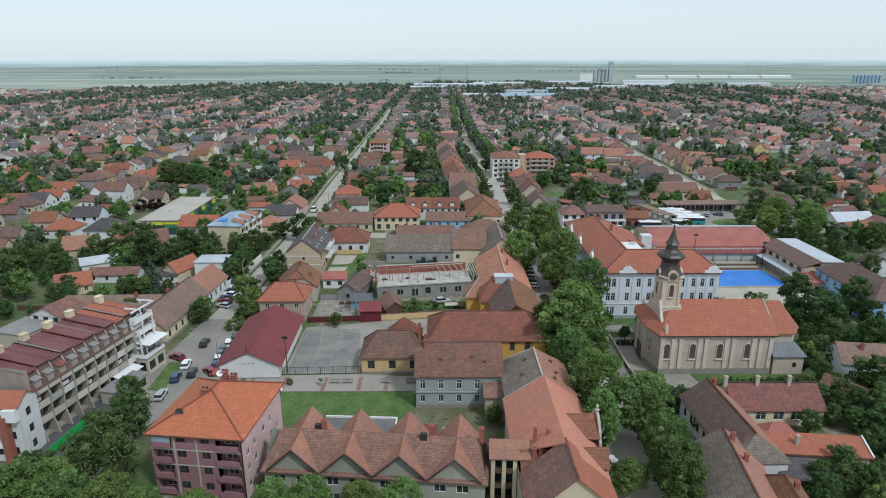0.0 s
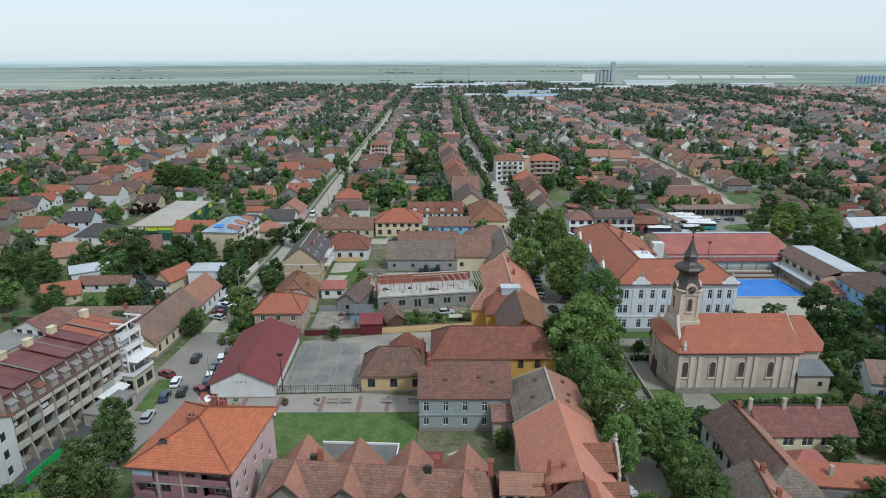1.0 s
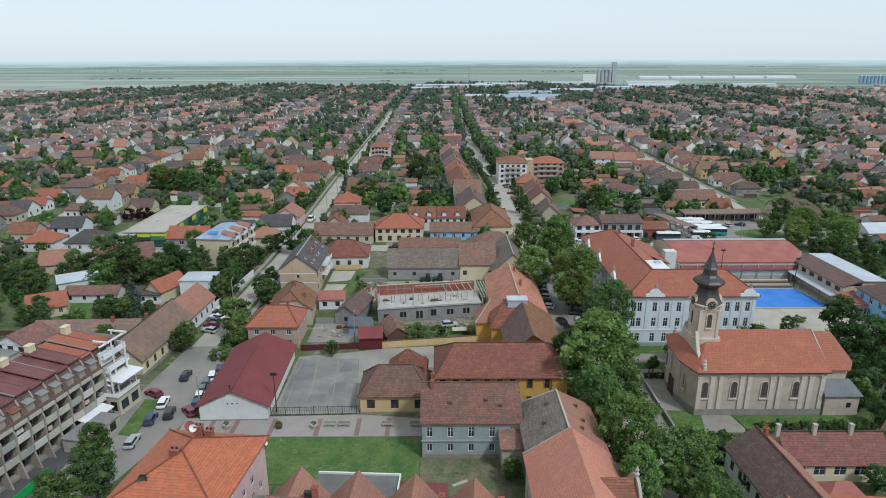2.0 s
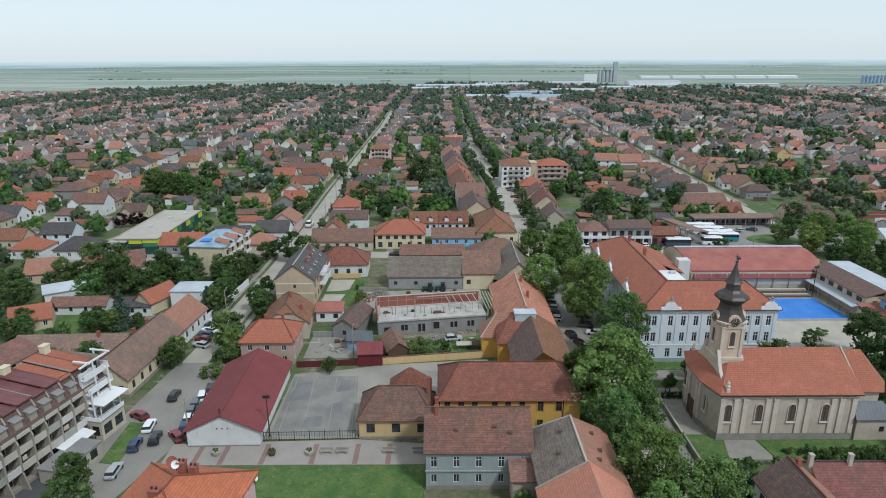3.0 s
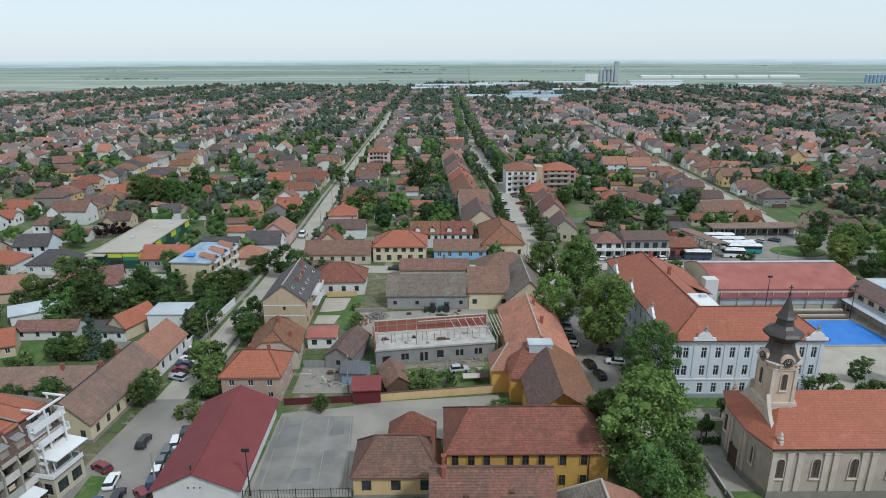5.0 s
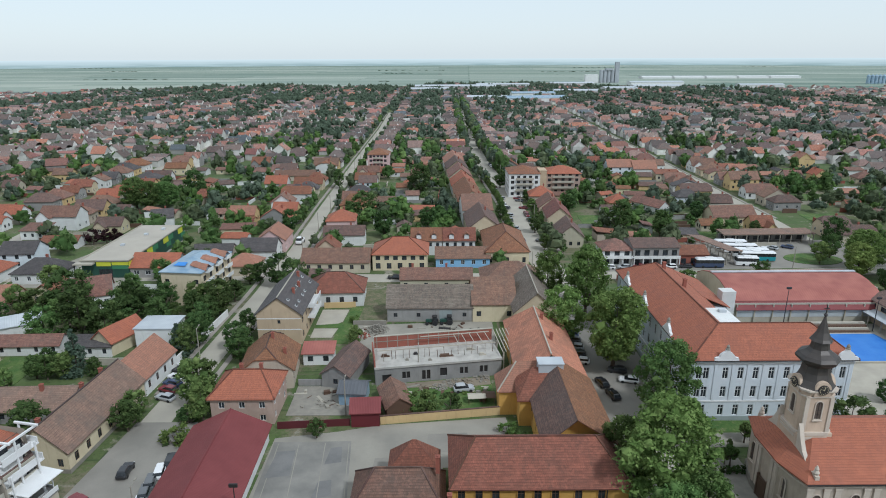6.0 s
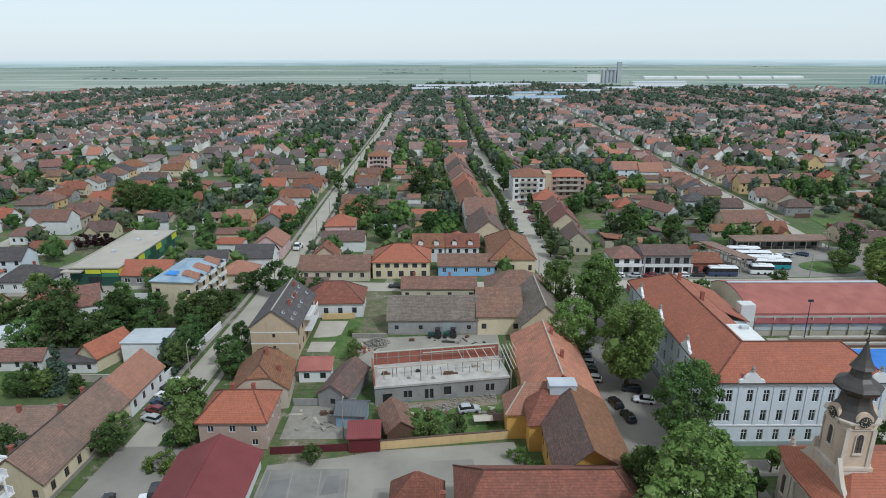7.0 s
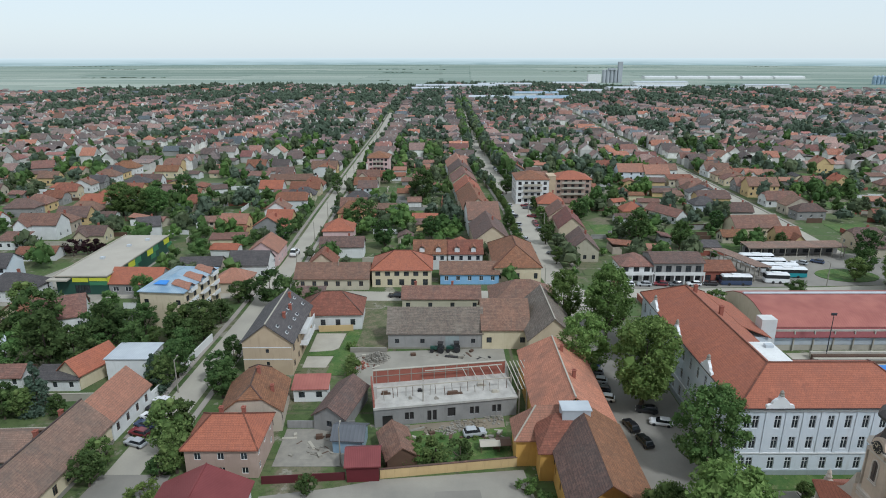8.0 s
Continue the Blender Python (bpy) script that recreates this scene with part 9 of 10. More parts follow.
tree("big1", -50.5, 73.0, 4.7, 10.7)
tree("mid0", -49.7, 156.5, 4.9, 9.8)
tree("mid1", -58.8, 147.2, 3.2, 6.4)
tree("dark0", -59.8, 200.6, 4.8, 10.4)
tree("dark1", -60.2, 188.0, 4.0, 8.9)
tree("dark2", -59.8, 177.6, 3.8, 7.9)
tree("dark0", -49.3, 222.3, 5.0, 10.6)
tree("dark1", -46.4, 173.9, 4.0, 8.4)
tree("dark2", 96.3, 151.2, 5.6, 11.8)
tree("dark0", 96.4, 140.1, 5.5, 11.6)
tree("dark1", 111.0, 151.1, 5.3, 11.2)
tree("dark2", 92.6, 130.4, 3.9, 8.2)
tree("mid2", 128.4, 180.8, 3.5, 7.0)
tree("dark0", 138.7, 259.4, 5.3, 11.2)
tree("dark1", 108.8, 140.0, 4.2, 8.7)
tree("dark2", 100.4, 127.4, 4.6, 9.6)
tree("mid0", 82.9, 122.1, 3.2, 6.4)
tree("dark0", 90.0, 111.8, 4.1, 8.6)
tree("dark1", 79.6, 105.2, 3.2, 6.8)
tree("mid1", 75.1, 100.1, 2.3, 4.6)
tree("dark2", 65.2, 81.2, 2.6, 5.5)
tree("dark0", 82.9, 99.2, 3.1, 6.5)
tree("dark1", 60.0, 77.5, 3.0, 6.4)
tree("mid2", 69.2, 79.8, 2.6, 5.2)
tree("fir1", 44.7, 106.3, 2.5, 4.6)
tree("fir1", 48.2, 106.3, 1.9, 4.6)
tree("mid0", 41.3, 92.7, 2.5, 5.1)
tree("mid1", 49.7, 97.9, 2.0, 4.1)
tree("dark0", -49.0, 160.0, 3.6, 8.2)
tree("mid0", -59.4, 151.4, 2.9, 5.8)
tree("fir1", -61.1, 176.8, 2.4, 8.5)
tree("dark2", -58.6, 181.9, 4.2, 8.8)
tree("dark0", -48.7, 179.2, 3.6, 7.6)
tree("dark1", -61.0, 195.0, 3.6, 8.0)
tree("dark2", -65.6, 198.2, 3.8, 8.0)
tree("dark0", -98.8, 200.6, 6.4, 13.4)
tree("dark1", -80.6, 196.0, 5.7, 11.9)
tree("dark2", -75.3, 203.9, 4.0, 8.3)
tree("mid1", -88.1, 185.7, 7.1, 14.1)
tree("mid2", -95.7, 183.8, 5.0, 10.0)
tree("dark0", -82.9, 186.9, 4.8, 10.1)
tree("fir1", -80.4, 169.6, 2.7, 10.5)
tree("mid0", -81.6, 167.2, 3.1, 6.2)
tree("dark1", -71.6, 188.2, 3.1, 6.5)
tree("dark2", -48.5, 188.0, 3.3, 7.0)
tree("dark0", -64.9, 206.4, 3.5, 7.3)
tree("mid1", -23.7, 144.7, 2.0, 4.0)
tree("mid2", -21.4, 181.6, 2.5, 4.9)
tree("bush0", -8.0, 153.6, 3.1, 3.8)
tree("bush1", -3.6, 153.6, 3.2, 4.0)
tree("bush2", 0.6, 154.4, 2.4, 3.0)
tree("mid0", 12.6, 100.6, 2.3, 4.6)
tree("bush0", 11.0, 145.8, 2.0, 2.4)
tree("bush1", 13.1, 141.4, 2.3, 2.8)
tree("dark1", -42.5, 211.9, 5.7, 11.9)
tree("dark2", -55.9, 224.9, 3.2, 6.7)
tree("mid0", 123.2, 240.4, 3.8, 7.7)
tree("big1", -138.4, 322.5, 8.0, 15.0)
tree("big1", -131.0, 318.5, 7.0, 14.0)
tree("big1", -124.5, 322.0, 6.5, 13.0)
tree("mid1", -119.8, 344.4, 6.9, 13.9)
tree("mid2", -128.0, 332.6, 6.7, 13.4)
tree("dark1", -59.4, 281.1, 4.7, 9.8)
tree("dark2", -53.8, 367.0, 4.7, 9.9)
tree("dark0", -32.9, 300.2, 6.1, 12.8)
tree("dark1", -22.4, 274.7, 5.1, 10.7)
tree("dark2", -11.1, 347.3, 7.6, 16.0)
tree("dark0", -6.2, 286.6, 4.2, 8.9)
tree("dark1", 29.9, 365.8, 4.7, 9.8)
tree("dark2", 23.9, 299.4, 3.3, 7.0)
tree("dark0", 25.1, 262.9, 2.9, 6.2)
tree("dark1", 35.5, 279.9, 3.6, 7.6)
tree("dark2", 35.5, 257.5, 2.9, 6.1)
tree("dark0", 55.1, 313.4, 4.6, 9.7)
tree("dark1", 81.9, 273.4, 5.1, 10.7)
tree("dark2", 68.0, 279.5, 6.2, 13.1)
tree("dark0", 105.2, 298.4, 3.9, 8.1)
tree("dark1", 130.1, 246.4, 4.2, 8.7)
tree("dark2", 117.4, 273.0, 3.0, 6.4)
tree("round", 46.3, 136.4, 1.1, 2.5)
tree("round", 42.0, 125.4, 0.8, 1.7)
tree("round", 48.9, 140.6, 0.8, 1.9)
tree("round", 53.8, 143.0, 1.4, 3.3)
tree("round", 44.8, 144.1, 1.8, 4.2)
tree("bush2", 62.3, 145.5, 1.7, 2.0)
tree("dark0", 86.4, 155.3, 2.4, 5.1)
tree("bush0", 93.8, 163.1, 1.6, 1.9)
tree("dark2", -56.8, 105.4, 3.6, 8.0)
tree("dark0", -52.2, 97.0, 4.0, 9.5)
tree("dark1", -53.6, 90.6, 4.6, 10.0)
tree("dark2", -47.8, 84.0, 4.0, 9.5)
tree("dark0", -54.0, 84.4, 4.2, 9.5)
tree("dark1", -58.2, 79.0, 4.4, 10.0)
tree("big2", -54.0, 77.5, 4.4, 10.0)
tree("big1", -59.5, 74.0, 4.6, 10.5)
tree("big2", 132, 233, 8.0, 14.0)
tree("big0", 139, 221, 7.4, 13.0)
tree("big2", 126, 226, 6.0, 12.0)
tree("big0", 145, 230, 6.5, 12.5)
tree("dark0", 141, 204, 5.0, 10.0)
tree("dark2", 152, 205, 5.5, 11.0)
tree("dark1", 135, 196, 3.6, 7.0)
tree("dark0", 160, 212, 5.0, 9.0)
tree("plum", -128.3, 266.5, 3.4, 6.0)
tree("plum", -124.6, 268.5, 3.2, 5.6)
tree("plum", -121.0, 269.5, 3.0, 5.4)
tree("mid0", -22.2, 186.0, 1.9, 3.6)
tree("bush0", -23.7, 195.3, 1.5, 2.4)
tree("dark0", 76.7, 106.7, 2.6, 5.2)
tree("dark1", 77.8, 102.8, 2.8, 5.6)
tree("dark2", 81.6, 103.4, 3.0, 6.0)
tree("dark0", 90.2, 112.2, 3.2, 6.4)
tree("dark1", 81.3, 96.8, 3.4, 6.8)
tree("dark2", 78.1, 98.0, 2.6, 5.2)
tree("dark0", 76.3, 90.4, 3.0, 6.0)
tree("dark1", 68.1, 85.6, 3.0, 6.0)
tree("dark2", 67.6, 80.7, 3.0, 6.0)
tree("dark0", 89.3, 121.6, 3.0, 6.0)
tree("dark1", 82.3, 121.7, 2.4, 4.8)
tree("dark2", 82.1, 115.3, 2.8, 5.6)
tree("dark0", 86.8, 104.0, 3.4, 6.8)
tree("dark1", 98.4, 121.6, 3.2, 6.4)
tree("dark2", 82.0, 110.9, 2.6, 5.2)
tree("dark0", 94.8, 121.6, 3.0, 6.0)
tree("dark1", 62.5, 82.5, 2.6, 5.2)
tree("dark2", 61.3, 78.7, 3.0, 6.0)
tree("dark0", 70.1, 79.4, 3.4, 6.8)
tree("dark1", 86.7, 129.6, 2.2, 4.4)
tree("dark2", 96.9, 128.6, 3.2, 6.4)
tree("dark0", 87.6, 126.9, 2.8, 5.6)
tree("dark1", 102.5, 129.5, 3.2, 6.4)

# ---- the rest of the town ----
town = random.Random(21)
ROOFS = [TILE_RED, TILE_OLD, TILE_ORANGE, TILE_PINK, TILE_BROWN, TILE_DARK]
ROOF_SAY = ["red tile", "weathered brown tile", "orange tile", "faded pink tile", "dark brown tile", "grey tile"]
WALLS = [WHITE, CREAM, BEIGE, GREY, BEIGE, WHITE, YELLOWL]
WALL_SAY = ["white", "cream", "beige", "grey", "beige", "white", "pale yellow"]
STREETS = [-640, -525, -405, -288, -170, -56, 27, 143, 258, 372, 490, 610]



def street_x(x, y):
    """Streets drift a little west as they run north."""
    for lane, line in ((27, MAIN_ST), (-56, LEFT_ST), (143, THIRD_ST)):
        if x == lane:
            return float(np.interp(y, [q[1] for q in line], [q[0] for q in line]))
    return x + (4 if x < -100 else 0) - (y - 230) * (0.016 if x < -30 else -0.012)


def seen_from_path(x, y, margin=30):
    return abs(x) < 0.74 * (y + 12) + margin


# groves that stand in the near gardens
for x0, x1, y0, y1, n, keys in ((76, 112, 84, 150, 54, ("dark0", "dark1", "mid1", "dark2", "mid0")), (40, 50, 88, 113, 12, ("mid0", "bush1", "mid2", "bush0")), (-150, -72, 128, 212, 60, ("dark0", "mid1", "dark2", "mid0", "bush1")), (-50, 1, 69.0, 72.0, 11, ("big0", "big1", "big2")), (-104, -72, 183, 209, 30, ("dark0", "dark1", "dark2", "mid1")), (124, 165, 165, 235, 34, ("dark0", "dark2", "mid1", "dark1")), (-64, -48, 66, 72, 5, ("big1", "big2", "dark0")), (56, 84, 70, 86, 10, ("mid0", "dark0", "bush2")), (54, 80, 91, 100, 8, ("bush1", "bush2", "mid1"))):
    for i in range(n):
        px, py = town.uniform(x0, x1), town.uniform(y0, y1)
        if x0 == -50:
            px = x0 + (x1 - x0) * (i + town.random() * 0.6) / n
        key = town.choice(keys)
        r = town.uniform(4.2, 5.4) if key[:3] == "big" else town.uniform(1.0, 2.0) if key[:4] == "bush" else town.uniform(2.2, 4.4)
        if free(px, py, r * 0.4, r * 0.4):
            tree(key, px, py, r, (town.uniform(10.0, 12.0) if key[:3] == "big" else r * town.uniform(1.8, 2.3) if key[:4] != "bush" else r * 1.3))

for px, py, r in ((-87.7, 167.0, 3.0), (-87.9, 172.0, 2.6), (-84.5, 169.0, 2.4), (-101.5, 164.0, 3.4), (-104.5, 168.0, 3.2), (-98.5, 159.8, 2.6), (-93.0, 160.5, 2.2)):
    tree("dark1", px, py, r, r * 1.9)
# hedge by the church walk, bushes of the church garden
for i in range(13):
    tree("bush%d" % (i % 3), 40.0 + town.uniform(-0.3, 0.3), 104 + i * 2.9, 0.95, 1.5)
for gx, gy in ((47.0, 136.0), (52.4, 142.4), (50.8, 135.6), (41.3, 142.6)):
    tree("round", gx, gy, 1.6, 3.7)
for i in range(10):
    tree("bush2", 45.2 + i * 0.62, 134.2, 0.8, 1.3)
for i in range(9):
    tree("bush%d" % (i % 3), 45.6 + (i % 3) * 1.7 + town.uniform(-0.5, 0.5), 107 + (i // 3) * 2.6, 1.0, 1.3)
for i in range(18):
    tree("bush2", 60.5 + i * 1.45, 115.9 + town.uniform(-0.6, 0.3), town.uniform(0.6, 1.2), town.uniform(0.9, 1.8))
for i in range(8):
    tree("bush1", 66 + i * 2.3, 114.8 + town.uniform(-0.4, 0.4), 1.3, 1.7)
for i in range(16):
    tree("bush%d" % (1 + i % 2), town.uniform(45.5, 58), town.uniform(107, 113), town.uniform(0.8, 1.5), town.uniform(1.0, 2.2))
for i in range(16):
    tree(("dark0", "bush2", "mid1", "bush1")[i % 4], 61 + i * 1.7, town.uniform(110.8, 113.6), town.uniform(1.2, 2.0), town.uniform(1.8, 3.6))
# small trees in a row along both sides of the main street
for i in range(30):
    yy = 262 + i * 4.8
    sx0 = street_x(27, yy)
    tree(("mid0", "mid2", "mid1")[i % 3], sx0 - 6.0 + town.uniform(-0.4, 0.4), yy, town.uniform(1.7, 2.3), town.uniform(3.4, 4.8))
    if i % 3 != 1:
        tree(("mid1", "mid0", "mid2")[i % 3], sx0 + 7.4 + town.uniform(-0.4, 0.4), yy + 3, town.uniform(1.8, 2.7), town.uniform(3.8, 5.4))



def in_town(x, y):
    return y + 0.25 * abs(x) < 1490 + 70 * math.sin(x * 0.011) + 40 * math.sin(x * 0.037 + 1)


OPEN_TO = {-170: 520, -56: 790, 27: 880, 143: 1000}


def street_gap(x, y, wide, narrow, rest):
    """How far a thing at (x, y) must keep from the nearest street that is still open there."""
    return any(abs(x - street_x(s, y)) < (wide if s == 143 else narrow) if y < OPEN_TO.get(s, 0) else abs(x - street_x(s, y)) < rest for s in STREETS)


spots = []
# taller trees that close over the main street further out, and trees along the west street
for i in range(76):
    yy = 378 + i * 7.6
    sx0 = street_x(27, yy)
    for side in (-1, 1):
        if town.random() < (0.9 if side > 0 or yy > 520 else 0.35):
            grown = 1.25 if yy > 520 else 1.1 if side > 0 else 0.75
            spots.append((sx0 + side * town.uniform(5.4, 7.4) * (1.15 if yy < 480 else 0.9), yy + town.uniform(-3, 3), grown * town.uniform(3.2, 4.6), grown * town.uniform(7.5, 10.5)))
for i in range(40):
    yy = 268 + i * 13.0
    for side in (-1, 1):
        if town.random() < (0.8 if side < 0 and yy < 340 else 0.45):
            spots.append((street_x(-56, yy) + side * town.uniform(5.4, 7.0), yy + town.uniform(-4, 4), town.uniform(2.2, 3.9), town.uniform(4.6, 7.8)))

houses = []
for sx in STREETS:
    y = 128.0
    while y < 1560:
        for side in (-1, 1):
            yy = y + town.uniform(-2, 2)
            if any(abs(yy - c) < 8 for c in (232, 470, 690, 930, 1180)):
                continue
            base = street_x(sx, yy)
            wv, dv = town.uniform(6.2, 8.4), town.uniform(8, 15)
            px = base + side * ((7.6 if sx == 143 else 7.0) + dv / 2 + town.uniform(0, 2))
            houses.append((px, yy, dv, wv, town.uniform(-4, 4), 0))
            if town.random() < 0.6:
                d2 = town.uniform(7, 13)
                houses.append((px + side * (dv / 2 + d2 / 2 + town.uniform(0.5, 3)), yy + town.uniform(-3, 3), d2, town.uniform(4.5, 6.5), town.uniform(-5, 5), 1))
            if town.random() < 0.35:
                d3 = town.uniform(5, 9)
                houses.append((px + side * (dv / 2 + 20 + town.uniform(0, 6)), yy + town.uniform(-4, 4), d3, town.uniform(4.0, 6), town.uniform(-8, 8), 1))
        y += town.uniform(10.5, 14.5)
for cy in (470, 690, 930, 1180):
    for i in range(-46, 47):
        for side in (-1, 1):
            houses.append((i * 16 + town.uniform(-3, 3), cy + side * town.uniform(11, 14), town.uniform(8, 11), town.uniform(8, 11), town.uniform(-4, 4), 0))
# houses that stand off the street lines
for i in range(5600):
    py = 125 + 1400 * (i / 5600) ** 0.6
    px = town.uniform(-1, 1) * (0.74 * py + 30)
    out = town.random() < 0.55
    houses.append((px, py + town.uniform(-6, 6), town.uniform(5, 10) if out else town.uniform(7, 11.5), town.uniform(3.8, 5.6) if out else town.uniform(6, 8.2), town.choice((0, 0, 8, -10, 90, 20)) + town.uniform(-4, 4), out))


def wing_of(w, d, h, rh, side):
    """A lower cross wing that stands out of the south front: size, place, eaves and rise."""
    ww, dd = min(w * 0.45, 5.2), d * 0.5 + town.uniform(1.6, 3.0)
    return ww, dd, (side * (w / 2 - ww / 2 - 0.3), -dd / 2), h - 0.15, min(rh * 0.8, ww * 0.5)


NEAR_Y = 430
far_wall, far_roof = Soup(), []
for px, py, w, d, rot, out in houses:
    if not seen_from_path(px, py) or not in_town(px, py) or not free(px, py, max(w, d) / 2 + 0.8, max(w, d) / 2 + 0.8 if abs(rot) > 6 else d / 2 + 0.6):
        continue
    if street_gap(px, py, 6.4 + max(w, d) / 2, 6.0 + max(w, d) / 2, 1.0) or abs(py - 232) < 4 + d / 2:
        continue
    if py > 900 and town.random() < 0.08:
        continue
    near = py < NEAR_Y and abs(px) < 240
    tone = town.choices(range(6), (20, 40, 9, 10, 18, 5) if py < 700 else (22, 40, 6, 10, 18, 6))[0]
    wi = town.randrange(7)
    h = town.uniform(2.3, 2.9) if out else town.choice((3.4, 3.6, 4.0, 4.2, 5.8 if town.random() < 0.6 else 3.8))
    rh = (0.28 if out else 0.44) * min(w, d) * town.uniform(0.85, 1.1)
    axis = "x" if (w > d) != (town.random() < 0.12) else "y"
    kind = town.choices(("gable", "hip", "half", "shed"), (58, 24, 12, 6) if not out else (60, 5, 5, 30))[0]
    if kind == "shed":
        rh = min(rh, 1.2)
    wing = wing_of(w, d, h, rh, town.choice((-1, 1))) if not out and axis == "x" and w > 8 and kind in ("gable", "hip") and town.random() < 0.5 else None
    if near:
        fac = {"S": [row(town.choice((2, 3)), 1.1, 1.0, 1.3, 1.2)] + ([row(2, 3.8, 1.0, 1.2, 1.6)] if h > 5 else [])}
        if px < 0:
            fac["E"] = [row(2, 1.1, 1.0, 1.3, 1.5)]
        else:
            fac["W"] = [row(2, 1.1, 1.0, 1.3, 1.5)]
        if wing:
            fac.pop("S")
        if out:
            fac = {"S": [row(1, 0.9, 1.1, 1.1, 1.0)]} if town.random() < 0.25 else {}
        nm = "outbuilding" if out else "house"
        hb = building(nm, "%s %s with a %s roof" % (WALL_SAY[wi], "garden outbuilding" if out else "single family house" if h < 5 else "two storey house", ROOF_SAY[tone]), nm, px, py, w, d, h, rot, (kind, axis, rh), WALLS[wi], ROOFS[tone], fac, "white" if wi % 2 else "dark", 0.4,
                      chims=() if out else ((w * 0.15, d * 0.12),), group="houses of the town")
        if wing:
            ww, dd, at, wh, wr = wing
            walls(hb, ww, dd, wh, WALLS[wi], {"S": [row(1, 1.1, 1.4, 1.3)]}, "white" if wi % 2 else "dark", ("y", wh + wr), name="wing_wall", at=at)
            slab("wing_roof", roof_planes(ww, dd, wh, "gable", "y", wr, 0.35, at=at), ROOFS[tone], hb, 0.18)
    else:
        claim(px, py, w, d)
        c, s = math.cos(radians(rot)), math.sin(radians(rot))

        def at_place(a, b):
            return (px + c * a - s * b, py + s * a + c * b)

        def body(w, d, h, rh, gab, axis, ax, ay):
            ring = [at_place(ax + a, ay + b) for a, b in ((-w / 2, -d / 2), (w / 2, -d / 2), (w / 2, d / 2), (-w / 2, d / 2))]
            n = len(far_wall.v)
            far_wall.v += [(x, y, 0) for x, y in ring] + [(x, y, h) for x, y in ring]
            far_wall.f += [(n + i, n + (i + 1) % 4, n + 4 + (i + 1) % 4, n + 4 + i) for i in range(4)]
            if gab:
                for p, q in (((0, 3), (1, 2)) if axis == "x" else ((0, 1), (3, 2))):
                    m = len(far_wall.v)
                    far_wall.v += [(*ring[p], h), (*ring[q], h), ((ring[p][0] + ring[q][0]) / 2, (ring[p][1] + ring[q][1]) / 2, h + rh)]
                    far_wall.f.append((m, m + 1, m + 2))
        body(w, d, h, rh, kind == "gable", axis, 0, 0)
        for r in roof_planes(w, d, h, kind, axis, rh, 0.4):
            far_roof.append(([(*at_place(a, b), z) for a, b, z in r], tone))
        if wing:
            ww, dd, at, wh, wr = wing
            body(ww, dd, wh, wr, True, "y", *at)
            for r in roof_planes(ww, dd, wh, "gable", "y", wr, 0.35, at=at):
                far_roof.append(([(*at_place(a, b), z) for a, b, z in r], tone))
        if not out and py < 800:
            cx, cy = at_place(w * 0.15, d * 0.12)
            far_wall.box(cx - 0.35, cy - 0.35, h + rh * 0.4, cx + 0.35, cy + 0.35, h + rh + 0.9)
far_town = thing("distant_houses", 0, 0, 0, "many distant family houses with red and brown tile roofs", "houses", kind="stuff")
FAR_WALL = plain("far_plaster", (0.60, 0.585, 0.55), (0.48, 0.46, 0.42), 0.9, rnd=0.55, island=True, hue=0.02)
part("walls", far_wall, FAR_WALL, far_town)
# near tile colours greyed and lightened, so haze sits in the colour
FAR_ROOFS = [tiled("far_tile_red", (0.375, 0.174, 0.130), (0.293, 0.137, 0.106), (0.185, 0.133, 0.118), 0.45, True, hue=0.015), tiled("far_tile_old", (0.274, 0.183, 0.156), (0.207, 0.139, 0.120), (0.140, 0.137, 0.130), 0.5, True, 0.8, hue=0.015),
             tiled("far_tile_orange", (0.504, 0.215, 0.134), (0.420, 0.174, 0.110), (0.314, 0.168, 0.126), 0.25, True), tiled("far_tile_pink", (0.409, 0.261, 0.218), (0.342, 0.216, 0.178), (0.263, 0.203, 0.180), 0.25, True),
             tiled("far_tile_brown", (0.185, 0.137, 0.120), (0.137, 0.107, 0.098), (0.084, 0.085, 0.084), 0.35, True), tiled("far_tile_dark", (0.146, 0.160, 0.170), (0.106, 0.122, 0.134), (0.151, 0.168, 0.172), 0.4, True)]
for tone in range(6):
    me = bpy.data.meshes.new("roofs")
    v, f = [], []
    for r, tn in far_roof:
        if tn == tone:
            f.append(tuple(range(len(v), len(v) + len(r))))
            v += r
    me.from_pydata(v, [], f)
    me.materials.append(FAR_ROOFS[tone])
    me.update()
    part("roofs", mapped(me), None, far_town)

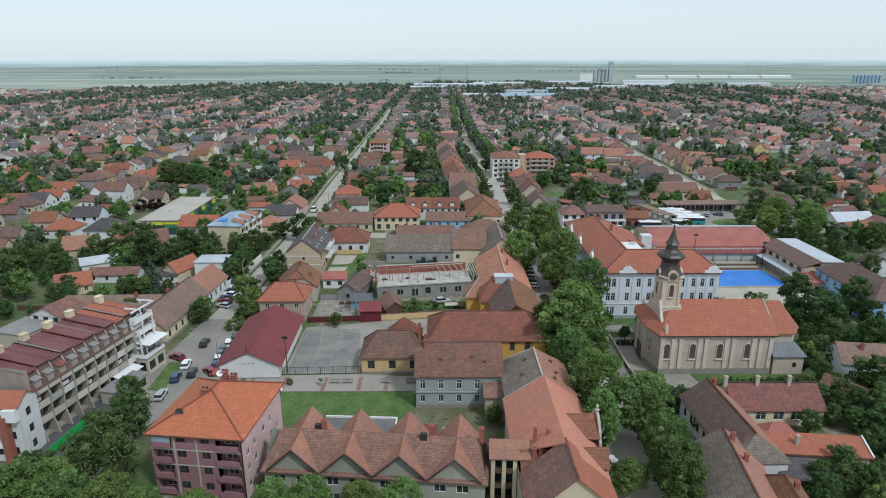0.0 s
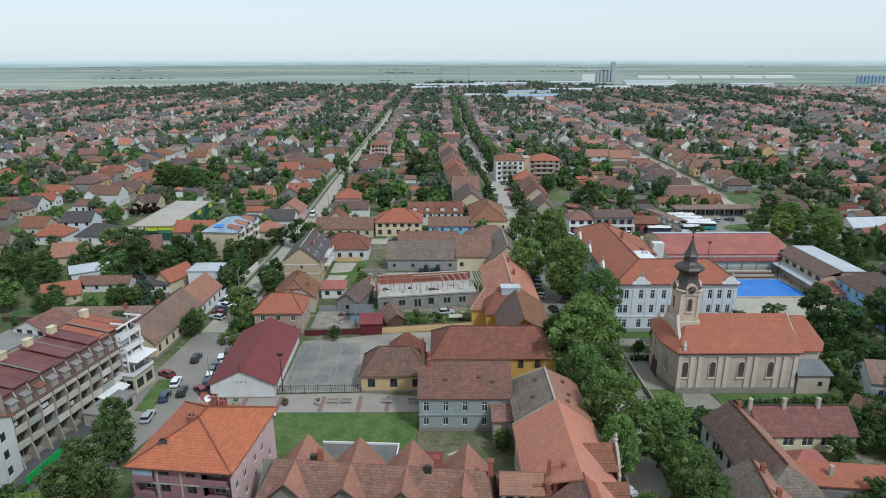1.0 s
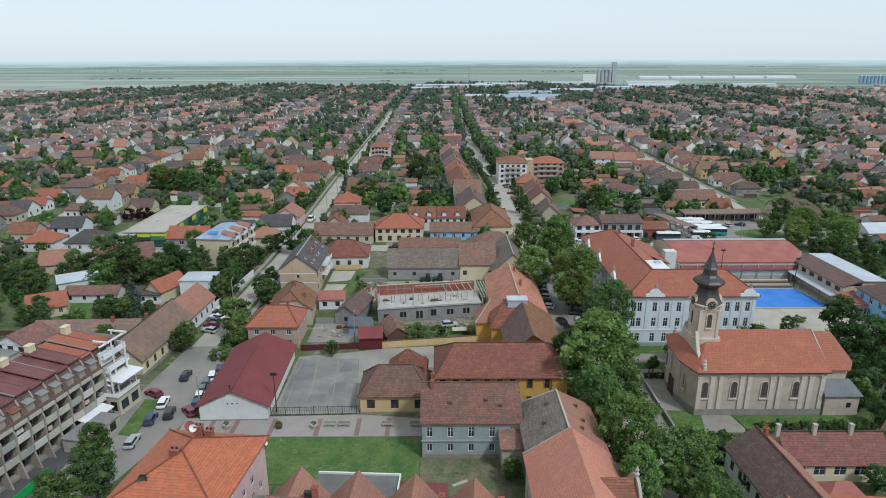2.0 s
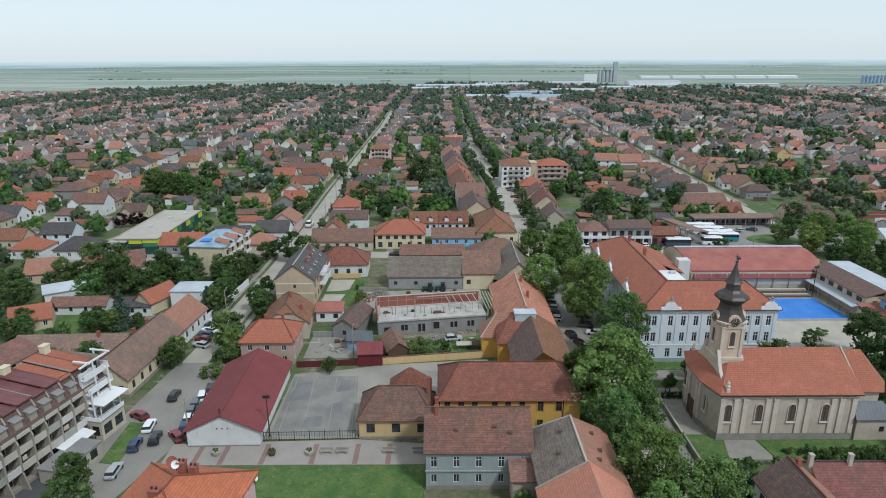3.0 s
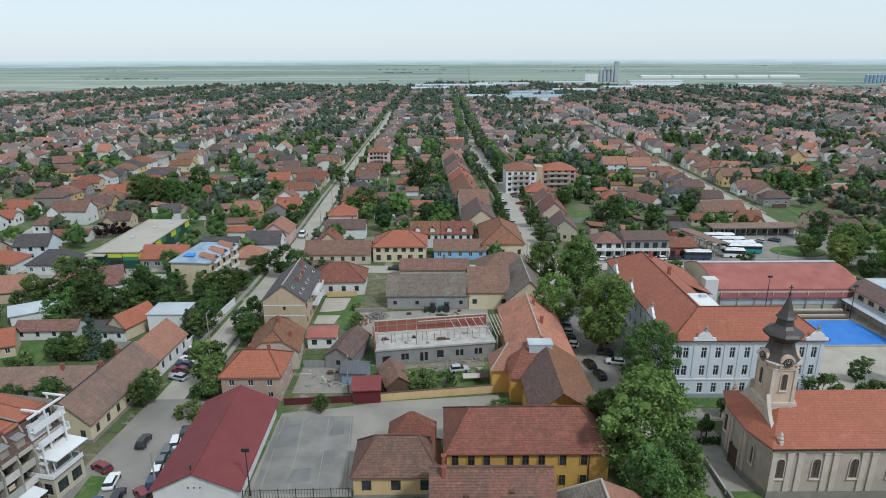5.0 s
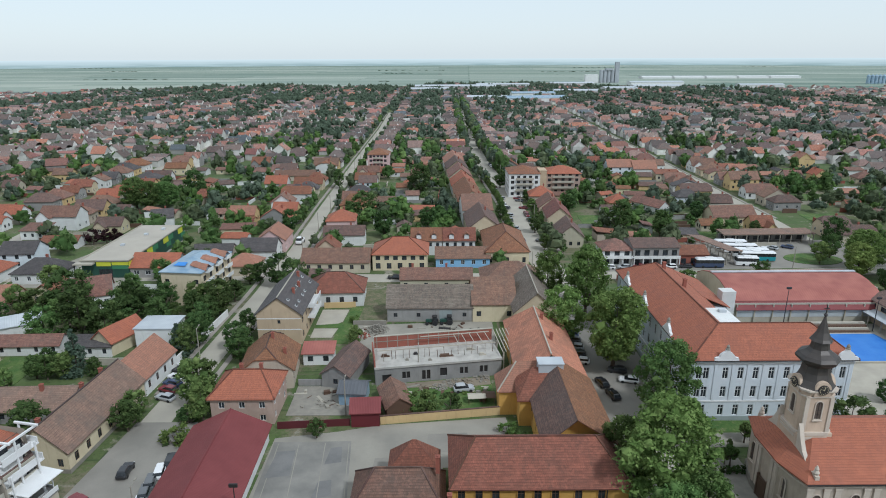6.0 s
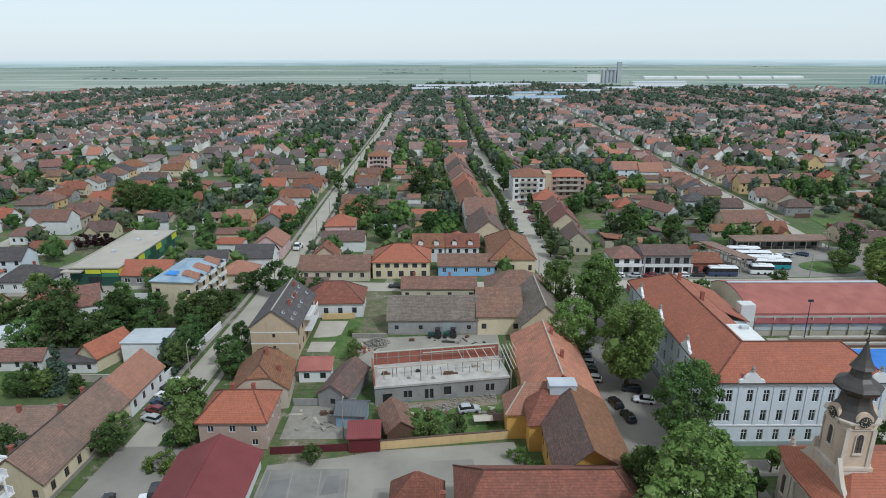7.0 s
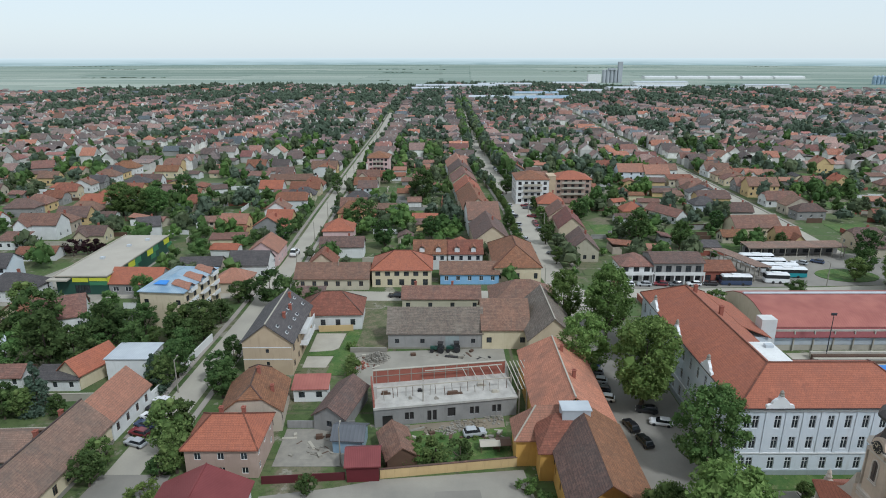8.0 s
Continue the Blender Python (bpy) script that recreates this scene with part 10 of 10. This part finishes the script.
# low walls and fences that part the gardens
WALL_KINDS = ((WHITE, "white plastered garden wall"), (GREY, "grey rendered garden wall"), (BRICK, "red brick garden wall"), (BROWNW, "brown board fence between gardens"), (PALEC, "pale concrete garden wall"))
for i in range(900):
    px, py = town.uniform(-210, 210), 126 + 270 * town.random() ** 0.8
    along = town.random() < 0.7
    ln = town.uniform(6, 16)
    hx, hy = (ln / 2, 0.3) if along else (0.3, ln / 2)
    if not seen_from_path(px, py, 0) or not free(px, py, hx, hy) or street_gap(px, py, 8 + hx, 5.5 + hx, 0) or abs(py - 232) < 6 or (-35 < px < 46 and 118 < py < 228):
        continue
    wm, say = town.choice(WALL_KINDS)
    hh = town.uniform(1.3, 2.0)
    s = Soup().box(-ln / 2, -0.1, 0, ln / 2, 0.1, hh).box(-ln / 2 - 0.05, -0.16, hh + 0.002, ln / 2 + 0.05, 0.16, hh + 0.08)
    g = new("garden_wall", s.mesh("garden_wall", wm))
    g.matrix_basis = pose(px, py, 0, 0, 0, (0 if along else 90) + town.uniform(-3, 3))
    tagged(g, say, "wall", "walls between the gardens")
    USED.append((px, py, hx, hy))
    if town.random() < 0.6:
        USED.append((px, py + 1.0, hx, 0.6))

# garden trees: near ones one by one, the rest as one growth
for sx, nx in zip(STREETS, STREETS[1:]):
    y = 120.0
    while y < 1560:
        x0, x1 = street_x(sx, y), street_x(nx, y)
        lush = 0.8 + 0.35 * math.sin(y * 0.043 + sx) + 0.3 * math.sin(y * 0.0171 + sx * 0.013)
        for i in range(int((21 if y < 430 else 18 if y < 900 else 19) * max(lush, 0.3))):
            u = min(max(town.gauss(0.5, 0.24), 0.04), 0.96)
            spots.append((x0 + (x1 - x0) * u + town.uniform(-3, 3), y + town.uniform(-5, 5)))
        if town.random() < 0.75:
            spots.append((x0 + town.choice((-7, 7)) + town.uniform(-0.6, 0.6), y))
        y += 9.5


def small_tree(seed, lumps, leaves, size):
    """A far tree: a few uneven lumps of foliage with loose leaves round them."""
    rng = np.random.default_rng(seed)
    bm = bmesh.new()
    for i in range(lumps):
        a = 2 * math.pi * i / lumps + rng.uniform(-0.5, 0.5)
        q, k = (0.0 if i == 0 and lumps > 2 else rng.uniform(0.32, 0.55)), rng.uniform(0.42, 0.62) * (1 if lumps < 5 else 0.8)
        bmesh.ops.create_icosphere(bm, subdivisions=1, radius=k, matrix=Matrix.Translation((q * math.cos(a), q * math.sin(a), 1.45 if i == 0 else rng.uniform(0.55, 1.2))) @ Matrix.Diagonal((1, 1, 1.1, 1)))
    bm.verts.ensure_lookup_table()
    verts = np.array([v.co for v in bm.verts]) + rng.normal(size=(len(bm.verts), 3)) * 0.075
    faces = [tuple(v.index for v in f.verts) for f in bm.faces]
    bm.free()
    n = len(verts)
    k = max(8, leaves // 6)
    cs = verts[rng.integers(0, n, k)]
    loose = leaf_cloud(rng, cs, np.full(k, 0.17), leaves // k, size)
    faces += [(n + 3 * i, n + 3 * i + 1, n + 3 * i + 2) for i in range(len(loose) // 3)]
    return np.concatenate([verts, loose]), faces


tiny = [small_tree(200 + i, 4, 84, 0.15) if i < 5 else small_tree(200 + i, 2 + i % 2, 16, 0.2) if i < 10 else small_tree(200 + i, 5, 240, 0.11) for i in range(16)]
groups = {c: ([], []) for c in range(5)}
grown_to = {c: 0 for c in range(5)}
for px, py, *own in spots:
    if not seen_from_path(px, py) or not in_town(px, py):
        continue
    if own:
        pass
    elif street_gap(px, py, 7.5, 4.8, 0) or any(abs(py - c) < 5 for c in (232, 470, 690)):
        continue
    if -35 < px < 46 and 118 < py < 228:
        continue
    r = own[0] if own else town.uniform(1.4, 4.4) if py < 900 else town.uniform(2.4, 5.4)
    if not own and not free(px, py, r * 0.3, r * 0.3):
        continue
    if py < 226 and abs(px) < 140 and not own:
        key = town.choice(("mid0", "mid1", "mid2", "dark0", "dark1", "dark2", "bush0", "bush1", "bush2"))
        if key[:4] == "bush":
            tree(key, px, py, r * 0.7, r * 0.9)
        else:
            tree(key, px, py, r, r * town.uniform(1.7, 2.3))
    else:
        v, f = tiny[town.randrange(5) + (5 if py > 560 else 0 if py > 400 else 10)]
        # farther trees draw more on the haze-tinted greens, 2 and 4
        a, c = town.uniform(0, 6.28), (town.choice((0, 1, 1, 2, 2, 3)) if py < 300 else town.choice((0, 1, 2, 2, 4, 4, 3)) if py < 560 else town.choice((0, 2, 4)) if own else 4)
        rot = np.array([[math.cos(a), -math.sin(a), 0], [math.sin(a), math.cos(a), 0], [0, 0, 1]])
        vv, ff = groups[c]
        n = grown_to[c]
        vv.append((v * [r, r, own[1] / 2.0 if own else r * town.uniform(0.8, 1.25)]) @ rot.T + [px, py, 0])
        ff += [tuple(i + n for i in q) for q in f]
        grown_to[c] += len(v)
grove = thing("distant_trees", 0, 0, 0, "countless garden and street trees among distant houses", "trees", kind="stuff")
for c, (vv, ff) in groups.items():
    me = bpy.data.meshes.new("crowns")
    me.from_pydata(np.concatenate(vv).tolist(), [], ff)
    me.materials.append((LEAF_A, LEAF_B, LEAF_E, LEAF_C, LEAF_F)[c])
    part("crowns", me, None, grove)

# ---- works at the edge of the town ----
SILOC = plain("silo_concrete", (0.40, 0.42, 0.44), (0.33, 0.35, 0.37), 0.92, 0.05)
building("factory_hall", "very long white factory hall", "factory", 30, 1330, 160, 40, 9, 0, ("gable", "x", 2.0), WHITE, METAL_GREY, {}, "dark")
building("warehouse", "long white warehouse with a blue roof", "warehouse", 140, 985, 90, 26, 7, 8, ("gable", "x", 3.0), WHITE, METAL_BLUE, {}, "dark")
building("warehouse", "pale warehouse in a field", "warehouse", 640, 1330, 90, 22, 9, 0, ("gable", "x", 2.0), WHITE, METAL_GREY, {}, "dark")
sl = thing("grain_silo", 425, 1660, 0, "tall grey concrete grain silo with a head house", "silo")
claim(415, 1640, 80, 40)
for i in range(5):
    part("silo_cell", Soup().lathe(-22 + i * 9.5, 0, [(4.7, 0), (4.7, 30), (4.2, 31)], 14), SILOC, sl)
part("head_house", Soup().box(-12, -6, 30, 6, 6, 35), SILOC, sl)
part("tower", Soup().box(12, -5, 0, 22, 5, 50), SILOC, sl)
part("annex", Soup().box(-62, -6, 0, -30, 8, 20), WHITE, sl)
for i in range(8):
    q = thing("storage_bin", 1010 + i * 9, 1560, 0, "blue-grey steel storage bin", "silo", "row of steel bins")
    part("bin", Soup().lathe(0, 0, [(4.3, 0), (4.3, 18), (0.6, 21)], 14), METAL_BLUE, q)
for i in range(5):
    building("glasshouse", "long white glasshouse roof", "glasshouse", 640 + i * 95, 1960, 88, 40, 5, 0, ("gable", "x", 2.0), WHITEP, WHITEP, {}, "dark")
# works and sheds north-east of the town
for i, (wx, wy, ww, wd, wh) in enumerate(((70, 1010, 60, 24, 7), (150, 1090, 70, 28, 8), (235, 1160, 80, 26, 8), (330, 1230, 60, 30, 9), (420, 1300, 90, 30, 9), (-20, 1240, 70, 24, 8), (130, 1390, 110, 30, 9), (280, 1420, 90, 34, 10), (480, 1480, 120, 30, 9))):
    building("warehouse", "long pale warehouse with a light sheet roof", "warehouse", wx, wy, ww, wd, wh, (i * 7) % 12 - 5, ("gable", "x", 2.0), WHITE, METAL_BLUE if i == 1 else METAL_GREY, {}, "dark")
# lines of trees in the fields
frng = np.random.default_rng(3)
fv, ff, n = [], [], 0
for i in range(110):
    line = i // 9
    lrng = random.Random(line)
    px, py = lrng.uniform(-3000, 3000), lrng.uniform(1560, 4300) ** 1.0
    if not (line % 4):
        py = lrng.uniform(1500, 1900)
    px, py = px + (i % 9) * lrng.uniform(9, 40) + frng.uniform(-4, 4), py + frng.uniform(-5, 5)
    if abs(px) > 0.76 * py + 60 or in_town(px, py):
        continue
    v, f = tiny[5 + i % 5]
    k = frng.uniform(1.8, 4.2)
    fv.append(v * [k * 4.0, k, k * 0.45] + [px, py, 0])
    ff += [tuple(j + n for j in q) for q in f]
    n += len(v)
me = bpy.data.meshes.new("field_trees")
me.from_pydata(np.concatenate(fv).tolist(), [], ff)
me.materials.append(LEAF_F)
tagged(new("field_trees", me), "hedgerows and tree lines between distant fields", "trees", kind="stuff")
